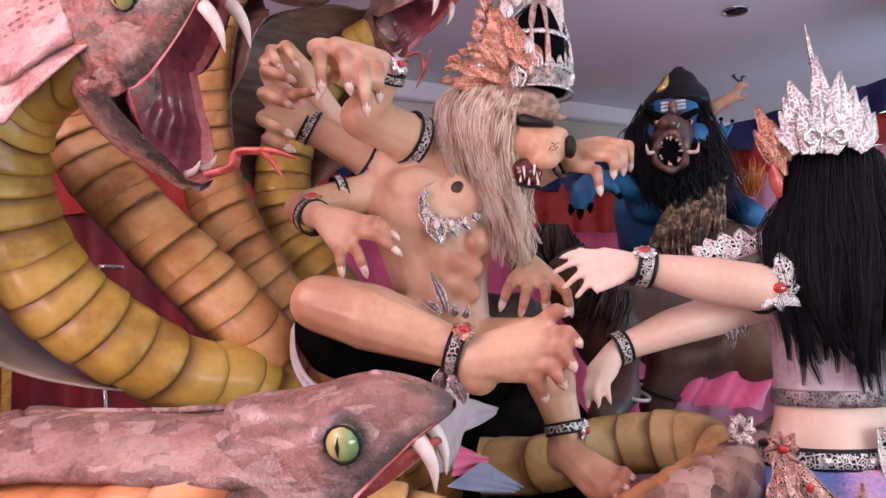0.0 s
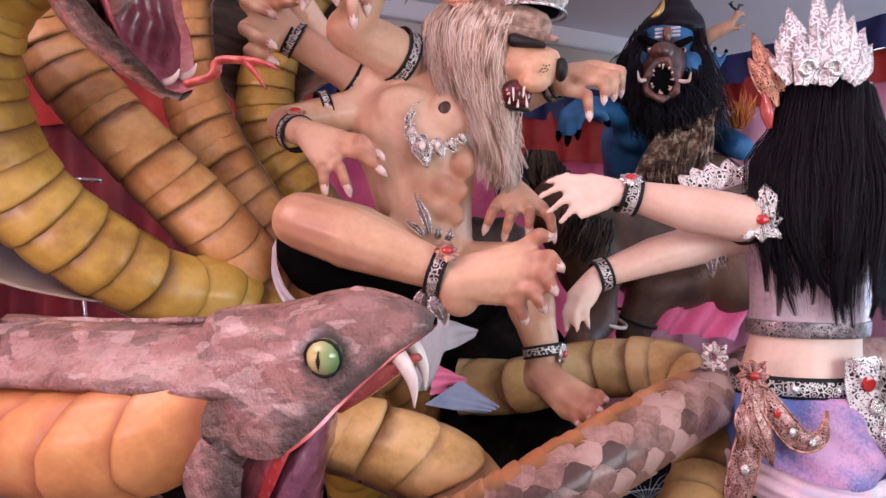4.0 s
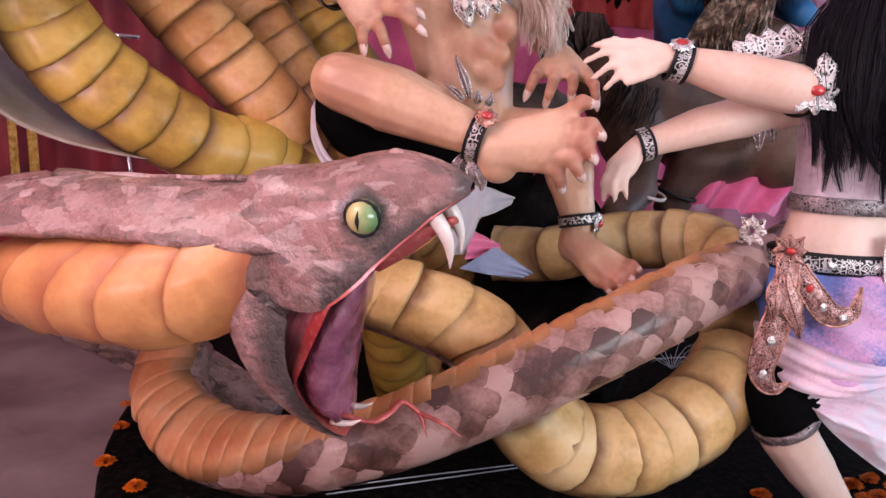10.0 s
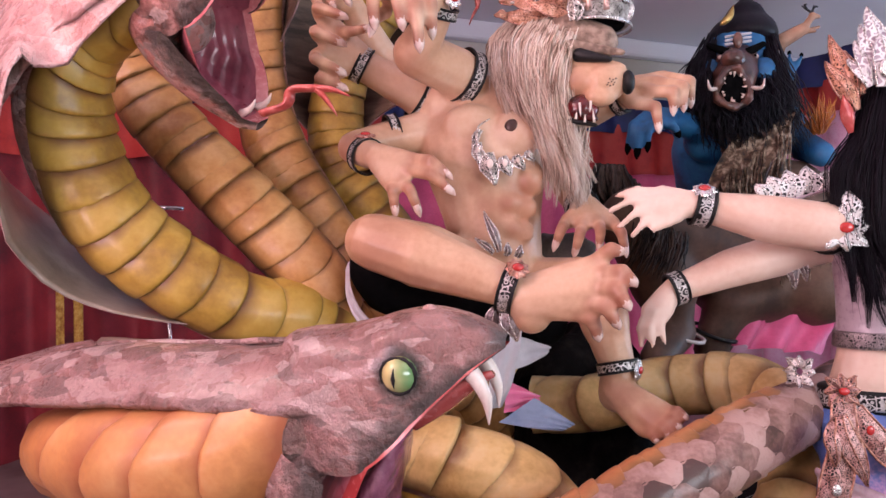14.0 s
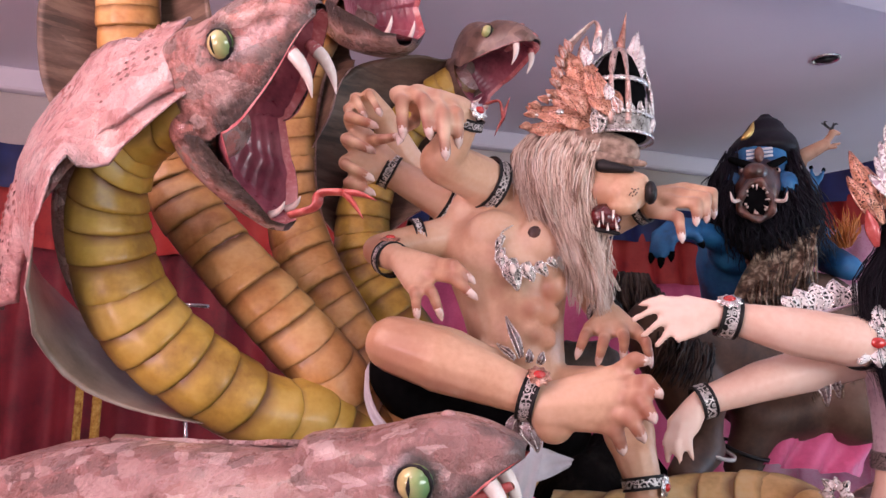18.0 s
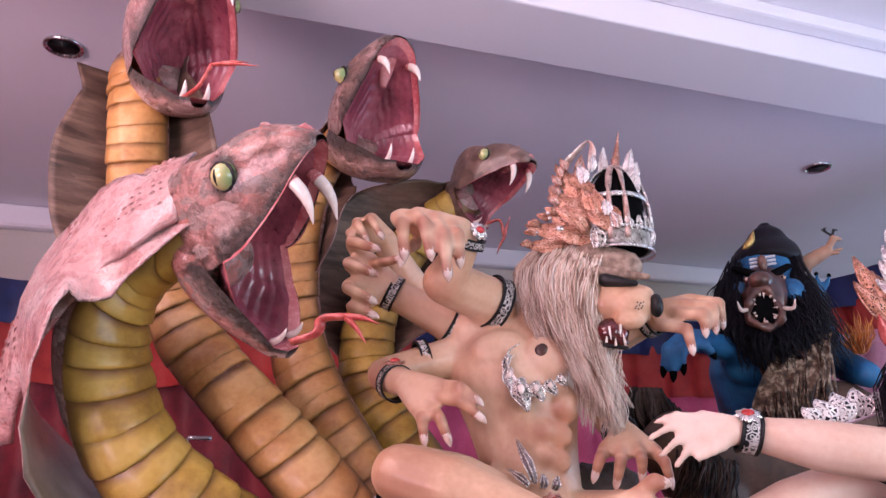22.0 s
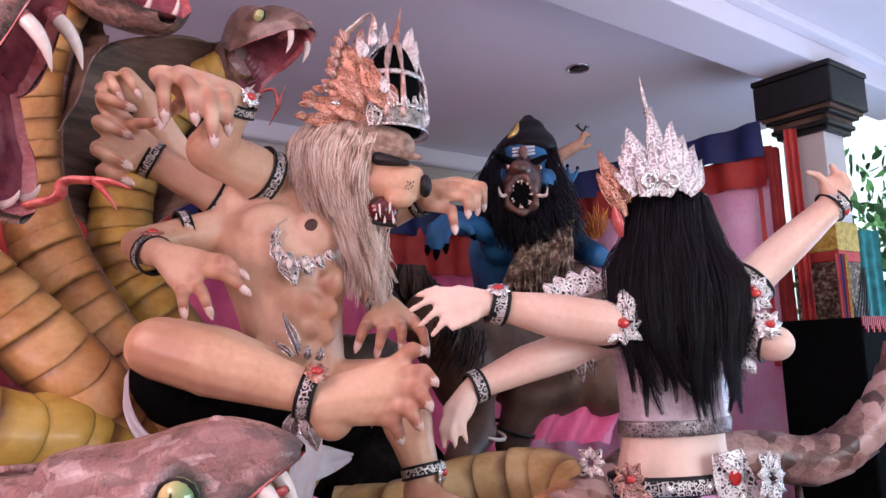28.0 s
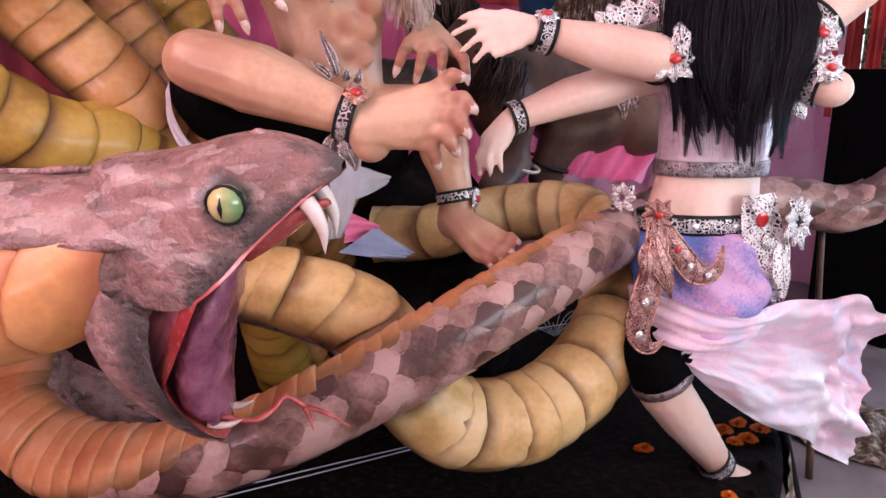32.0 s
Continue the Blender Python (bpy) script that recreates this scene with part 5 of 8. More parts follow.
def lion():
    sk, nails, dark, gum, teeth, fur, nipple = (bmesh.new() for _ in range(7))
    # where the makers sprayed a redder brown: knee, elbows, the furrows of belly and chest
    spots = [(Vector(p), r * 1.7, k * 1.0) for p, r, k in (((-0.308, 1.950, 1.565), 0.06, 0.6), ((-0.351, 1.980, 1.482), 0.05, 0.5), ((-0.136, 1.950, 1.405), 0.05, 0.5), ((-0.224, 1.930, 1.437), 0.05, 0.5), ((0.023, 2.260, 1.676), 0.022, 0.6), ((-0.039, 2.280, 1.678), 0.025, 0.5), ((0.048, 2.260, 1.587), 0.02, 0.6), ((-0.154, 2.280, 1.697), 0.03, 0.5), ((-0.082, 2.270, 1.731), 0.025, 0.45), ((0.086, 2.270, 1.728), 0.03, 0.6), ((-0.157, 2.360, 1.944), 0.04, 0.5), ((-0.175, 2.300, 1.591), 0.05, 0.5), ((-0.448, 2.280, 1.827), 0.05, 0.6), ((-0.248, 2.150, 2.091), 0.05, 0.5), ((-0.337, 2.420, 2.014), 0.05, 0.45), ((0.333, 2.100, 1.132), 0.04, 0.5), ((0.418, 2.060, 1.061), 0.03, 0.6), ((0.099, 1.880, 1.349), 0.03, 0.5), ((0.223, 2.200, 2.041), 0.03, 0.5))]
    C = lambda *a: capsule(sk, *a)
    # trunk: hips, belly, ribs, chest and shoulders
    merge(sk, lofted([((0.003, 2.400, 1.408), 0.15, 0.12), ((-0.005, 2.400, 1.532), 0.15, 0.125), ((-0.022, 2.400, 1.658), 0.165, 0.125), ((-0.038, 2.400, 1.796), 0.2, 0.14), ((-0.038, 2.420, 1.921), 0.22, 0.145), ((-0.008, 2.450, 2.023), 0.2, 0.12), ((0.070, 2.460, 2.113), 0.11, 0.09), ((0.148, 2.450, 2.179), 0.09, 0.09)], 18, 22))
    ball(sk, (0.065, 2.300, 1.905), (0.085, 0.05, 0.075))
    ball(sk, (-0.081, 2.320, 1.924), (0.1, 0.055, 0.08))
    ball(sk, (0.103, 2.310, 1.759), (0.05, 0.04, 0.06))
    for at, r in (((0.032, 2.290, 1.687), 0.038), ((0.089, 2.300, 1.667), 0.035), ((0.031, 2.290, 1.609), 0.036), ((0.082, 2.300, 1.592), 0.033), ((-0.047, 2.290, 1.687), 0.03)):
        ball(sk, Vector(at) + Vector((0, -0.002, 0)), (r * 1.1, r * 0.5, r))
    ball(sk, (-0.172, 2.450, 2.006), 0.1)
    ball(sk, (0.214, 2.500, 2.030), 0.1)
    # raised arm nearest, its elbow forward and hand hanging over
    C((-0.084, 2.420, 2.047), (-0.123, 2.340, 2.107), 0.085, 0.08)
    C((-0.123, 2.340, 2.107), (-0.246, 2.210, 2.138), 0.08, 0.072)
    C((-0.246, 2.210, 2.138), (-0.179, 2.130, 2.227), 0.07, 0.05)
    b1 = [(-0.368, 2.040, 2.299), (-0.313, 2.020, 2.293), (-0.253, 2.020, 2.276), (-0.207, 2.030, 2.246)]
    palm(sk, (-0.187, 2.100, 2.259), b1, 0.052, 0.034)
    fingers(sk, nails, zip(b1, [(-0.334, 1.970, 2.169), (-0.258, 1.960, 2.163), (-0.211, 1.970, 2.105), (-0.178, 2.000, 2.149)]), 0.0215, (0.012, -0.035, 0.018), 0.028, knuckles=spots)
    fingers(sk, nails, [((-0.317, 2.080, 2.225), (-0.346, 2.020, 2.165))], 0.0185, (-0.006, -0.02, 0.0), 0.03, knuckles=spots)
    # second raised arm
    C((-0.186, 2.500, 1.995), (-0.263, 2.450, 2.062), 0.08, 0.07)
    C((-0.263, 2.450, 2.062), (-0.437, 2.380, 2.150), 0.07, 0.052)
    b2 = [(-0.574, 2.320, 2.318), (-0.578, 2.300, 2.244), (-0.580, 2.300, 2.165), (-0.557, 2.310, 2.093)]
    palm(sk, (-0.461, 2.360, 2.182), b2, 0.05, 0.03)
    fingers(sk, nails, zip(b2, [(-0.483, 2.230, 2.271), (-0.487, 2.220, 2.186), (-0.490, 2.230, 2.099), (-0.488, 2.240, 2.052)]), 0.021, (-0.03, -0.03, 0.008), 0.03, knuckles=spots)
    fingers(sk, nails, [((-0.489, 2.300, 2.241), (-0.402, 2.240, 2.231))], 0.018, (0, -0.02, -0.01), 0.028, knuckles=spots)
    # third arm behind them
    C((-0.194, 2.620, 2.060), (-0.402, 2.580, 2.217), 0.075, 0.065)
    C((-0.402, 2.580, 2.217), (-0.483, 2.500, 2.359), 0.065, 0.05)
    b3 = [(-0.589, 2.440, 2.440), (-0.537, 2.430, 2.452), (-0.609, 2.440, 2.402)]
    palm(sk, (-0.488, 2.480, 2.381), b3, 0.042, 0.027)
    fingers(sk, nails, zip(b3, [(-0.536, 2.360, 2.351), (-0.484, 2.360, 2.361), (-0.570, 2.370, 2.320)]), 0.018, (-0.01, -0.02, 0.02), knuckles=spots)
    # lowered arm, hand before the ribs
    C((-0.201, 2.450, 1.947), (-0.455, 2.300, 1.868), 0.075, 0.055)
    C((-0.455, 2.300, 1.868), (-0.390, 2.200, 1.833), 0.052, 0.046)
    b4 = [(-0.245, 2.120, 1.804), (-0.256, 2.110, 1.770), (-0.281, 2.110, 1.740), (-0.316, 2.120, 1.731)]
    palm(sk, (-0.364, 2.170, 1.823), b4, 0.042, 0.025)
    fingers(sk, nails, zip(b4, [(-0.152, 2.080, 1.761), (-0.145, 2.070, 1.714), (-0.234, 2.080, 1.663), (-0.299, 2.090, 1.664)]), 0.0185, (0.005, -0.025, 0.012), 0.03, knuckles=spots)
    # arm reaching to the other side
    C((0.214, 2.500, 2.011), (0.313, 2.460, 2.002), 0.075, 0.06)
    C((0.313, 2.460, 2.002), (0.409, 2.380, 2.032), 0.06, 0.045)
    b5 = [(0.535, 2.340, 2.077), (0.507, 2.300, 2.050), (0.474, 2.280, 2.019), (0.415, 2.300, 1.991)]
    palm(sk, (0.424, 2.360, 2.046), b5, 0.042, 0.026)
    fingers(sk, nails, zip(b5, [(0.600, 2.300, 1.994), (0.568, 2.260, 1.974), (0.535, 2.250, 1.962), (0.487, 2.240, 1.908)]), 0.0185, (0.03, -0.02, 0.02), knuckles=spots)
    # arm behind the foot, hand hanging
    C((0.204, 2.550, 1.860), (0.250, 2.480, 1.719), 0.065, 0.05)
    C((0.250, 2.480, 1.719), (0.285, 2.400, 1.668), 0.05, 0.045)
    b6 = [(0.213, 2.320, 1.620), (0.262, 2.300, 1.605), (0.313, 2.300, 1.616), (0.365, 2.310, 1.611)]
    palm(sk, (0.287, 2.370, 1.666), b6, 0.045, 0.026)
    fingers(sk, nails, zip(b6, [(0.181, 2.280, 1.559), (0.240, 2.270, 1.538), (0.312, 2.270, 1.555), (0.388, 2.270, 1.539)]), 0.0185, (0.0, -0.03, 0.012), 0.03, knuckles=spots)
    # near leg drawn up across the body, its clawed foot
    C((-0.050, 2.380, 1.403), (-0.235, 2.200, 1.507), 0.13, 0.12)
    C((-0.235, 2.200, 1.507), (-0.340, 2.020, 1.562), 0.12, 0.082)
    C((-0.348, 2.000, 1.562), (-0.220, 1.980, 1.521), 0.08, 0.085)
    C((-0.220, 1.980, 1.521), (0.017, 1.940, 1.439), 0.088, 0.056)
    bf = [(0.251, 1.900, 1.504), (0.267, 1.870, 1.470), (0.257, 1.860, 1.434), (0.233, 1.870, 1.396), (0.207, 1.890, 1.368)]
    palm(sk, (0.069, 1.930, 1.409), bf, 0.062, 0.025)
    ball(sk, (0.084, 1.940, 1.367), 0.055)
    fingers(sk, nails, zip(bf, [(0.300, 1.870, 1.530), (0.322, 1.820, 1.458), (0.307, 1.810, 1.403), (0.285, 1.830, 1.356), (0.246, 1.880, 1.320)]), 0.0215, (0.006, -0.012, 0.016), 0.02, knuckles=spots)
    # far leg planted on the platform
    C((0.098, 2.400, 1.402), (0.289, 2.250, 1.427), 0.11, 0.085)
    C((0.289, 2.250, 1.427), (0.319, 2.220, 1.308), 0.08, 0.075)
    C((0.319, 2.220, 1.308), (0.356, 2.200, 1.166), 0.07, 0.05)
    C((0.351, 2.200, 1.140), (0.346, 2.200, 1.102), 0.055, 0.055)
    bt = [(0.473, 2.080, 1.074), (0.453, 2.060, 1.054), (0.430, 2.060, 1.038), (0.406, 2.080, 1.020)]
    palm(sk, (0.348, 2.180, 1.113), bt, 0.05, 0.026)
    fingers(sk, nails, zip(bt, [(0.503, 2.040, 1.072), (0.482, 2.020, 1.048), (0.455, 2.020, 1.026), (0.426, 2.040, 1.008)]), 0.018, (0, 0, 0.01), 0.012, knuckles=spots)
    # head: skull, cheek, broad muzzle, dropped jaw
    ball(sk, (0.225, 2.360, 2.163), (0.13, 0.13, 0.13))
    ball(sk, (0.267, 2.250, 2.046), (0.095, 0.075, 0.062))
    ball(sk, (0.322, 2.215, 2.035), (0.07, 0.062, 0.06))
    C((0.247, 2.250, 2.096), (0.361, 2.210, 2.067), 0.045, 0.03)
    ball(sk, (0.307, 2.190, 1.987), (0.05, 0.035, 0.03))
    C((0.213, 2.290, 1.973), (0.258, 2.250, 1.928), 0.04, 0.026)
    # nose, eye, brow, whisker marks, open mouth
    ball(dark, (0.388, 2.185, 2.028), (0.02, 0.032, 0.036))
    capsule(dark, (0.249, 2.205, 2.118), (0.332, 2.178, 2.097), 0.022, 0.009)
    C2 = lambda *a: capsule(fur, *a)
    C2((0.227, 2.312, 2.201), (0.320, 2.278, 2.176), 0.084, 0.056)
    C2((0.226, 2.220, 2.150), (0.374, 2.200, 2.122), 0.022, 0.009)
    for k in range(9):
        ball(dark, Vector((0.330, 2.152, 2.024)) + Vector((0.009 * (k % 3 - 1) + 0.004 * (k // 3), 0.0, 0.009 * (k // 3 - 1) - 0.003 * (k % 2))), 0.0024, seg=6)
    ball(gum, (0.254, 2.208, 1.957), (0.052, 0.038, 0.044))
    capsule(gum, (0.225, 2.200, 1.943), (0.288, 2.185, 1.923), 0.014, 0.011)
    capsule(dark, (0.218, 2.200, 1.922), (0.291, 2.185, 1.904), 0.008, 0.006)
    for p in (((0.244, 2.175, 1.969), (0.246, 2.170, 1.927)), ((0.276, 2.165, 1.971), (0.272, 2.160, 1.936)), ((0.286, 2.170, 1.910), (0.281, 2.165, 1.947)), ((0.259, 2.175, 1.911), (0.259, 2.170, 1.934)), ((0.233, 2.180, 1.922), (0.235, 2.175, 1.942))):
        tube(teeth, [p[0], Vector(p[0]).lerp(Vector(p[1]), 0.5), p[1]], [0.0044, 0.0034, 0.0006], 7, 5)
    ball(nipple, (0.048, 2.262, 1.918), (0.026, 0.012, 0.024))
    return statue("lion_statue", sk, [(1, nails), (2, dark), (3, gum), (4, teeth), (5, fur), (6, nipple)], [SKIN, NAIL, BLACK, LIPS, FANG, FUR_GREY, SNOUT], "seated peach skinned lion-headed statue with clawed raised arms", 0.008, 3, spots)


lion()


def strands(name, guides, count, width, mat, label, seed, jitter=0.012, thick=0.4, cat="wig", wave=0.0, ragged=0.62, locks=0):
    """Long hair: many flat tapering hairs that follow guide lines from root to end. locks: they gather into that many locks, which part and end in points."""
    rng = random.Random(seed)
    bm = bmesh.new()
    g = [np.array(x, float) for x in guides]
    kept = [(rng.random(), rng.uniform(0, 6.28), 1.06 - ragged * rng.random() ** 1.5, rng.uniform(0.5, 1.6), np.array([rng.gauss(0, 1.3), rng.gauss(0, 1.0), 0]) * jitter) for _ in range(locks)]
    for i in range(count):
        u = rng.random() * (len(g) - 1)
        ph, reach, amp, drift = rng.uniform(0, 6.28), 1.06 - ragged * rng.random(), 1.0, np.zeros(3)
        pull = 0.0
        if locks and rng.random() < 0.93:
            at, ph, far, amp, drift = kept[rng.randrange(locks)]
            home = at * (len(g) - 1)
            u = min(len(g) - 1.001, max(0.0, home + rng.gauss(0, 0.2)))
            reach = far - 0.22 * rng.random() ** 2
            pull = home
        k = min(int(u), len(g) - 2)
        line = g[k] * (1 - (u - k)) + g[k + 1] * (u - k)
        off = np.array([rng.gauss(0, jitter), rng.gauss(0, jitter), rng.gauss(0, jitter * 0.6)])
        s = spline([tuple(p) for p in line], 20)
        if pull:
            k2 = min(int(pull), len(g) - 2)
            mid = spline([tuple(p) for p in g[k2] * (1 - (pull - k2)) + g[k2 + 1] * (pull - k2)], 20)
            q = (np.linspace(0, 1, 21) ** 1.6 * 0.85)[:, None]
            s = s * (1 - q) + mid * q
        s = s[:max(7, int(21 * min(1, reach)))][::2 if reach > 0.75 else 1]
        rows = []
        t = np.gradient(s, axis=0)
        for j, p in enumerate(s):
            h = j / (len(s) - 1)
            w = width * rng.uniform(0.85, 1.15) * (1 - h ** 3 * 0.9)
            d = t[j] / (np.linalg.norm(t[j]) + 1e-9)
            side = np.cross(d, np.array([0.25, -1.0, 0.15]))
            side /= np.linalg.norm(side) + 1e-9
            up = np.cross(side, d)
            loose = (0.35 + 0.9 * h) if not pull else (0.5 + 0.5 * h - 0.8 * h * h)
            q = p + off * loose + drift * h + side * ((0.011 + wave) * amp * math.sin(h * 5 + ph + (3 * u if not pull else 0)) + (0.004 + wave * 0.4) * math.sin(h * 13 + ph * 2)) * h
            rows.append([q - side * w, q - up * w * thick, q + side * w, q + up * w * thick])
        ring_mesh(bm, rows)
    return tagged(part(name, bm, mat), label, cat)


strands("wig", [
    [(0.262, 2.300, 2.261), (0.213, 2.200, 2.132), (0.188, 2.190, 2.015), (0.207, 2.200, 1.894), (0.250, 2.220, 1.792), (0.276, 2.240, 1.671)],
    [(0.212, 2.340, 2.303), (0.140, 2.220, 2.157), (0.136, 2.200, 2.018), (0.173, 2.210, 1.888), (0.225, 2.230, 1.776), (0.242, 2.250, 1.658)],
    [(0.157, 2.360, 2.320), (0.076, 2.260, 2.178), (0.085, 2.240, 2.037), (0.146, 2.240, 1.902), (0.189, 2.260, 1.788), (0.192, 2.280, 1.674)],
    [(0.102, 2.400, 2.318), (0.023, 2.320, 2.195), (0.039, 2.300, 2.064), (0.114, 2.280, 1.936), (0.155, 2.280, 1.836), (0.154, 2.300, 1.730)],
    [(0.060, 2.460, 2.314), (-0.020, 2.400, 2.209), (0.003, 2.360, 2.093), (0.084, 2.340, 1.975), (0.128, 2.300, 1.875), (0.130, 2.300, 1.784)],
], 3600, 0.0016, MANE, "long wavy silver blond mane hanging from the lion statue", 3, 0.012, wave=0.012, ragged=0.5, locks=80)
strands("beard", [
    [(0.211, 2.270, 1.984), (0.206, 2.240, 1.908), (0.211, 2.240, 1.803), (0.226, 2.250, 1.702), (0.229, 2.260, 1.665)],
    [(0.259, 2.250, 1.935), (0.260, 2.230, 1.871), (0.262, 2.240, 1.803), (0.268, 2.250, 1.719), (0.277, 2.260, 1.685)],
], 800, 0.0017, MANE, "straight silver blond beard of the lion statue", 5, cat="beard", locks=16, wave=0.006)


# ornaments
def ring_band(bm, at, axis, r, w, t, seg=30, squash=1.0):
    """A flat hoop of width w and thickness t round an axis."""
    at, axis = Vector(at), Vector(axis).normalized()
    q = axis.to_track_quat("Z", "Y").to_matrix()
    rings = []
    for a in np.linspace(0, 2 * math.pi, seg, endpoint=False):
        d = q @ Vector((math.cos(a), math.sin(a) * squash, 0))
        rings.append([at + d * (r + dr) + axis * dz for dr, dz in ((0, -w / 2), (t, -w / 2), (t, w / 2), (0, w / 2))])
    ring_mesh(bm, rings + rings[:1], cap=False)


def bracelet(at, towards, r, w, label, gem=None, squash=1.0, metal=None, category="bracelet"):
    """A black cuff with a pierced metal band between two plain edges, some with a red stone."""
    at, towards = Vector(at), Vector(towards)
    axis = towards - at
    b = thing("bracelet", at, label, category, "ornaments of the statues")
    bm = bmesh.new()
    ring_band(bm, at, axis, r, w, 0.004, squash=squash)
    part("cuff", bm, BLACK, b, smooth=False)
    bm = bmesh.new()
    ring_band(bm, at, axis, r + 0.004, w * 0.6, 0.0016, squash=squash)
    part("metal_band", bm, metal or LACE_BAND, b, smooth=False)
    for s in (-1, 1):
        bm = bmesh.new()
        ring_band(bm, at + axis.normalized() * s * w * 0.45, axis, r + 0.002, w * 0.12, 0.0045, squash=squash)
        part("edging", bm, BLACK, b)
    if gem is not None:
        gem = Vector(gem)
        d = (gem - at).normalized()
        m = Matrix.Translation(gem) @ d.to_track_quat("Z", "Y").to_matrix().to_4x4()
        bm = bmesh.new()
        n = 18
        rows = []
        for rr, z in ((0.0, 0.004), (0.55, 0.006), (0.85, 0.003), (1.0, -0.002)):
            rows.append([m @ Vector(((0.034 if i % 2 else 0.027) * rr * math.cos(i * 6.283 / n), (0.034 if i % 2 else 0.027) * rr * math.sin(i * 6.283 / n), z)) for i in range(n)])
        ring_mesh(bm, rows, cap=False)
        rosette = part("rosette", bm, metal and ROSE or SILVER, b, smooth=False)
        bm = bmesh.new()
        ball(bm, (0, 0, 0), (0.016, 0.012, 0.008), seg=14)
        bmesh.ops.transform(bm, matrix=m @ Matrix.Translation((0, 0, 0.006)), verts=bm.verts)
        part("gem", bm, GEM, rosette, "oval red glass gem")
    return b


BAND = "black and silver cuff with a pierced pattern"
bracelet((-0.102, 2.360, 2.100), (-0.010, 2.430, 2.067), 0.086, 0.046, BAND + " on a raised arm")
bracelet((-0.168, 2.130, 2.243), (-0.184, 2.150, 2.203), 0.053, 0.032, BAND + " on a raised wrist", gem=(-0.124, 2.080, 2.257))
bracelet((-0.252, 2.460, 2.048), (-0.169, 2.500, 2.002), 0.076, 0.046, BAND + " on an upper arm")
bracelet((-0.445, 2.380, 2.154), (-0.374, 2.400, 2.117), 0.056, 0.038, BAND + " on a wrist")
bracelet((-0.343, 2.380, 1.917), (-0.237, 2.420, 1.942), 0.066, 0.034, BAND + " on an upper arm")
bracelet((-0.404, 2.220, 1.830), (-0.451, 2.280, 1.856), 0.052, 0.036, "rose gold and black cuff with a red gem", gem=(-0.402, 2.200, 1.889), metal=LACE_BAND)
bracelet((0.396, 2.390, 2.025), (0.347, 2.430, 2.011), 0.05, 0.032, BAND + " on a wrist")
bracelet((0.275, 2.420, 1.683), (0.250, 2.480, 1.719), 0.05, 0.03, BAND + " on a hanging wrist")
bracelet((0.029, 1.940, 1.433), (-0.043, 1.955, 1.456), 0.062, 0.044, "rose gold anklet with an oval red gem", gem=(0.046, 1.870, 1.488), metal=LACE_BAND, category="anklet")
bracelet((0.352, 2.200, 1.183), (0.343, 2.210, 1.241), 0.057, 0.036, BAND + " on an ankle", gem=(0.406, 2.170, 1.179), category="anklet")


def leaf_plate(parent, base, tip, width, face, mat, edge, curve=0.012, name="leaf", backing=None):
    """A pointed flame-shaped plate of pierced sheet with a raised edge."""
    base, tip, face = Vector(base), Vector(tip), Vector(face).normalized()
    d = tip - base
    side = d.cross(face).normalized()
    rows, left, right = [], [], []
    for j in range(11):
        h = j / 10
        w = width * (0.35 + 0.9 * h * 2.2) * (1 - h) ** 0.8 if h < 0.45 else width * (1.36 * (1 - h) ** 0.8)
        w = max(0.0006, min(w, width))
        o = base + d * h + face * curve * math.sin(h * 3.14) + side * width * 0.18 * math.sin(h * 5)
        row = []
        for i in range(7):
            u = i / 3 - 1
            row.append(o + side * w * u - face * 0.006 * u * u)
        left.append(row[0]), right.append(row[-1])
        rows.append(row)
    bm = bmesh.new()
    ring_mesh(bm, rows, closed=False, cap=False)
    back = bmesh.new()
    ring_mesh(back, [[p - face * 0.0022 for p in r] for r in rows], closed=False, cap=False)
    merge(bm, back, 1)
    plate = part(name, bm, [mat, backing or (BLACK if mat in (LACE_SILVER, LACE_GREY) else BROWN)], parent, smooth=False)
    bm = bmesh.new()
    for line in (left, right):
        tube(bm, line, [0.0026] * len(line), 5, 14)
    tube(bm, [r[3] + face * 0.001 for r in rows], [0.0018] * len(rows), 5, 10)
    part("rim", bm, edge, plate)
    return plate


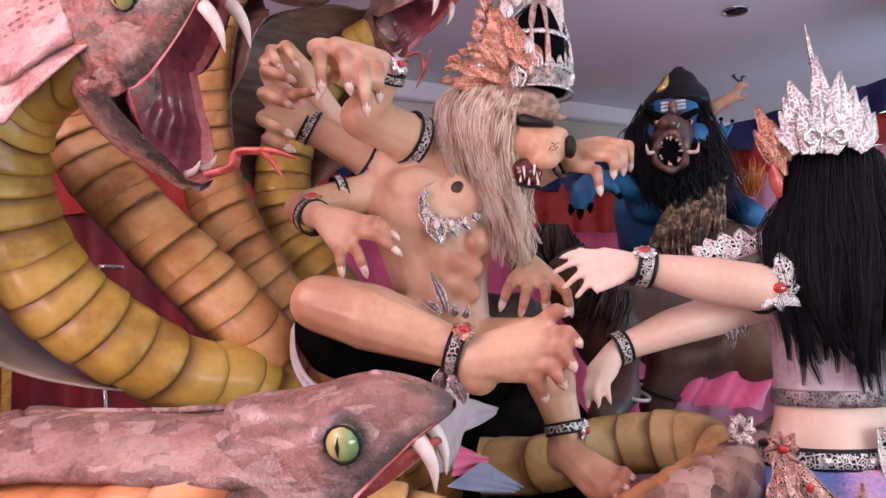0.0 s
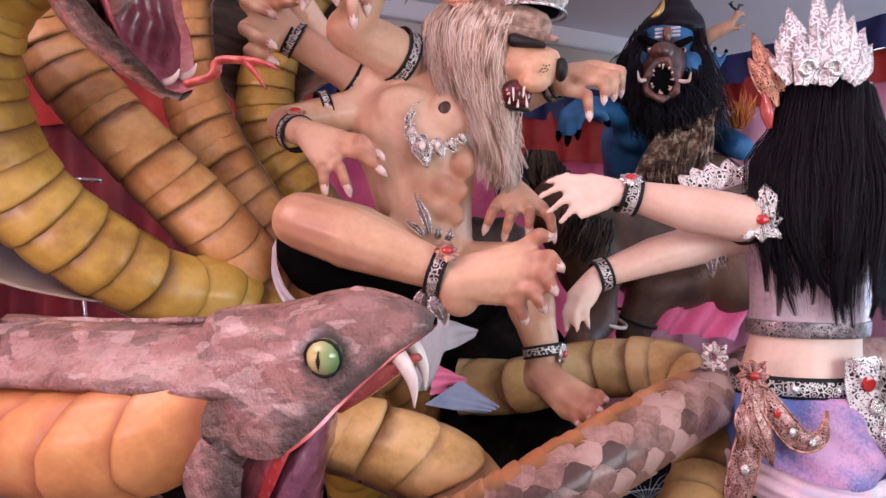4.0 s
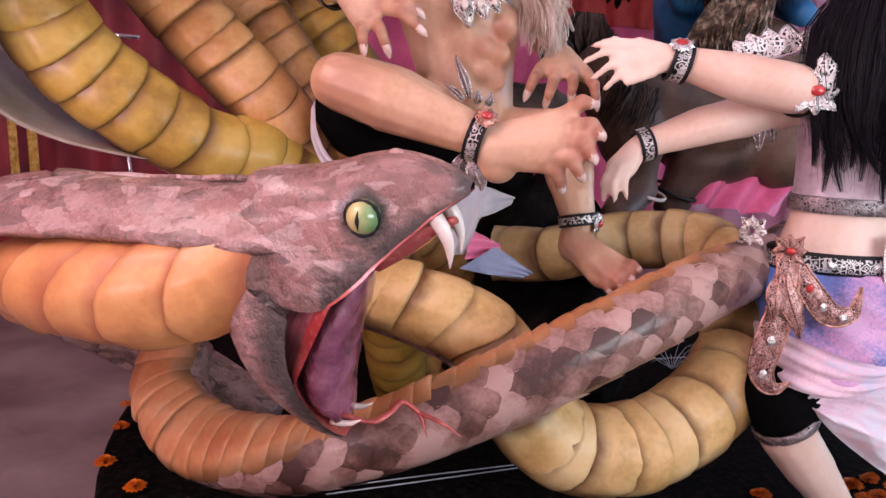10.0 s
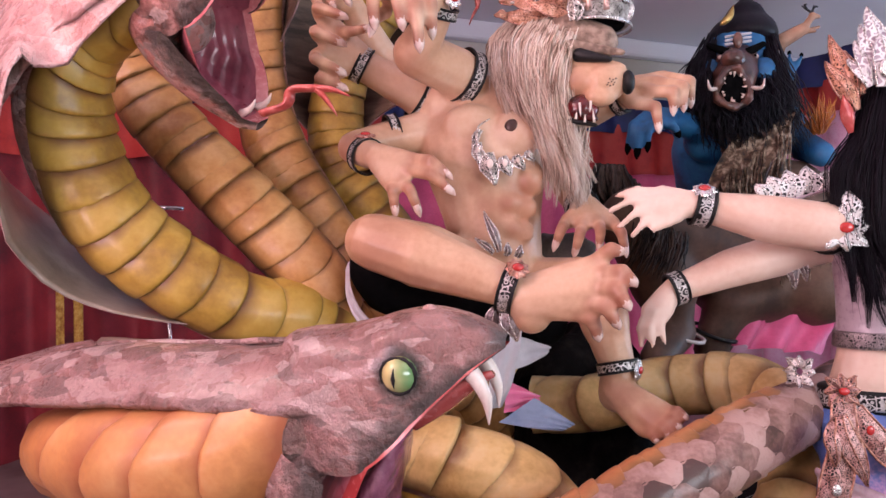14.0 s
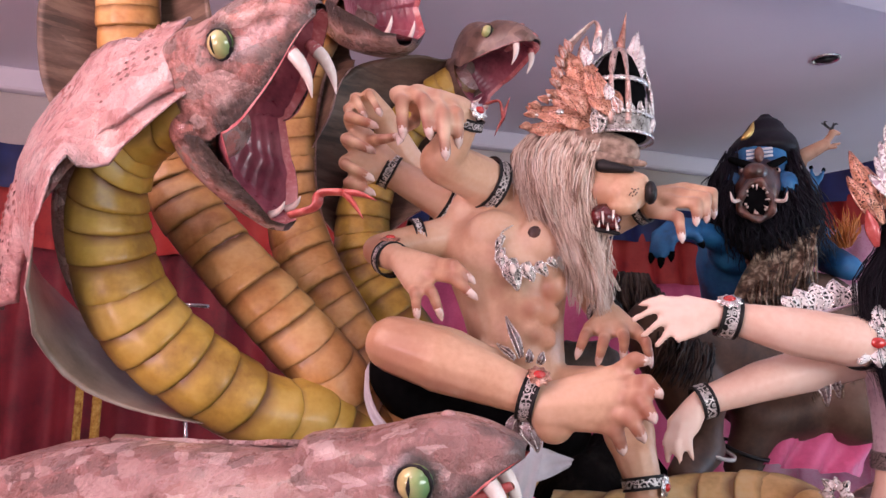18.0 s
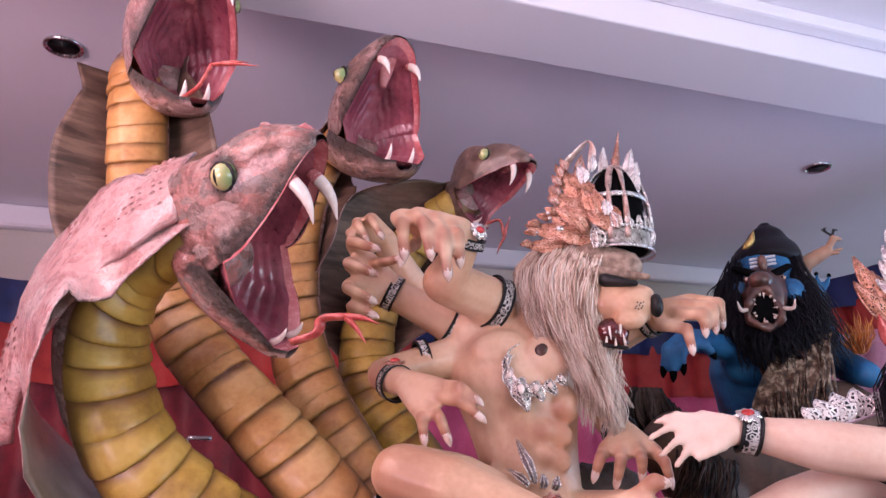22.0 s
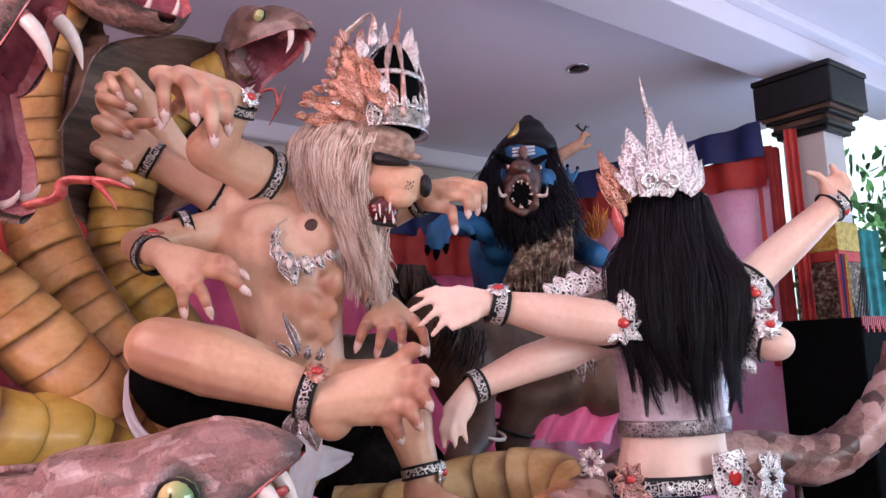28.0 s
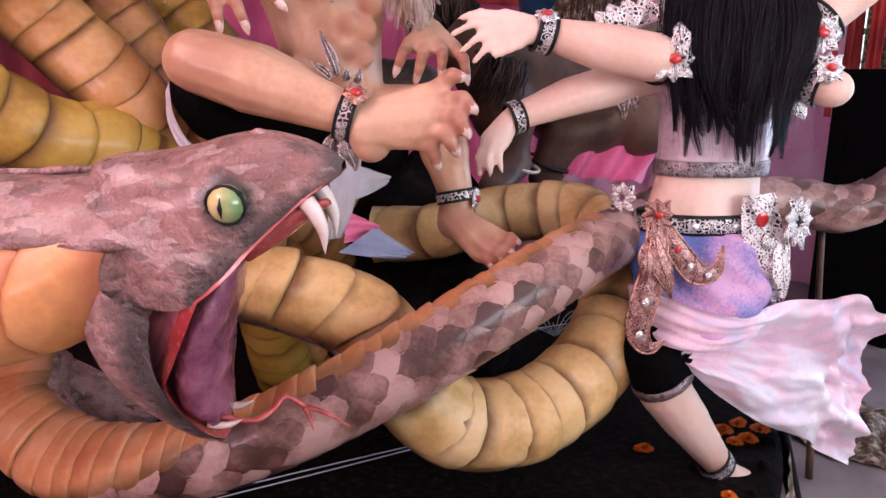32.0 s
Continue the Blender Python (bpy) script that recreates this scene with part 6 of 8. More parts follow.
def lion_crown():
    at = Vector((0.311, 2.330, 2.287))
    c = thing("crown", at, "tall silver and rose gold filigree crown on the lion statue", "crown")
    bm = lofted([((0.306, 2.330, 2.239), 0.1, 0.1), ((0.309, 2.330, 2.336), 0.1, 0.1), ((0.314, 2.330, 2.433), 0.086, 0.086), ((0.319, 2.330, 2.503), 0.056, 0.056), ((0.322, 2.330, 2.54), 0.016, 0.016)], 18, 24)
    part("cap", bm, CLOTH_BLACK, c, "black velvet cap inside the crown")
    bm = bmesh.new()
    ring_band(bm, Vector((0.310, 2.330, 2.268)), (0.05, 0, 1), 0.106, 0.05, 0.003)
    part("base_band", bm, LACE_GREY, c, smooth=False)
    for z, r in ((303, 0.112), (268, 0.112), (206, 0.1)):
        bm = bmesh.new()
        ring_band(bm, Vector((0.310, 2.330, 2.268)) + Vector((0.003, 0, (285 - z) * 0.00182)), (0.05, 0, 1), r, 0.015 if z < 210 else 0.009, 0.005)
        part("hoop", bm, SILVER, c)
    bm = bmesh.new()
    tube(bm, [(0.327, 2.330, 2.532), (0.335, 2.330, 2.582), (0.342, 2.330, 2.623), (0.351, 2.330, 2.677)], [0.018, 0.012, 0.007, 0.001], 10, 14)
    for k, r in ((142, 0.02), (130, 0.015), (118, 0.011)):
        ball(bm, Vector((0.310, 2.330, 2.268)) + Vector((0.012 + 0.00012 * (150 - k), 0, (285 - k) * 0.00182)), (r, r, 0.004), seg=12)
    part("spire", bm, ROSE, c)
    o = Vector((0.310, 2.330, 2.258))
    for k, turn in enumerate((-172, -106, -78, -14)):
        a = radians(turn)
        d = Vector((math.cos(a), math.sin(a), 0))
        bm = bmesh.new()
        tube(bm, [o + d * 0.11 + Vector((0, 0, 0.0)), o + d * 0.109 + Vector((0.002, 0, 0.1)), o + d * 0.095 + Vector((0.004, 0, 0.185)), o + d * 0.062 + Vector((0.008, 0, 0.252)), o + d * 0.012 + Vector((0.012, 0, 0.288))], [0.011] * 5, 8, 18, 0.5)
        part("rib", bm, LACE_PALE if 0 < k < 3 else SILVER, c)
    for k in range(12):
        a = radians(-175 + k * 20)
        d = Vector((math.cos(a), math.sin(a), 0))
        leaf_plate(c, o + d * 0.113 + Vector((0, 0, 0.03)), o + d * 0.118 + Vector((0, 0, 0.075)), 0.017, d, LACE_GREY, SILVER, 0.002)
    # flame plates: rose gold towards the back, silver at the front edge
    S = lambda base, tip, w, m, e: leaf_plate(c, base, tip, w, (-0.25, -1, 0.1), m, e, 0.004 + 0.12 * w, backing={LACE_ROSE: ROSE_DARK, LACE_PALE: ROSE_DARK, LACE_SILVER: SATIN}.get(m))
    # a broad rose gold wing at the back, of overlapping plates with a scalloped edge
    S((0.269, 2.300, 2.288), (0.139, 2.300, 2.562), 0.062, LACE_ROSE, ROSE)
    S((0.256, 2.300, 2.276), (0.108, 2.300, 2.478), 0.058, LACE_ROSE, ROSE)
    S((0.249, 2.300, 2.264), (0.094, 2.300, 2.404), 0.055, LACE_ROSE, ROSE)
    S((0.242, 2.300, 2.251), (0.020, 2.300, 2.355), 0.050, LACE_ROSE, ROSE)
    S((0.235, 2.300, 2.239), (0.004, 2.300, 2.287), 0.045, LACE_ROSE, ROSE)
    S((0.282, 2.300, 2.294), (0.197, 2.300, 2.534), 0.055, LACE_ROSE, ROSE)
    S((0.277, 2.262, 2.275), (0.213, 2.262, 2.455), 0.050, LACE_ROSE, ROSE)
    S((0.264, 2.262, 2.263), (0.154, 2.262, 2.399), 0.050, LACE_ROSE, ROSE)
    S((0.245, 2.262, 2.252), (0.089, 2.262, 2.324), 0.045, LACE_ROSE, ROSE)
    S((0.033, 2.285, 2.274), (-0.005, 2.285, 2.277), 0.015, LACE_ROSE, ROSE)
    S((0.049, 2.285, 2.310), (0.010, 2.285, 2.320), 0.015, LACE_ROSE, ROSE)
    S((0.062, 2.285, 2.338), (0.025, 2.285, 2.354), 0.015, LACE_ROSE, ROSE)
    S((0.092, 2.285, 2.355), (0.057, 2.285, 2.377), 0.015, LACE_ROSE, ROSE)
    S((0.116, 2.285, 2.372), (0.084, 2.285, 2.400), 0.015, LACE_ROSE, ROSE)
    S((0.124, 2.285, 2.404), (0.097, 2.285, 2.438), 0.015, LACE_PALE, ROSE)
    S((0.130, 2.285, 2.437), (0.107, 2.285, 2.476), 0.015, LACE_PALE, ROSE)
    S((0.136, 2.285, 2.472), (0.116, 2.285, 2.514), 0.015, LACE_PALE, ROSE)
    S((0.145, 2.285, 2.504), (0.129, 2.285, 2.548), 0.015, LACE_PALE, ROSE)
    S((0.160, 2.285, 2.525), (0.147, 2.285, 2.571), 0.015, LACE_PALE, ROSE)
    # tall pale arch over the wing, with a leaf inside
    bm = bmesh.new()
    tube(bm, [(0.121, 2.310, 2.433), (0.135, 2.310, 2.494), (0.164, 2.310, 2.558), (0.202, 2.310, 2.601), (0.243, 2.310, 2.639), (0.256, 2.310, 2.604), (0.246, 2.310, 2.538)], [0.012, 0.018, 0.02, 0.017, 0.007, 0.013, 0.013], 8, 26, 0.35)
    part("arch", bm, LACE_PALE, c, smooth=False)
    S((0.195, 2.315, 2.499), (0.221, 2.315, 2.591), 0.022, LACE_PALE, ROSE)
    S((0.209, 2.235, 2.457), (0.203, 2.235, 2.523), 0.024, LACE_SILVER, SILVER)
    S((0.237, 2.250, 2.502), (0.252, 2.250, 2.558), 0.017, LACE_SILVER, SILVER)
    # curls and clear stones over the front of the wing
    S((0.291, 2.222, 2.286), (0.214, 2.222, 2.347), 0.030, LACE_ROSE, ROSE)
    S((0.303, 2.222, 2.294), (0.265, 2.222, 2.392), 0.030, LACE_ROSE, ROSE)
    S((0.261, 2.222, 2.338), (0.244, 2.222, 2.430), 0.020, LACE_ROSE, ROSE)
    S((0.237, 2.222, 2.340), (0.226, 2.222, 2.424), 0.018, LACE_ROSE, ROSE)
    S((0.204, 2.222, 2.291), (0.144, 2.222, 2.365), 0.026, LACE_ROSE, ROSE)
    S((0.176, 2.222, 2.305), (0.115, 2.222, 2.379), 0.024, LACE_ROSE, ROSE)
    S((0.271, 2.212, 2.334), (0.273, 2.212, 2.388), 0.020, LACE_SILVER, SILVER)
    S((0.302, 2.212, 2.288), (0.290, 2.212, 2.348), 0.020, LACE_PALE, SILVER)
    for p, r in (((0.125, 2.255, 2.310), 0.014), ((0.091, 2.255, 2.366), 0.008), ((0.096, 2.255, 2.349), 0.007), ((0.052, 2.255, 2.301), 0.007), ((0.151, 2.255, 2.357), 0.006)):
        bm = bmesh.new()
        ball(bm, p, (r, 0.005, r * 0.7), seg=12)
        part("stone", bm, SILVER, c)
    # silver flames down the front edge, and the leaf over the brow
    S((0.280, 2.350, 2.508), (0.300, 2.340, 2.628), 0.02, LACE_SILVER, SILVER)
    S((0.346, 2.300, 2.469), (0.387, 2.300, 2.595), 0.026, LACE_SILVER, SILVER)
    S((0.361, 2.290, 2.477), (0.398, 2.290, 2.542), 0.026, LACE_SILVER, SILVER)
    S((0.361, 2.290, 2.450), (0.399, 2.290, 2.508), 0.026, LACE_SILVER, SILVER)
    S((0.363, 2.290, 2.430), (0.397, 2.290, 2.481), 0.022, LACE_SILVER, SILVER)
    S((0.361, 2.290, 2.384), (0.394, 2.290, 2.428), 0.020, LACE_SILVER, SILVER)
    S((0.367, 2.290, 2.383), (0.355, 2.290, 2.511), 0.030, LACE_SILVER, SILVER)
    S((0.407, 2.290, 2.245), (0.344, 2.290, 2.398), 0.035, LACE_SILVER, SILVER)
    S((0.387, 2.290, 2.278), (0.370, 2.290, 2.410), 0.030, LACE_SILVER, SILVER)
    S((0.408, 2.290, 2.252), (0.418, 2.290, 2.315), 0.016, LACE_SILVER, SILVER)
    S((0.233, 2.210, 2.226), (0.236, 2.210, 2.301), 0.030, LACE_GREY, SILVER)
    return c


lion_crown()


def necklace():
    n = thing("necklace", (0.007, 2.260, 1.824), "crescent silver filigree breast ornament with clear stones", "necklace")
    f = (-0.1, -1, 0.05)
    pts = [(-0.022, 2.250, 1.942), (-0.058, 2.250, 1.916), (-0.062, 2.240, 1.870), (-0.036, 2.235, 1.824), (0.007, 2.235, 1.802), (0.051, 2.235, 1.807), (0.099, 2.240, 1.832)]
    bm = bmesh.new()
    tube(bm, pts, [0.003, 0.007, 0.012, 0.015, 0.014, 0.011, 0.006], 8, 30, 0.4)
    part("collar", bm, SILVER, n)
    for a, b, w in (((-0.051, 2.240, 1.908), (-0.080, 2.245, 1.856), 0.014), ((-0.058, 2.235, 1.869), (-0.059, 2.235, 1.795), 0.022), ((-0.027, 2.225, 1.835), (-0.015, 2.225, 1.733), 0.036), ((0.016, 2.225, 1.822), (0.034, 2.225, 1.761), 0.028), ((0.056, 2.225, 1.825), (0.077, 2.230, 1.778), 0.022), ((0.088, 2.230, 1.838), (0.109, 2.235, 1.806), 0.014)):
        p = leaf_plate(n, a, b, w, f, LACE_GREY, SILVER, 0.004)
        bm = bmesh.new()
        ball(bm, Vector(a).lerp(Vector(b), 0.35) + Vector((0, -0.01, 0)), (w * 0.3, 0.004, w * 0.42), seg=10)
        part("stone", bm, FANG, p)
    return n


necklace()
waist = thing("waist_ornament", (-0.013, 2.240, 1.532), "grey filigree waist ornament with a tall curved blade", "ornament")
leaf_plate(waist, (0.003, 2.220, 1.531), (-0.041, 2.250, 1.658), 0.017, (0, -1, 0), LACE_DULL, SILVER, 0.02)
leaf_plate(waist, (0.023, 2.215, 1.518), (0.031, 2.220, 1.556), 0.014, (0, -1, 0), LACE_DULL, SILVER)
leaf_plate(waist, (0.054, 2.215, 1.514), (0.072, 2.220, 1.548), 0.014, (0, -1, 0), LACE_DULL, SILVER)
leaf_plate(waist, (-0.015, 2.220, 1.526), (-0.070, 2.250, 1.575), 0.012, (0, -1, 0), LACE_DULL, SILVER)
leaf_plate(waist, (0.024, 1.930, 1.382), (0.039, 1.940, 1.291), 0.03, (0, -1, 0), LACE_DULL, SILVER)
leaf_plate(waist, (-0.006, 1.950, 1.381), (-0.029, 1.980, 1.309), 0.025, (0, -1, 0), LACE_DULL, SILVER)

# shorts and cloth of the lion
bm = bmesh.new()
capsule(bm, (-0.032, 2.400, 1.383), (-0.314, 2.140, 1.441), 0.15, 0.1)
capsule(bm, (-0.314, 2.140, 1.441), (-0.346, 2.080, 1.485), 0.1, 0.09)
capsule(bm, (-0.032, 2.400, 1.383), (0.128, 2.280, 1.320), 0.14, 0.09)
tagged(part("shorts", fused(bm, 0.012, 4), CLOTH_BLACK), "black velvet shorts of the lion statue", "shorts")


def cloth(name, edges, mat, label, n=14, folds=4, depth=0.012, category="cloth", thick=0.004):
    """A draped sheet between two edge lines, with folds running along it."""
    a, b = (spline([tuple(p) for p in e], n) for e in edges)
    rows = []
    k = 6 * folds
    for j in range(k + 1):
        v = j / k
        row = []
        for i in range(n + 1):
            p = a[i] * (1 - v) + b[i] * v
            w = math.sin(v * folds * 6.283 + i * 0.35) + 0.4 * math.sin(v * folds * 11 + i)
            row.append(p + np.array((0.25, -0.9, 0.3)) * depth * w * (0.3 + 0.7 * i / n))
        rows.append(row)
    bm = bmesh.new()
    ring_mesh(bm, rows, closed=False, cap=False)
    bk = bmesh.new()
    ring_mesh(bk, [[p + np.array((0, thick, 0)) for p in r] for r in rows], closed=False, cap=False)
    merge(bm, bk)
    return tagged(part(name, bm, mat), label, category)


cloth("loincloth", ([(-0.426, 2.050, 1.510), (-0.414, 2.030, 1.422), (-0.361, 2.020, 1.344), (-0.253, 2.050, 1.317)], [(-0.443, 2.080, 1.485), (-0.436, 2.060, 1.397), (-0.383, 2.050, 1.316), (-0.255, 2.060, 1.283)]), WHITE, "white cloth edge under the black shorts", 14, 2, 0.004)
cloth("loincloth", ([(-0.021, 2.120, 1.341), (-0.025, 2.100, 1.241), (-0.030, 2.100, 1.145), (-0.036, 2.120, 1.073)], [(0.067, 2.140, 1.316), (0.056, 2.120, 1.237), (0.033, 2.120, 1.140), (0.004, 2.140, 1.074)]), WHITE, "white cloth hanging between the lion's legs", 18, 2, 0.008)
cloth("loincloth", ([(0.048, 2.180, 1.279), (0.088, 2.190, 1.267), (0.154, 2.200, 1.245)], [(0.047, 2.160, 1.182), (0.090, 2.180, 1.195), (0.144, 2.200, 1.221)]), WHITE, "white cloth fold under the lion's black shorts", 16, 2, 0.006)
cloth("cloth_strip", ([(0.022, 2.260, 1.131), (0.066, 2.280, 1.106), (0.126, 2.300, 1.079)], [(0.012, 2.240, 1.035), (0.065, 2.260, 1.039), (0.121, 2.280, 1.051)]), PINK, "crumpled magenta cloth strip under the lion", 14, 3, 0.012)
cloth("cloth_sheet", ([(0.105, 2.240, 1.081), (0.164, 2.230, 1.046), (0.227, 2.220, 1.007)], [(-0.005, 2.200, 1.015), (0.086, 2.190, 1.002), (0.187, 2.200, 0.991)]), SHEET, "pale blue white cloth lying over the coil", 16, 3, 0.006)


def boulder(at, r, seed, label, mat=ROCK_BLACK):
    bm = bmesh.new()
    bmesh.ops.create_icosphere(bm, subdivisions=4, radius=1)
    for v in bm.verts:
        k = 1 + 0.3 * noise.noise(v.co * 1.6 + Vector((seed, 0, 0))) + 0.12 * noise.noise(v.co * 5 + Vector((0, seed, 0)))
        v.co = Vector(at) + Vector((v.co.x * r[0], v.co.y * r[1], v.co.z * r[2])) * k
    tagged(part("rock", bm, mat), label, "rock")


boulder((0.28, 2.85, 0.72), (0.4, 0.3, 0.5), 3, "near-black rough rock that the lion statue sits on")
boulder((0.212, 2.550, 1.492), (0.14, 0.12, 0.1), 5, "rough grey rock behind the lion's foot", STONE)

# ---- the woman statue and her dress ----
def woman():
    sk = bmesh.new()
    C = lambda *a: capsule(sk, *a)
    ball(sk, (1.096, 2.060, 1.888), (0.085, 0.1, 0.11))
    C((1.093, 2.060, 1.810), (1.095, 2.060, 1.706), 0.055, 0.06)
    merge(sk, lofted([((1.095, 2.060, 1.706), 0.08, 0.07), ((1.097, 2.060, 1.646), 0.16, 0.085), ((1.096, 2.060, 1.552), 0.172, 0.095), ((1.090, 2.060, 1.402), 0.158, 0.09), ((1.082, 2.060, 1.271), 0.158, 0.09), ((1.076, 2.060, 1.207), 0.165, 0.095), ((1.069, 2.060, 1.127), 0.18, 0.11), ((1.056, 2.060, 1.018), 0.18, 0.11), ((1.044, 2.060, 0.925), 0.14, 0.1)], 20, 22))
    # arm held out over the lion's foot
    C((0.963, 2.080, 1.616), (0.837, 1.950, 1.586), 0.06, 0.062)
    C((0.837, 1.950, 1.586), (0.700, 1.950, 1.609), 0.066, 0.064)
    C((0.700, 1.950, 1.609), (0.535, 1.960, 1.645), 0.064, 0.041)
    b1 = [(0.421, 1.950, 1.685), (0.403, 1.930, 1.661), (0.405, 1.920, 1.638), (0.423, 1.920, 1.621)]
    palm(sk, (0.514, 1.950, 1.650), b1, 0.036, 0.021)
    fingers(sk, sk, zip(b1, [(0.313, 1.950, 1.674), (0.290, 1.930, 1.635), (0.311, 1.920, 1.592), (0.345, 1.920, 1.568)]), 0.0115, (-0.006, -0.006, 0.012), 0)
    fingers(sk, sk, [((0.468, 1.920, 1.614), (0.394, 1.900, 1.583))], 0.012, (0, -0.005, 0.0), 0)
    # lower arm on the same side
    C((0.903, 2.100, 1.543), (0.777, 2.080, 1.514), 0.056, 0.06)
    C((0.777, 2.080, 1.514), (0.639, 2.060, 1.479), 0.06, 0.055)
    C((0.639, 2.060, 1.479), (0.484, 2.040, 1.424), 0.055, 0.037)
    b2 = [(0.398, 2.020, 1.364), (0.418, 2.000, 1.354), (0.446, 2.000, 1.355)]
    palm(sk, (0.462, 2.030, 1.410), b2, 0.034, 0.02)
    fingers(sk, sk, zip(b2, [(0.381, 2.000, 1.271), (0.407, 1.980, 1.275), (0.439, 1.980, 1.285)]), 0.011, (-0.012, -0.004, 0.006), 0)
    # raised arm and bent arm on the other side
    C((1.292, 2.060, 1.649), (1.376, 2.030, 1.715), 0.065, 0.064)
    C((1.376, 2.030, 1.715), (1.492, 2.000, 1.814), 0.062, 0.056)
    C((1.492, 2.000, 1.814), (1.634, 1.980, 1.926), 0.056, 0.042)
    b3 = [(1.607, 1.970, 2.000), (1.648, 1.970, 2.008), (1.679, 1.970, 1.996), (1.688, 1.970, 1.972)]
    palm(sk, (1.634, 1.970, 1.947), b3, 0.036, 0.022)
    fingers(sk, sk, zip(b3, [(1.538, 1.950, 2.025), (1.621, 1.950, 2.049), (1.648, 1.940, 2.019), (1.661, 1.940, 1.994)]), 0.013, (0, -0.008, 0.004), 0)
    C((1.296, 2.060, 1.597), (1.335, 2.000, 1.526), 0.06, 0.058)
    C((1.335, 2.000, 1.526), (1.374, 1.960, 1.511), 0.056, 0.055)
    # standing leg
    C((1.033, 2.050, 0.987), (0.937, 1.985, 0.762), 0.11, 0.088)
    C((0.919, 1.960, 0.772), (0.944, 1.950, 0.633), 0.095, 0.08)
    C((0.944, 1.950, 0.633), (1.036, 1.970, 0.517), 0.08, 0.072)
    C((1.036, 1.970, 0.517), (1.182, 2.000, 0.337), 0.07, 0.045)
    C((1.216, 2.000, 0.294), (1.275, 1.980, 0.268), 0.05, 0.05)
    C((1.275, 1.980, 0.268), (1.390, 1.920, 0.210), 0.05, 0.03)
    return statue("woman_statue", sk, [], [PALE], "pale skinned dancing woman statue seen from behind", 0.009, 4)


woman()
# satin blouse with a dark hem
bm = lofted([((1.098, 2.060, 1.663), 0.15, 0.09), ((1.099, 2.060, 1.603), 0.182, 0.105), ((1.097, 2.060, 1.519), 0.184, 0.108), ((1.092, 2.060, 1.402), 0.172, 0.102), ((1.091, 2.060, 1.328), 0.168, 0.1), ((1.088, 2.060, 1.291), 0.17, 0.102)], 30, 48)
rng = random.Random(4)
for v in bm.verts:
    v.co.y += 0.004 * noise.noise(Vector((v.co.x * 26, 0, v.co.z * 9)))
blouse = thing("blouse", (1.096, 2.060, 1.468), "short lavender satin blouse with a dark patterned hem", "blouse")
part("bodice", bm, SATIN, blouse)
bm = lofted([((1.089, 2.060, 1.307), 0.172, 0.105), ((1.088, 2.060, 1.300), 0.175, 0.107), ((1.086, 2.060, 1.268), 0.175, 0.107), ((1.085, 2.060, 1.262), 0.172, 0.105)], 8, 48)
part("hem", bm, LACE_DULL, blouse, "dark hem with a fine metallic pattern")
bm = lofted([((1.089, 2.060, 1.304), 0.1712, 0.1038), ((1.085, 2.060, 1.265), 0.1712, 0.1038)], 4, 48)
part("hem_backing", bm, BLACK, blouse)

# black shorts with a silver edge on the thigh
bm = bmesh.new()
capsule(bm, (1.018, 2.030, 0.939), (0.916, 1.960, 0.746), 0.12, 0.106, 18)
capsule(bm, (0.916, 1.960, 0.746), (0.928, 1.955, 0.703), 0.106, 0.098, 18)
shorts = thing("shorts", (0.924, 1.960, 0.719), "tight black shorts with a silver trimmed hem", "shorts")
part("fabric", fused(bm, 0.012, 3), CLOTH_BLACK, shorts)
bm = bmesh.new()
ring_band(bm, (0.932, 1.950, 0.673), Vector((1.015, 1.970, 0.546)) - Vector((0.912, 1.955, 0.722)), 0.088, 0.028, 0.005)
part("trim", bm, LACE_DULL, shorts, "grey silver patterned trim")

# belt
belt = thing("belt", (1.069, 2.060, 1.127), "black belt with silver medallions and pierced pattern", "belt")
m = Matrix.Translation((1.069, 2.060, 1.127))
for r, dz, mat, nm in ((0.0, 0.028, BLACK, "strap"), (0.004, 0.02, LACE_BAND, "metal_band")):
    bm = lofted([((Vector((1.069, 2.060, 1.127)) + Vector((0, 0, -dz))), 0.2 + r, 0.122 + r), ((Vector((1.069, 2.060, 1.127))), 0.2 + r, 0.122 + r), ((Vector((1.069, 2.060, 1.127)) + Vector((0, 0, dz))), 0.198 + r, 0.12 + r)], 4, 56)
    part(nm, bm, mat, belt)
for k in range(4):
    a = radians(215 + k * 34)
    o = Vector((1.069, 2.060, 1.127)) + Vector((0.206 * math.cos(a), 0.128 * math.sin(a), 0))
    bm = bmesh.new()
    ball(bm, o, (0.014, 0.004, 0.011), seg=12)
    part("medallion", bm, SILVER, belt)


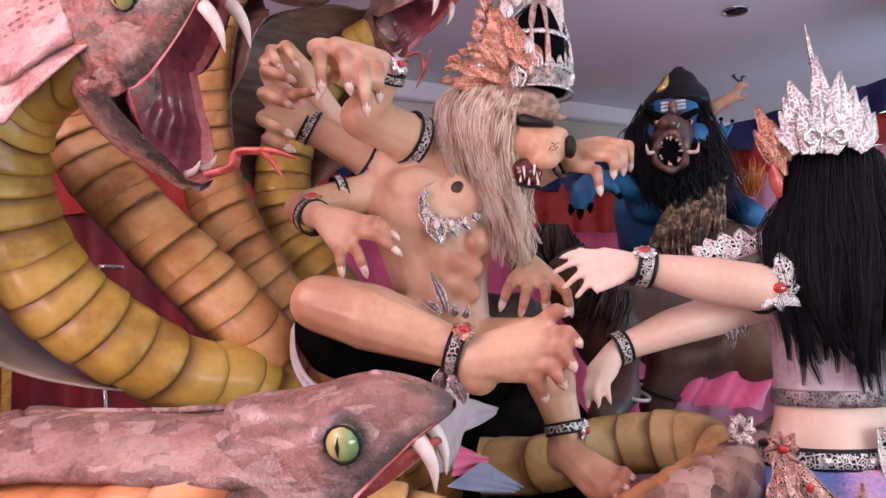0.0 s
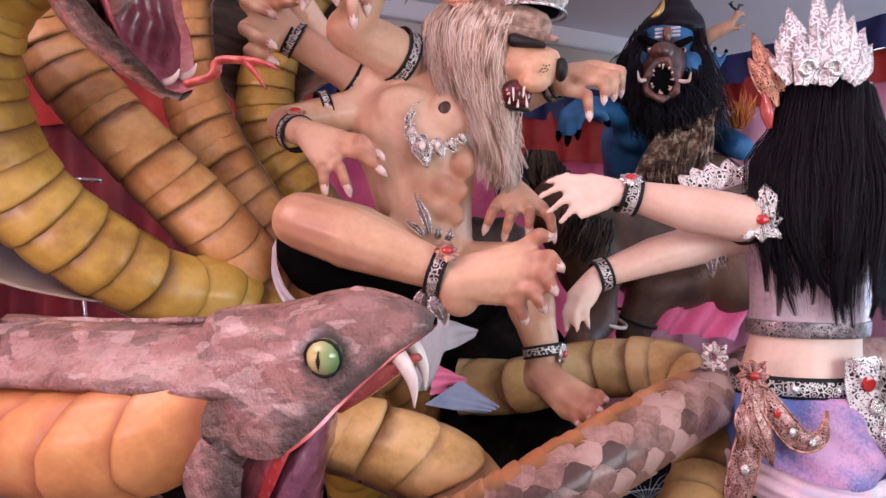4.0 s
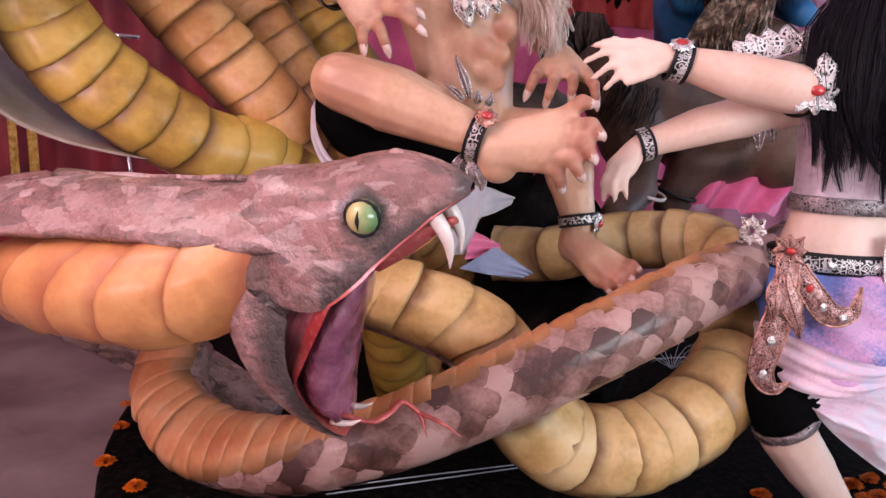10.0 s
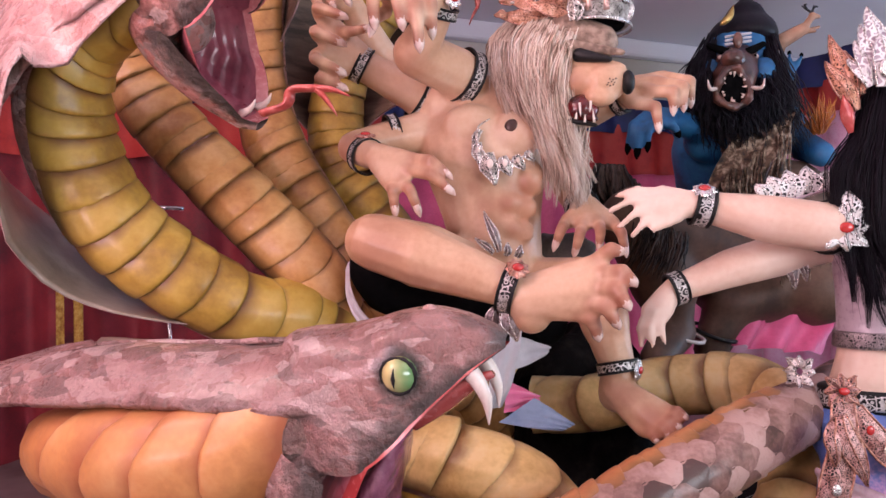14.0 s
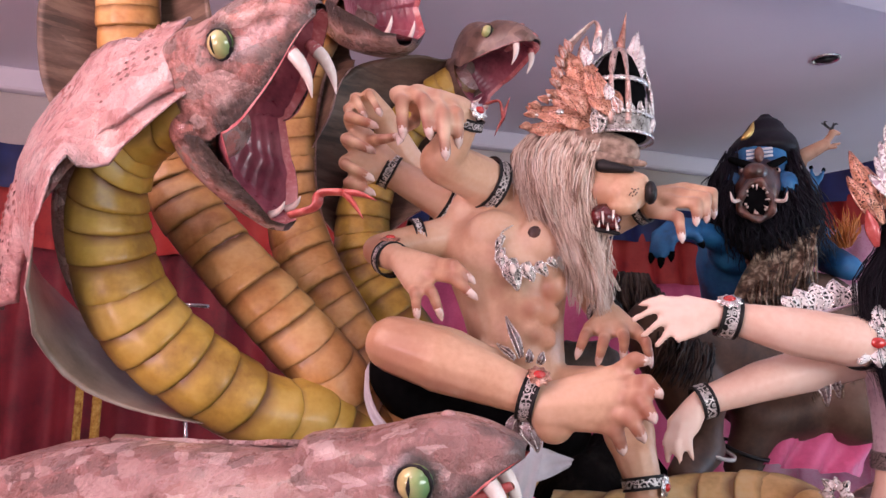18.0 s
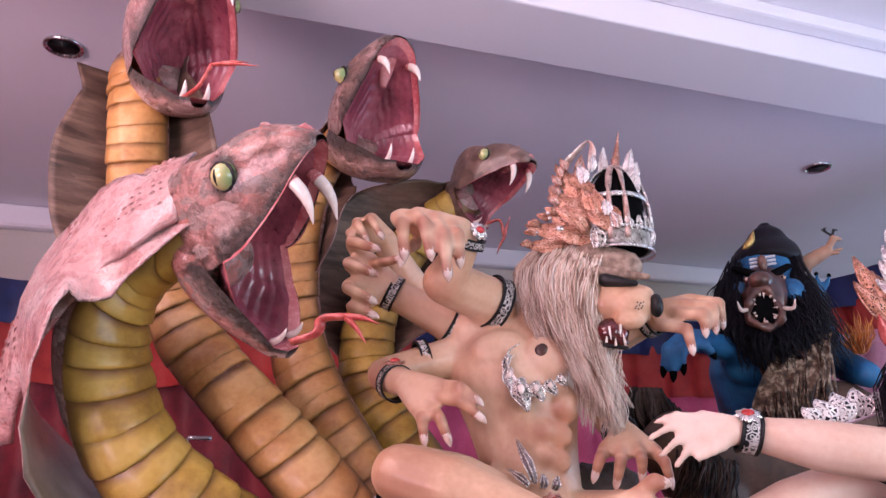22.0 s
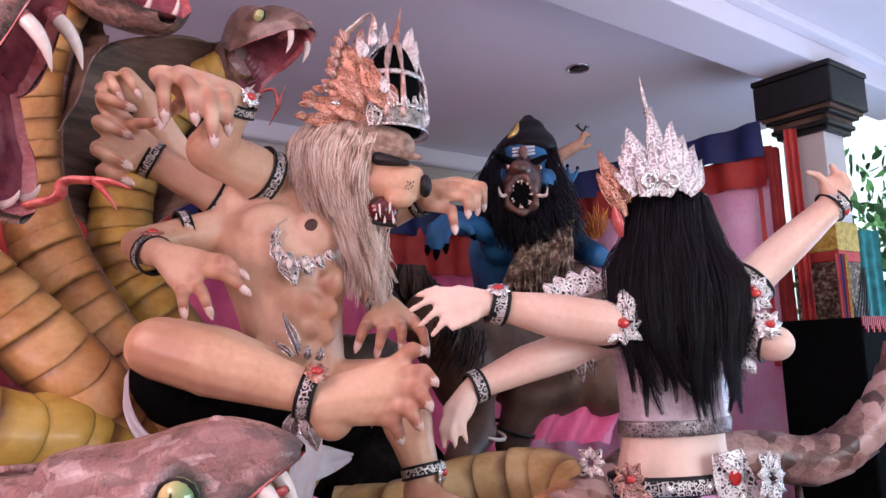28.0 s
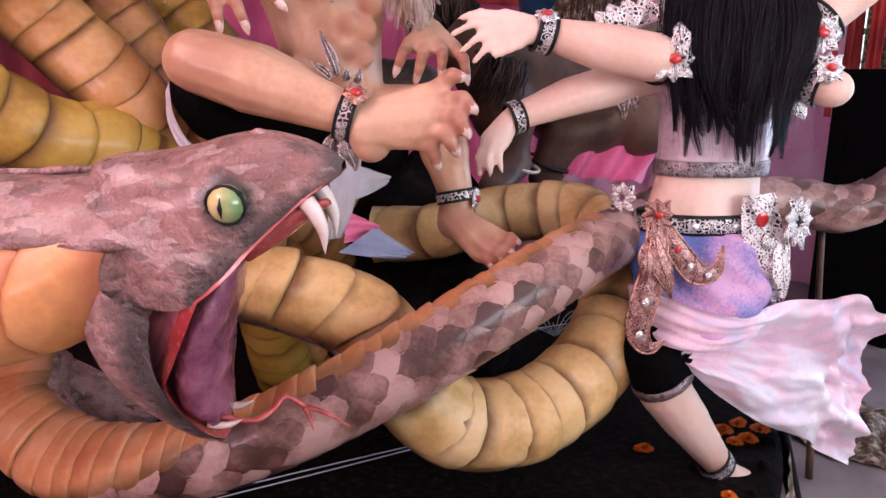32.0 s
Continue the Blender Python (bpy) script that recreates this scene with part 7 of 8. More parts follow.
def curl_plate(parent, points, width, mat, edge, face=(-0.1, -1, 0.1)):
    """A curling tongue of pierced sheet along a curve, with a raised rim and round stones."""
    s = spline([tuple(p) for p in points], 26)
    face = Vector(face).normalized()
    rows, left, right = [], [], []
    t = np.gradient(s, axis=0)
    for j, p in enumerate(s):
        h = j / 26
        side = Vector(t[j]).cross(face).normalized()
        w = width * (0.55 + 0.45 * math.sin(h * 3.0 + 0.3)) * (1 - h ** 4) + 0.001
        row = [Vector(p) + side * w * u - face * 0.007 * u * u for u in (-1, -0.5, 0, 0.5, 1)]
        rows.append(row), left.append(row[0]), right.append(row[-1])
    bm = bmesh.new()
    ring_mesh(bm, rows, closed=False, cap=False)
    bk = bmesh.new()
    ring_mesh(bk, [[q - face * 0.003 for q in r] for r in rows], closed=False, cap=False)
    merge(bm, bk, 1)
    plate = part("scroll", bm, [mat, BLACK], parent, smooth=False)
    bm = bmesh.new()
    for line in (left, right):
        tube(bm, line[::2], [0.0032] * len(line[::2]), 6, 26)
    part("rim", bm, edge, plate)
    for h in (0.2, 0.42, 0.64):
        bm = bmesh.new()
        ball(bm, Vector(s[int(26 * h)]) + face * 0.006, (width * 0.32, 0.005, width * 0.4), seg=12)
        part("stone", bm, GEM if h < 0.3 else SILVER, plate)


def flower_plate(parent, at, r, mat, edge, face=(-0.1, -1, 0.1), gem=True, n=8):
    """A rosette of pointed leaves round a red stone."""
    at, face = Vector(at), Vector(face).normalized()
    q = face.to_track_quat("Z", "Y").to_matrix()
    for k in range(n):
        a = k * 6.283 / n
        d = q @ Vector((math.cos(a), math.sin(a), 0))
        leaf_plate(parent, at + d * r * 0.2, at + d * r * (1.0 if k % 2 else 0.85), r * 0.3, face + d * 0.3, mat, edge, 0.004, backing=BLACK if n == 8 else None)
    if gem:
        bm = bmesh.new()
        ball(bm, (0, 0, 0), (r * 0.26, r * 0.2, 0.009), seg=14)
        bmesh.ops.transform(bm, matrix=Matrix.Translation(at + face * 0.01) @ q.to_4x4(), verts=bm.verts)
        part("gem", bm, GEM, parent, "oval red glass gem")


hip = thing("hip_ornament", (0.833, 1.845, 1.182), "dusky pink filigree hip ornament with red stones", "ornament")
flower_plate(hip, (0.833, 1.845, 1.182), 0.05, LACE_HIP, ROSE)
curl_plate(hip, [(0.831, 1.835, 1.154), (0.827, 1.825, 1.049), (0.799, 1.815, 0.943), (0.790, 1.815, 0.864), (0.825, 1.815, 0.818), (0.869, 1.815, 0.837)], 0.036, LACE_HIP, ROSE)
curl_plate(hip, [(0.856, 1.835, 1.138), (0.896, 1.825, 1.078), (0.950, 1.825, 1.022), (1.011, 1.835, 1.026), (1.030, 1.845, 1.094)], 0.03, LACE_HIP, ROSE)
leaf_plate(hip, (0.821, 1.825, 1.126), (0.870, 1.815, 0.957), 0.035, (0, -1, 0.1), LACE_HIP, ROSE, backing=BLACK)
leaf_plate(hip, (0.809, 1.830, 1.110), (0.795, 1.815, 1.006), 0.03, (0, -1, 0.1), LACE_HIP, ROSE, backing=BLACK)
side = thing("hip_ornament", (0.768, 1.980, 1.207), "pale pink filigree hip rosette", "ornament")
flower_plate(side, (0.780, 1.970, 1.209), 0.05, LACE_SILVER, SILVER, (-0.8, -0.6, 0.1), gem=False)
silver = thing("hip_ornament", (1.251, 1.930, 1.128), "silver filigree hip ornament with a large rosette", "ornament")
flower_plate(silver, (1.276, 1.890, 1.146), 0.085, LACE_SILVER, SILVER, (0.5, -0.9, 0.1), gem=False, n=9)
curl_plate(silver, [(1.165, 1.920, 1.220), (1.177, 1.910, 1.133), (1.206, 1.900, 1.053), (1.229, 1.900, 0.969), (1.237, 1.900, 0.902)], 0.06, LACE_SILVER, SILVER)
leaf_plate(silver, (1.237, 1.900, 1.085), (1.245, 1.890, 0.904), 0.04, (0.2, -1, 0.1), LACE_SILVER, SILVER)
leaf_plate(silver, (1.203, 1.910, 1.133), (1.136, 1.920, 1.220), 0.03, (0, -1, 0.1), LACE_SILVER, SILVER)

# wrapped skirt and the flying brocade
SKIRT_ROWS = [((1.074, 2.060, 1.104), 0.196, 0.125), ((1.070, 2.040, 1.050), 0.205, 0.15), ((1.064, 2.020, 0.985), 0.208, 0.168), ((1.057, 2.010, 0.917), 0.2, 0.17), ((1.042, 2.000, 0.849), 0.182, 0.162), ((1.026, 1.990, 0.800), 0.165, 0.15)]
bm = lofted(SKIRT_ROWS, 40, 96)
for v in bm.verts:
    a = math.atan2((v.co.y - 2.03) * 1.4, v.co.x - SKIRT_ROWS[0][0][0])
    h = v.co.z - SKIRT_ROWS[0][0][2]
    k = 0.009 * math.sin(a * 4 - h * 34) + 0.006 * math.sin(a * 9 + h * 52) + 0.012 * noise.noise(v.co * 13)
    v.co.x += k * math.cos(a)
    v.co.y += k * math.sin(a)
tagged(part("skirt", bm, SKIRT), "blue violet brocade wrap skirt with soft folds", "skirt")


def wrap_panel():
    """The pale lower edge of the wrap, hugging the skirt and gathered towards the flying end."""
    s = spline([(*p, w, d) for p, w, d in SKIRT_ROWS], 40)
    zs = s[::-1, 2]
    rows = []
    for j in range(19):
        v = j / 18
        row = []
        for i in range(57):
            u = i / 56
            a = radians(178 + 150 * u)
            top = SKIRT_ROWS[2][0][2] - 0.04 - 0.06 * u + 0.012 * math.sin(u * 7)
            low = SKIRT_ROWS[4][0][2] - 0.055 + 0.01 * math.sin(u * 9) + 0.02 * u
            z = top + (low - top) * v
            cx, cy, w, d = (np.interp(z, zs, s[::-1, q]) for q in (0, 1, 3, 4))
            g = 0.012 + 0.005 * math.sin(v * 13 + u * 6) + 0.003 * math.sin(v * 27 - u * 9) + 0.008 * v
            row.append((cx + (w + g) * math.cos(a), cy + (d + g) * math.sin(a), z))
        rows.append(row)
    bm = bmesh.new()
    ring_mesh(bm, rows, closed=False, cap=False)
    tagged(part("sash", bm, BROCADE), "pale pink brocade lower edge of the wrap skirt", "sash")


wrap_panel()


def flying_cloth():
    top = spline([(0.939, 1.870, 0.782), (1.087, 1.880, 0.866), (1.295, 1.930, 0.899), (1.522, 1.980, 0.898), (1.630, 2.040, 0.836), (1.774, 2.080, 0.782)], 60)
    low = spline([(0.961, 1.880, 0.743), (1.056, 1.890, 0.656), (1.249, 1.930, 0.518), (1.429, 1.970, 0.436), (1.519, 2.000, 0.367), (1.649, 2.020, 0.296)], 60)
    rows = []
    for j in range(49):
        v = j / 48
        row = []
        for i in range(61):
            u = i / 60
            p = top[i] * (1 - v) + low[i] * v
            w = 0.034 * math.sin(v * 8.5 + 1.5 * u + 0.6) + 0.026 * math.sin(v * 17 - u * 4 + 1.3 * math.sin(u * 6)) + 0.02 * math.sin(u * 10 + v * 6) * math.sin(math.pi * v) + 0.009 * math.sin(v * 38 + u * 11 + 2 * math.sin(u * 9))
            w += 0.05 * abs(noise.noise(Vector((u * 4, v * 5, 0)))) + 0.035 * abs(noise.noise(Vector((u * 9 + v * 5, v * 8 - u * 3, 3)))) + 0.012 * noise.noise(Vector((u * 18, v * 16, 5)))
            w += 0.045 * (1 - abs(math.sin(4.2 * v - 1.6 * u + 0.9 * math.sin(5 * u + 2 * v)))) ** 3 + 0.03 * (1 - abs(math.sin(6.5 * u + 3 * v + 1.2 * math.sin(7 * v)))) ** 3
            edge = np.array((-0.05 * math.sin(math.pi * v) * u ** 3 + 0.012 * math.sin(v * 16) * u ** 6, 0, 0.01 * math.sin(u * 21) * (1 - v) ** 4))
            row.append(p + np.array((0.0, -1.0, 0.25)) * w * (0.2 + 0.8 * u) + edge)
        rows.append(row)
    bm = bmesh.new()
    ring_mesh(bm, rows, closed=False, cap=False)
    bk = bmesh.new()
    ring_mesh(bk, [[p + np.array((0, 0.004, 0)) for p in r] for r in rows], closed=False, cap=False)
    merge(bm, bk)
    return tagged(part("sash", bm, BROCADE), "pale pink lilac brocade sash flying out in folds", "sash")


flying_cloth()

# cuffs
bracelet((0.535, 1.960, 1.644), (0.614, 1.957, 1.626), 0.047, 0.05, "silver and black cuff with a red gem", gem=(0.532, 1.930, 1.686))
bracelet((0.486, 2.040, 1.425), (0.532, 2.045, 1.441), 0.041, 0.04, BAND + " on the woman's wrist")
bracelet((0.883, 1.990, 1.585), (0.807, 1.950, 1.590), 0.066, 0.05, BAND + " above the elbow", gem=(0.872, 1.920, 1.571))
bracelet((1.640, 1.980, 1.931), (1.571, 1.990, 1.878), 0.046, 0.036, "silver cuff with a red gem on a raised wrist", gem=(1.652, 1.950, 1.904))
bracelet((1.354, 2.030, 1.689), (1.410, 2.020, 1.739), 0.068, 0.05, "silver armlet with a large red gem", gem=(1.303, 1.950, 1.671))
bracelet((1.346, 1.990, 1.525), (1.371, 1.960, 1.512), 0.06, 0.045, BAND + " on the bent arm", gem=(1.333, 1.920, 1.565))
bracelet((1.158, 1.995, 0.355), (1.095, 1.980, 0.432), 0.052, 0.045, "silver anklet with scrolls on a black cuff", category="anklet")
arm = thing("armlet_plate", (1.305, 1.950, 1.658), "wide silver filigree plates over the upper arm", "ornament")
flower_plate(arm, (1.311, 1.945, 1.657), 0.065, LACE_SILVER, SILVER)
flower_plate(arm, (1.329, 1.920, 1.565), 0.05, LACE_SILVER, SILVER)
leaf_plate(arm, (1.284, 2.000, 1.494), (1.316, 1.990, 1.419), 0.03, (0, -1, 0), LACE_SILVER, SILVER)
flower_plate(arm, (0.869, 1.900, 1.582), 0.07, LACE_SILVER, SILVER)
leaf_plate(arm, (0.876, 1.900, 1.621), (0.896, 1.920, 1.677), 0.03, (-0.2, -1, 0.1), LACE_SILVER, SILVER)
epaulette = thing("epaulette", (0.782, 2.000, 1.674), "white pierced metal shoulder piece with pointed leaves", "ornament")
for a, b, w in (((0.723, 2.000, 1.658), (0.690, 2.000, 1.708), 0.028), ((0.752, 2.000, 1.662), (0.731, 2.010, 1.729), 0.034), ((0.786, 2.000, 1.668), (0.782, 2.020, 1.744), 0.038), ((0.826, 2.010, 1.677), (0.838, 2.030, 1.754), 0.038), ((0.868, 2.020, 1.686), (0.899, 2.040, 1.742), 0.034), ((0.907, 2.030, 1.696), (0.945, 2.050, 1.731), 0.028)):
    leaf_plate(epaulette, a, b, w, (-0.2, -1, 0.4), LACE_SILVER, SILVER)
bm = bmesh.new()
tube(bm, [(0.707, 1.995, 1.655), (0.767, 1.990, 1.660), (0.834, 1.995, 1.676), (0.912, 2.010, 1.699)], [0.007, 0.008, 0.008, 0.006], 8, 16, 0.5)
part("band", bm, SATIN, epaulette, "narrow lavender band along the lower edge")
fringe = thing("elbow_trim", (0.806, 2.080, 1.512), "dull pierced metal trim hanging under the arm", "ornament")
for a, b, w in (((0.783, 2.060, 1.524), (0.770, 2.060, 1.469), 0.018), ((0.802, 2.060, 1.524), (0.805, 2.060, 1.419), 0.022), ((0.823, 2.060, 1.524), (0.837, 2.060, 1.442), 0.018)):
    leaf_plate(fringe, a, b, w, (-0.2, -1, 0.2), LACE_DULL, SILVER)

# black hair
strands("wig", [
    [(0.997, 2.020, 1.957), (0.940, 1.980, 1.814), (0.875, 1.950, 1.736), (0.872, 1.920, 1.591), (0.905, 1.930, 1.465), (0.929, 1.940, 1.370)],
    [(1.006, 1.990, 1.968), (0.961, 1.950, 1.810), (0.923, 1.920, 1.701), (0.923, 1.910, 1.558), (0.961, 1.920, 1.433), (0.978, 1.940, 1.322)],
    [(1.042, 1.970, 1.973), (1.003, 1.930, 1.807), (0.986, 1.910, 1.684), (0.982, 1.900, 1.542), (0.999, 1.910, 1.448), (1.020, 1.930, 1.376)],
    [(1.106, 1.970, 1.975), (1.074, 1.930, 1.808), (1.064, 1.910, 1.684), (1.059, 1.900, 1.540), (1.067, 1.910, 1.422), (1.094, 1.930, 1.318)],
    [(1.173, 1.990, 1.972), (1.158, 1.950, 1.812), (1.156, 1.920, 1.685), (1.144, 1.910, 1.539), (1.127, 1.910, 1.397), (1.150, 1.930, 1.281)],
    [(1.218, 2.020, 1.962), (1.251, 1.990, 1.801), (1.280, 1.950, 1.703), (1.252, 1.930, 1.554), (1.228, 1.940, 1.424), (1.210, 1.950, 1.328)],
], 6000, 0.0014, HAIR_BLACK, "long straight black hair of the woman statue with ragged ends", 11, 0.012, wave=0.011, ragged=0.55, locks=44)


def woman_crown():
    o = Vector((1.058, 1.970, 1.999))
    c = thing("crown", o, "tall white silver filigree crown with curled scrolls", "crown")
    f = (0, -1, 0.15)
    P = (((1.024, 1.950, 2.015), (1.055, 1.980, 2.229), 0.034), ((0.985, 1.945, 1.991), (0.971, 1.970, 2.161), 0.04), ((1.058, 1.945, 1.998), (1.115, 1.970, 2.181), 0.04), ((0.965, 1.940, 1.973), (0.953, 1.970, 2.116), 0.036), ((1.083, 1.940, 1.976), (1.150, 1.970, 2.141), 0.036), ((0.955, 1.935, 1.955), (0.939, 1.970, 2.075), 0.034), ((1.108, 1.935, 1.959), (1.180, 1.970, 2.108), 0.034), ((0.958, 1.935, 1.947), (0.919, 1.970, 2.027), 0.03), ((1.122, 1.935, 1.951), (1.200, 1.970, 2.063), 0.03), ((0.981, 1.925, 1.942), (0.990, 1.940, 2.079), 0.042), ((1.045, 1.925, 1.943), (1.068, 1.940, 2.088), 0.042), ((1.012, 1.930, 1.947), (1.030, 1.945, 2.110), 0.03))
    for a, b, w in P:
        leaf_plate(c, a, b, w, f, LACE_WHITE, SILVER, 0.01, backing=SATIN)
    for x, s in ((0, 1), (1, -1)):
        a = Vector((0.987, 1.915, 1.982)) if s > 0 else Vector((1.062, 1.915, 1.983))
        bm = bmesh.new()
        tube(bm, [a + Vector((0.028 * math.cos(t) * s * (1 - t / 9), 0, 0.028 * math.sin(t) * (1 - t / 9))) for t in np.linspace(0, 6.5, 12)], [0.007] * 12, 8, 40)
        part("scroll", bm, SILVER, c)
    bm = bmesh.new()
    tube(bm, [(1.046, 2.000, 2.217), (1.039, 2.000, 2.253), (1.035, 2.000, 2.288), (1.029, 2.000, 2.331)], [0.008, 0.006, 0.0045, 0.001], 10, 14)
    for k in range(6):
        ball(bm, Vector((1.046, 2.000, 2.217)).lerp(Vector((1.029, 2.000, 2.331)), k / 9), (0.0115 - 0.0012 * k, 0.0115 - 0.0012 * k, 0.003), seg=12)
    part("spire", bm, SILVER, c)
    bm = lofted([((1.094, 2.050, 1.975), 0.1, 0.1), ((1.095, 2.050, 2.028), 0.09, 0.09), ((1.093, 2.050, 2.055), 0.05, 0.05)], 12, 22)
    part("cap", bm, BLACK, c)
    bm = bmesh.new()
    tube(bm, [(1.066, 2.000, 2.024), (1.061, 2.000, 2.111), (1.051, 2.000, 2.173), (1.046, 2.000, 2.217)], [0.008, 0.007, 0.008, 0.009], 8, 10)
    part("stem", bm, SILVER, c)
    for a, b, w in (((0.930, 1.980, 1.916), (0.885, 2.000, 2.100), 0.03), ((0.937, 1.980, 1.891), (0.869, 1.990, 2.028), 0.028), ((0.949, 1.980, 1.933), (0.923, 2.000, 2.057), 0.026)):
        leaf_plate(c, a, b, w, (-0.6, -0.8, 0), LACE_ROSE, ROSE)
    bm = bmesh.new()
    tube(bm, [(0.924, 1.980, 1.833), (0.914, 1.980, 1.883), (0.905, 1.980, 1.933)], [0.008, 0.02, 0.002], 8, 10, 0.4)
    part("ear_guard", bm, GUM, c, "orange red pointed ear guard")
    return c


woman_crown()
rod = thing("support_rod", (1.697, 2.291, 0.000), "thin black steel rod standing on the floor", "rod")
bm = bmesh.new()
tube(bm, [(1.667, 2.246, 0.000), (1.605, 2.240, 0.181), (1.540, 2.220, 0.330), (1.377, 2.150, 0.701)], [0.011] * 4, 10, 10)
part("shaft", bm, BLACK, rod)

# black prop under the flying sash, and the batik cloth dropped beside the platform
prop = thing("sash_prop", (1.616, 2.150, 0.0), "thin black metal rod that props up the sash", "rod")
bm = bmesh.new()
tube(bm, [(1.501, 2.150, 0.363), (1.559, 2.150, 0.182), (1.616, 2.150, 0.0)], [0.011] * 3, 10, 8)
part("rod", bm, BLACK, prop)


def dropped_cloth():
    far = spline([(2.086, 3.211, 0.000), (2.340, 3.069, 0.000), (2.540, 2.960, 0.000), (2.538, 2.731, 0.000)], 40)
    near = spline([(1.960, 2.822, 0.000), (1.974, 2.560, 0.000), (2.126, 2.479, 0.000), (2.285, 2.409, 0.000)], 40)
    rows = []
    for j in range(25):
        v = j / 24
        row = []
        for i in range(41):
            u = i / 40
            h = 0.03 * abs(noise.noise(Vector((u * 9, v * 4, 1)))) + 0.05 * abs(math.sin(u * 17 + 3 * v + 2 * math.sin(v * 4))) * math.sin(math.pi * v) + 0.012 * abs(noise.noise(Vector((u * 26, v * 12, 4))))
            row.append(far[i] * (1 - v) + near[i] * v + np.array((0.02 * math.sin(u * 9 + v * 5), 0.02 * math.sin(u * 14), h + 0.004)))
        rows.append(row)
    bm = bmesh.new()
    ring_mesh(bm, rows, closed=False, cap=False)
    tagged(part("batik_cloth", bm, BATIK), "crumpled brown batik cloth dropped beside the platform", "cloth")


dropped_cloth()

pole = thing("support_pole", (1.824, 2.420, 0.0), "thin brown pole that props up the snake's tail", "pole")
bm = bmesh.new()
tube(bm, [(1.824, 2.420, 0.0), (1.782, 2.420, 0.5), (1.740, 2.420, 1.008)], [0.015, 0.013, 0.011], 8, 14)
part("shaft", bm, BROWN, pole)

# ---- the blue boar-faced statue ----
def boar():
    sk, hide, snout, teeth, dark, white = (bmesh.new() for _ in range(6))
    C = lambda *a: capsule(sk, *a)
    ball(sk, (1.078, 3.300, 2.374), (0.14, 0.15, 0.18))
    merge(sk, lofted([((1.036, 3.400, 1.727), 0.2, 0.17), ((1.029, 3.380, 1.862), 0.21, 0.18), ((1.039, 3.360, 1.997), 0.24, 0.19), ((1.074, 3.360, 2.121), 0.21, 0.16), ((1.087, 3.340, 2.215), 0.12, 0.12)], 12, 20))
    ball(sk, (0.923, 3.200, 2.001), (0.12, 0.07, 0.1))
    ball(sk, (1.130, 3.140, 2.275), (0.05, 0.05, 0.065))
    ball(sk, (0.912, 3.150, 2.286), (0.04, 0.05, 0.055))
    # arm reaching forward, its hand hanging
    C((0.862, 3.360, 2.122), (0.937, 3.220, 2.024), 0.09, 0.075)
    C((0.937, 3.220, 2.024), (0.737, 3.050, 2.062), 0.068, 0.048)
    b = [(0.624, 2.990, 2.089), (0.638, 2.970, 2.062), (0.662, 2.960, 2.038)]
    palm(sk, (0.719, 3.030, 2.068), b, 0.045, 0.03)
    fingers(sk, dark, zip(b, [(0.531, 2.960, 1.951), (0.562, 2.940, 1.930), (0.602, 2.940, 1.956)]), 0.021, (-0.03, -0.02, 0.012), 0.035)
    fingers(sk, dark, [((0.698, 2.980, 2.041), (0.722, 2.950, 1.996))], 0.02, (0.0, -0.02, 0.0), 0.02)
    # raised hand and bent arm on the other side
    C((1.299, 3.380, 2.110), (1.347, 3.300, 1.985), 0.085, 0.07)
    C((1.347, 3.300, 1.985), (1.365, 3.150, 1.924), 0.068, 0.055)
    C((1.320, 3.500, 2.213), (1.346, 3.450, 2.338), 0.05, 0.036)
    b = [(1.300, 3.420, 2.372), (1.344, 3.420, 2.384), (1.379, 3.420, 2.367)]
    palm(sk, (1.347, 3.450, 2.350), b, 0.032, 0.018)
    fingers(sk, dark, zip(b, [(1.272, 3.400, 2.413), (1.338, 3.400, 2.420), (1.392, 3.400, 2.409)]), 0.0125, (0, -0.01, 0), 0.012)
    # snout, ring of lips, tusks
    capsule(snout, (1.035, 3.200, 2.315), (0.987, 3.090, 2.228), 0.1, 0.088)
    ball(snout, (0.974, 3.050, 2.309), (0.05, 0.05, 0.042))
    rings = []
    o = Vector((0.953, 2.990, 2.180))
    for a in np.linspace(0, 6.283, 22, endpoint=False):
        d = Vector((math.cos(a) * 0.062 * (1 - 0.25 * math.sin(a)), 0.01 * math.sin(4 * a), math.sin(a) * 0.078))
        rings.append([o + d + (0.017 + 0.004 * math.sin(a * 7)) * (d.normalized() * math.cos(g) + Vector((0, 1, 0)) * math.sin(g)) for g in np.linspace(0, 6.283, 7, endpoint=False)])
    ring_mesh(snout, rings + rings[:1], cap=False)
    ball(dark, o + Vector((0, 0.004, 0)), (0.064, 0.01, 0.078))
    for k in range(13):
        a = k * 6.283 / 13 + 0.15 * math.sin(k * 3)
        p = o + Vector((math.cos(a) * 0.05, -0.014, math.sin(a) * 0.062))
        tube(teeth, [p, p.lerp(o, 0.12), p.lerp(o, 0.2 + 0.14 * (k % 3 == 0))], [0.006, 0.005, 0.001], 6, 4)
    for s in (-1, 1):
        p = o + Vector((s * 0.07, -0.01, -0.005))
        tube(teeth, [p, p + Vector((s * 0.03, -0.025, -0.005)), p + Vector((s * 0.04, -0.03, 0.03))], [0.009, 0.008, 0.002], 8, 8)
        brow = Vector((1.020, 3.120, 2.364))
        capsule(dark, brow + Vector((s * 0.035, 0, -0.012)), brow + Vector((s * 0.11, 0.03, 0.03)), 0.02, 0.013)
        ball(teeth, brow + Vector((s * 0.068, 0.006, -0.026)), (0.017, 0.012, 0.011))
        ball(dark, brow + Vector((s * 0.066, -0.005, -0.026)), (0.007, 0.004, 0.007))
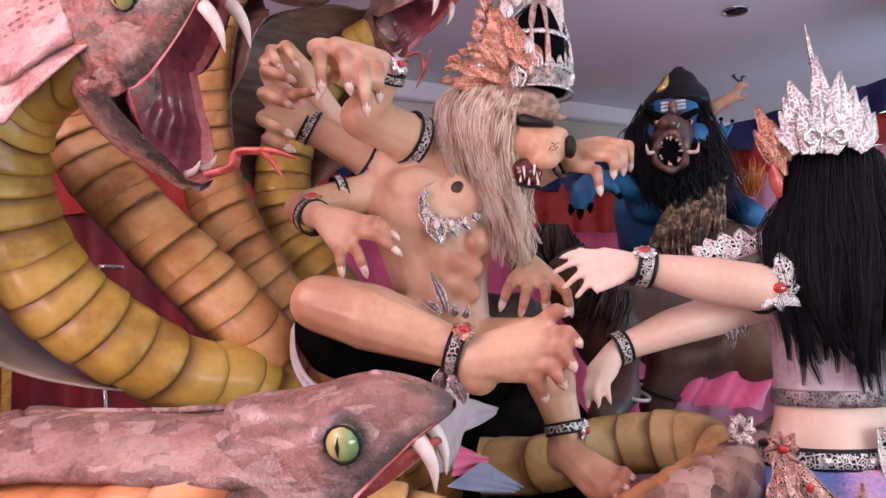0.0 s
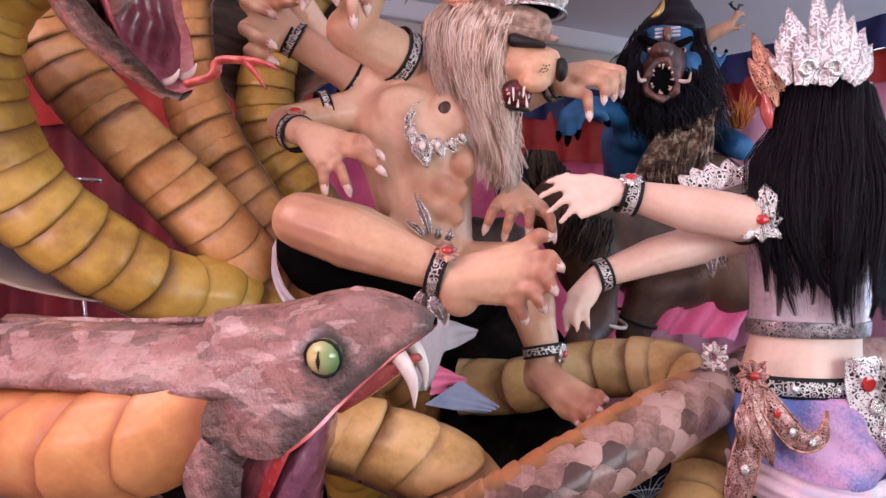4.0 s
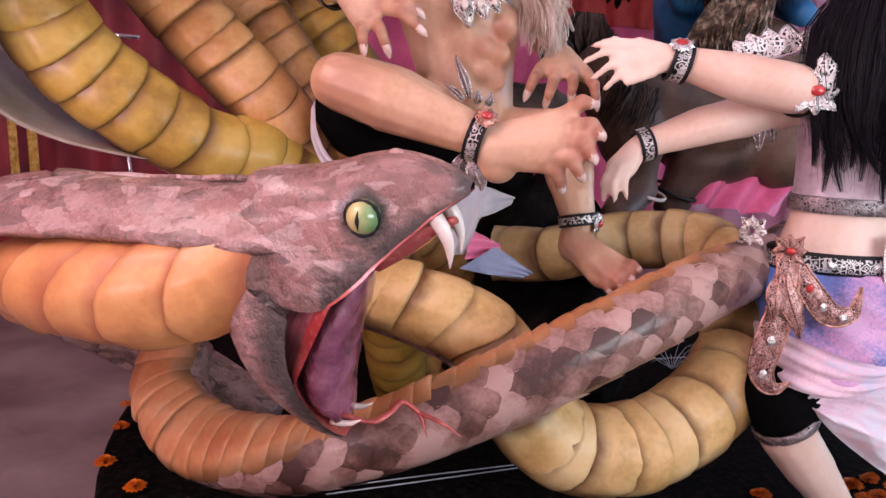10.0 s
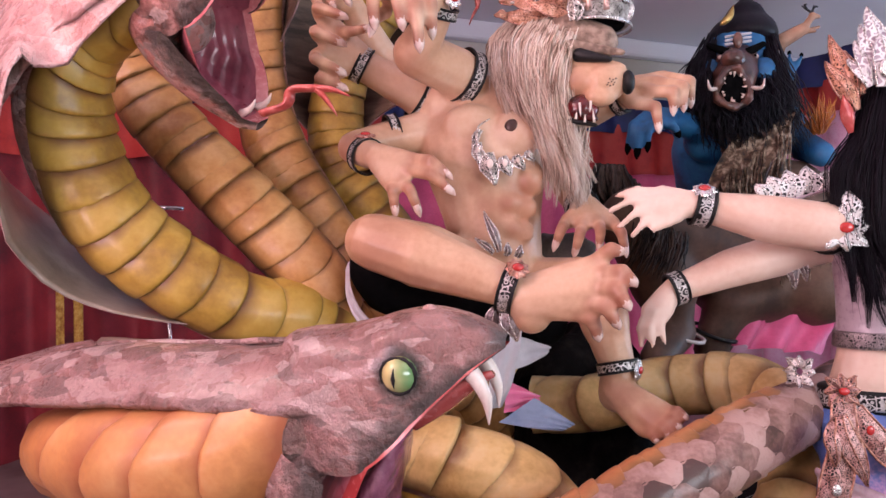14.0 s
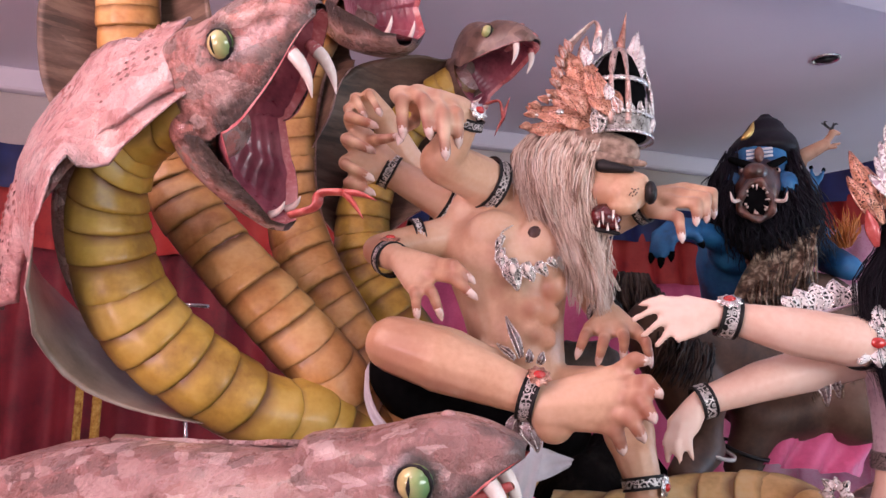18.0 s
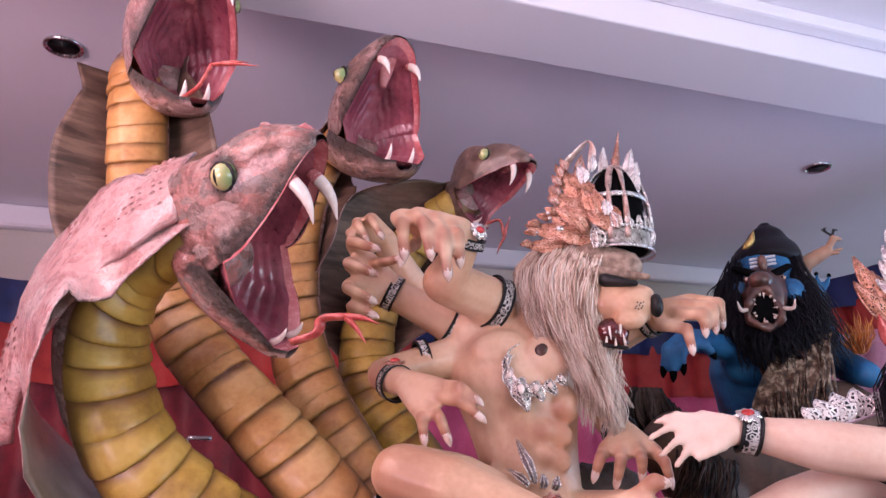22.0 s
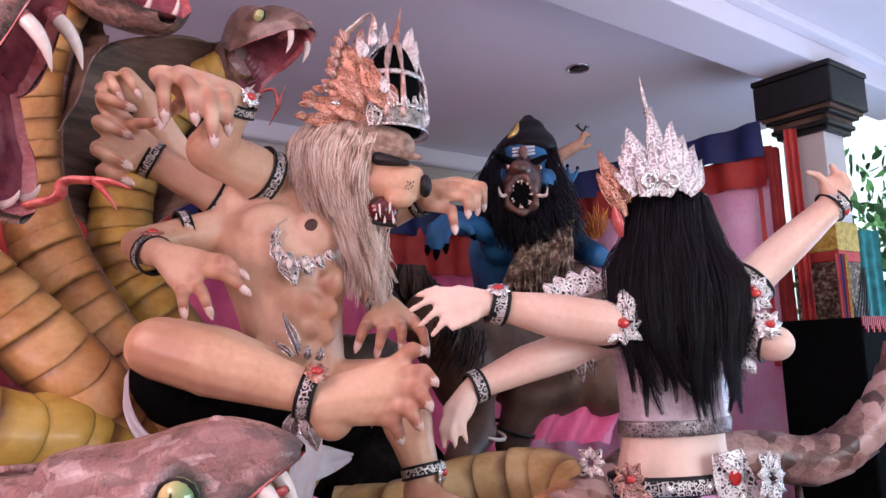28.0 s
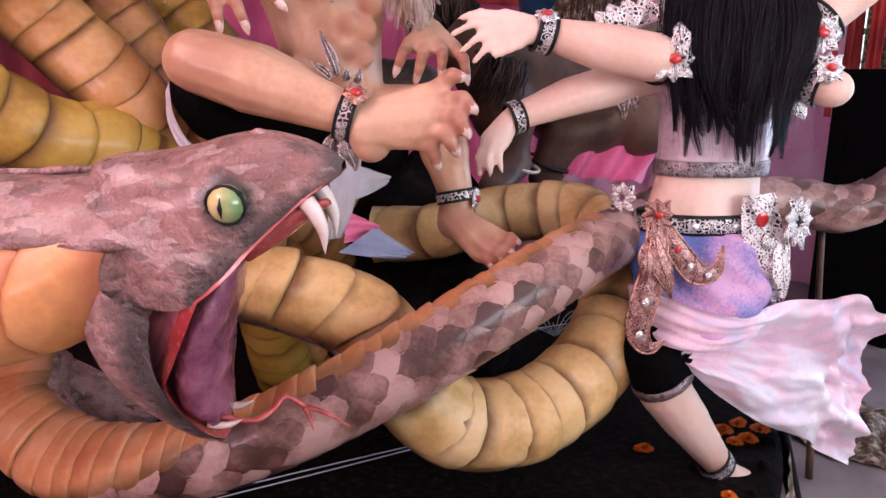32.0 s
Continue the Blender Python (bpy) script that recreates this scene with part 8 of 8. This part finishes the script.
    for k in (-1, 0, 1):
        capsule(white, Vector((0.969, 3.120, 2.406)) + Vector((0, 0, 0.016 * k)), Vector((1.069, 3.120, 2.418)) + Vector((0, 0, 0.016 * k)), 0.006, 0.006)
    ball(snout, (1.011, 3.100, 2.401), (0.02, 0.012, 0.035))
    # brown haunches, knees and feet
    H = lambda *a: capsule(hide, *a)
    H((1.222, 3.300, 1.638), (0.996, 3.100, 1.490), 0.3, 0.26)
    H((0.996, 3.100, 1.490), (0.541, 2.850, 1.634), 0.22, 0.15)
    H((0.541, 2.850, 1.634), (0.644, 2.850, 1.389), 0.14, 0.13)
    H((0.644, 2.850, 1.389), (0.682, 2.850, 1.214), 0.12, 0.07)
    H((0.682, 2.850, 1.214), (0.570, 2.700, 1.131), 0.08, 0.06)
    H((1.182, 3.200, 1.585), (1.261, 3.000, 1.372), 0.24, 0.16)
    H((1.212, 3.050, 1.393), (0.926, 2.980, 1.309), 0.15, 0.11)
    H((0.926, 2.980, 1.309), (0.841, 2.950, 1.133), 0.1, 0.07)
    return statue("boar_statue", sk, [(1, fused(hide, 0.018, 4)), (2, snout), (3, teeth), (4, dark), (5, white)], [BLUE, BROWN, SNOUT, NAIL, CLOTH_BLACK, WHITE], "blue boar-faced statue with brown haunches and a black beard", 0.013, 4)


boar()
bm = lofted([((1.106, 3.360, 2.432), 0.16, 0.17), ((1.102, 3.340, 2.475), 0.152, 0.185), ((1.111, 3.340, 2.527), 0.13, 0.15), ((1.119, 3.340, 2.567), 0.095, 0.1), ((1.124, 3.340, 2.613), 0.066, 0.066), ((1.123, 3.340, 2.637), 0.035, 0.035), ((1.124, 3.340, 2.654), 0.02, 0.02)], 18, 22)
cap = thing("headdress", (1.111, 3.340, 2.527), "black hair bun with a gold crescent", "headdress")
part("bun", bm, HAIR_BLACK, cap, "black hair tied in a bun")
bm = bmesh.new()
tube(bm, [(0.955, 3.150, 2.481), (0.974, 3.150, 2.495), (0.998, 3.150, 2.522), (1.011, 3.150, 2.563)], [0.003, 0.014, 0.014, 0.002], 8, 14)
part("crescent", bm, GOLD, cap, "gold crescent moon")
for x in (0, 1):
    bm = bmesh.new()
    p = Vector((1.222, 3.200, 2.200)) if x else Vector((0.884, 3.200, 2.186))
    rings = [[p + Vector((math.cos(a) * 0.045, 0, math.sin(a) * 0.06)) + 0.01 * (Vector((math.cos(a), 0, math.sin(a))) * math.cos(g) + Vector((0, 1, 0)) * math.sin(g)) for g in np.linspace(0, 6.283, 7, endpoint=False)] for a in np.linspace(0, 6.283, 22, endpoint=False)]
    ring_mesh(bm, rings + rings[:1], cap=False)
    part("earring", bm, GOLD, cap, "gold hoop earring")
strands("beard", [
    [(0.938, 3.220, 2.455), (0.862, 3.160, 2.282), (0.866, 3.140, 2.147), (0.898, 3.150, 2.045)],
    [(0.873, 3.080, 2.199), (0.868, 3.060, 2.106), (0.909, 3.100, 2.037), (0.950, 3.120, 1.963)],
    [(0.974, 3.080, 2.135), (0.977, 3.060, 2.068), (0.993, 3.080, 2.008), (1.022, 3.100, 1.934)],
    [(1.090, 3.100, 2.191), (1.105, 3.080, 2.110), (1.119, 3.100, 2.010), (1.148, 3.120, 1.935)],
    [(1.189, 3.220, 2.459), (1.210, 3.160, 2.245), (1.238, 3.150, 2.096), (1.261, 3.160, 1.966)],
], 2400, 0.0032, HAIR_BLACK, "bushy black beard of the boar statue", 21, 0.034, cat="beard", wave=0.02)
strands("fur_wrap", [
    [(0.413, 3.000, 1.876), (0.392, 2.950, 1.778), (0.425, 2.950, 1.708), (0.457, 2.950, 1.638)],
    [(0.507, 3.000, 1.874), (0.510, 2.900, 1.772), (0.498, 2.850, 1.657), (0.472, 2.850, 1.546)],
    [(0.599, 2.900, 1.702), (0.558, 2.720, 1.608), (0.530, 2.700, 1.524), (0.489, 2.720, 1.440)],
    [(0.733, 2.900, 1.655), (0.681, 2.750, 1.564), (0.638, 2.720, 1.480), (0.609, 2.740, 1.417)],
], 500, 0.006, FUR_BROWN, "shaggy dark brown fur over the statue's knee", 22, 0.02, cat="fur")
strands("fur_wrap", [
    [(0.905, 3.000, 1.797), (0.908, 2.980, 1.737), (0.926, 2.970, 1.678)],
    [(1.195, 3.050, 2.039), (1.136, 2.980, 1.862), (1.095, 2.950, 1.721)],
    [(1.005, 2.920, 1.493), (1.040, 2.900, 1.425), (1.060, 2.900, 1.358)],
    [(1.247, 2.950, 1.534), (1.233, 2.900, 1.444), (1.239, 2.900, 1.355)],
], 110, 0.006, BATIK, "brown fringe of the statue's waist cloth", 23, 0.02, cat="fur")
cloth("shoulder_cloth", ([(1.031, 3.100, 2.050), (0.899, 3.050, 1.874), (0.872, 3.050, 1.778)], [(1.233, 3.080, 2.092), (1.122, 3.000, 1.912), (1.045, 3.000, 1.772)]), BATIK, "dark spotted animal skin over the chest", 14, 3, 0.014)
for pts in ([(0.943, 3.120, 2.079), (0.954, 3.120, 1.938), (1.001, 3.100, 1.808), (1.102, 3.100, 1.959), (1.157, 3.120, 2.065)], [(0.963, 3.100, 2.062), (0.986, 3.080, 1.881), (1.037, 3.060, 1.754), (1.132, 3.080, 1.905)], [(1.066, 3.060, 2.029), (1.124, 3.050, 1.951), (1.086, 3.040, 1.825), (1.039, 3.030, 1.751)]):
    n = thing("bead_chain", pts[1], "dark brown wooden bead chain on the boar statue", "necklace", "bead chains")
    s = spline([tuple(p) for p in pts], 34)
    for p in s:
        bm = bmesh.new()
        ball(bm, p, 0.012, seg=7)
        part("bead", bm, SNOUT, n)
bm = bmesh.new()
ring_band(bm, (0.700, 2.850, 1.209), (0.3, -0.2, 1), 0.085, 0.012, 0.012)
tagged(part("bangle", bm, FANG), "pale ring round the brown statue's ankle", "bangle")
bm = bmesh.new()
ring_band(bm, (0.855, 2.950, 1.200), (0.3, -0.2, 1), 0.085, 0.012, 0.012)
tagged(part("bangle", bm, BLACK), "dark ring round the brown statue's ankle", "bangle")


def little_deer():
    d = thing("deer_figurine", (1.337, 3.300, 2.485), "small tan leaping deer figurine with dark antlers", "figurine")
    bm = bmesh.new()
    capsule(bm, (1.274, 3.320, 2.452), (1.358, 3.300, 2.497), 0.035, 0.028)
    capsule(bm, (1.358, 3.300, 2.497), (1.397, 3.300, 2.549), 0.018, 0.015)
    capsule(bm, (1.398, 3.300, 2.555), (1.427, 3.300, 2.550), 0.017, 0.009)
    for a, b in (((1.357, 3.300, 2.485), (1.402, 3.280, 2.480)), ((1.366, 3.320, 2.491), (1.444, 3.340, 2.516)), ((1.274, 3.320, 2.444), (1.243, 3.300, 2.398)), ((1.294, 3.340, 2.450), (1.284, 3.340, 2.398))):
        capsule(bm, a, b, 0.012, 0.007)
    part("figure", fused(bm, 0.006, 2), FAWN, d)
    bm = bmesh.new()
    for tip, br in (((1.345, 3.280, 2.594), (1.369, 3.280, 2.600)), ((1.415, 3.320, 2.608), (1.433, 3.320, 2.597))):
        tube(bm, [(1.398, 3.300, 2.567), Vector((1.398, 3.300, 2.567)).lerp(Vector(tip), 0.5), tip], [0.006, 0.005, 0.002], 6, 6)
        tube(bm, [Vector((1.398, 3.300, 2.567)).lerp(Vector(tip), 0.5), Vector(tip).lerp(Vector(br), 0.5), br], [0.005, 0.004, 0.002], 6, 6)
    part("antlers", bm, BLACK, d)


little_deer()
strands("torch", [
    [(1.365, 3.200, 2.024), (1.332, 3.180, 2.075), (1.305, 3.170, 2.140)],
    [(1.379, 3.200, 2.024), (1.367, 3.180, 2.088), (1.363, 3.170, 2.175)],
    [(1.394, 3.200, 2.024), (1.406, 3.180, 2.074), (1.432, 3.170, 2.148)],
], 130, 0.005, STRAW, "bundle of orange dyed straw like a flame", 31, 0.02, cat="torch")
cloth("sack", ([(1.012, 3.000, 1.462), (0.938, 2.950, 1.327), (0.876, 2.900, 1.156)], [(1.309, 3.000, 1.330), (1.303, 2.950, 1.216), (1.261, 2.900, 1.121)]), PINK, "bright pink satin cloth bunched behind the figures", 14, 3, 0.03)
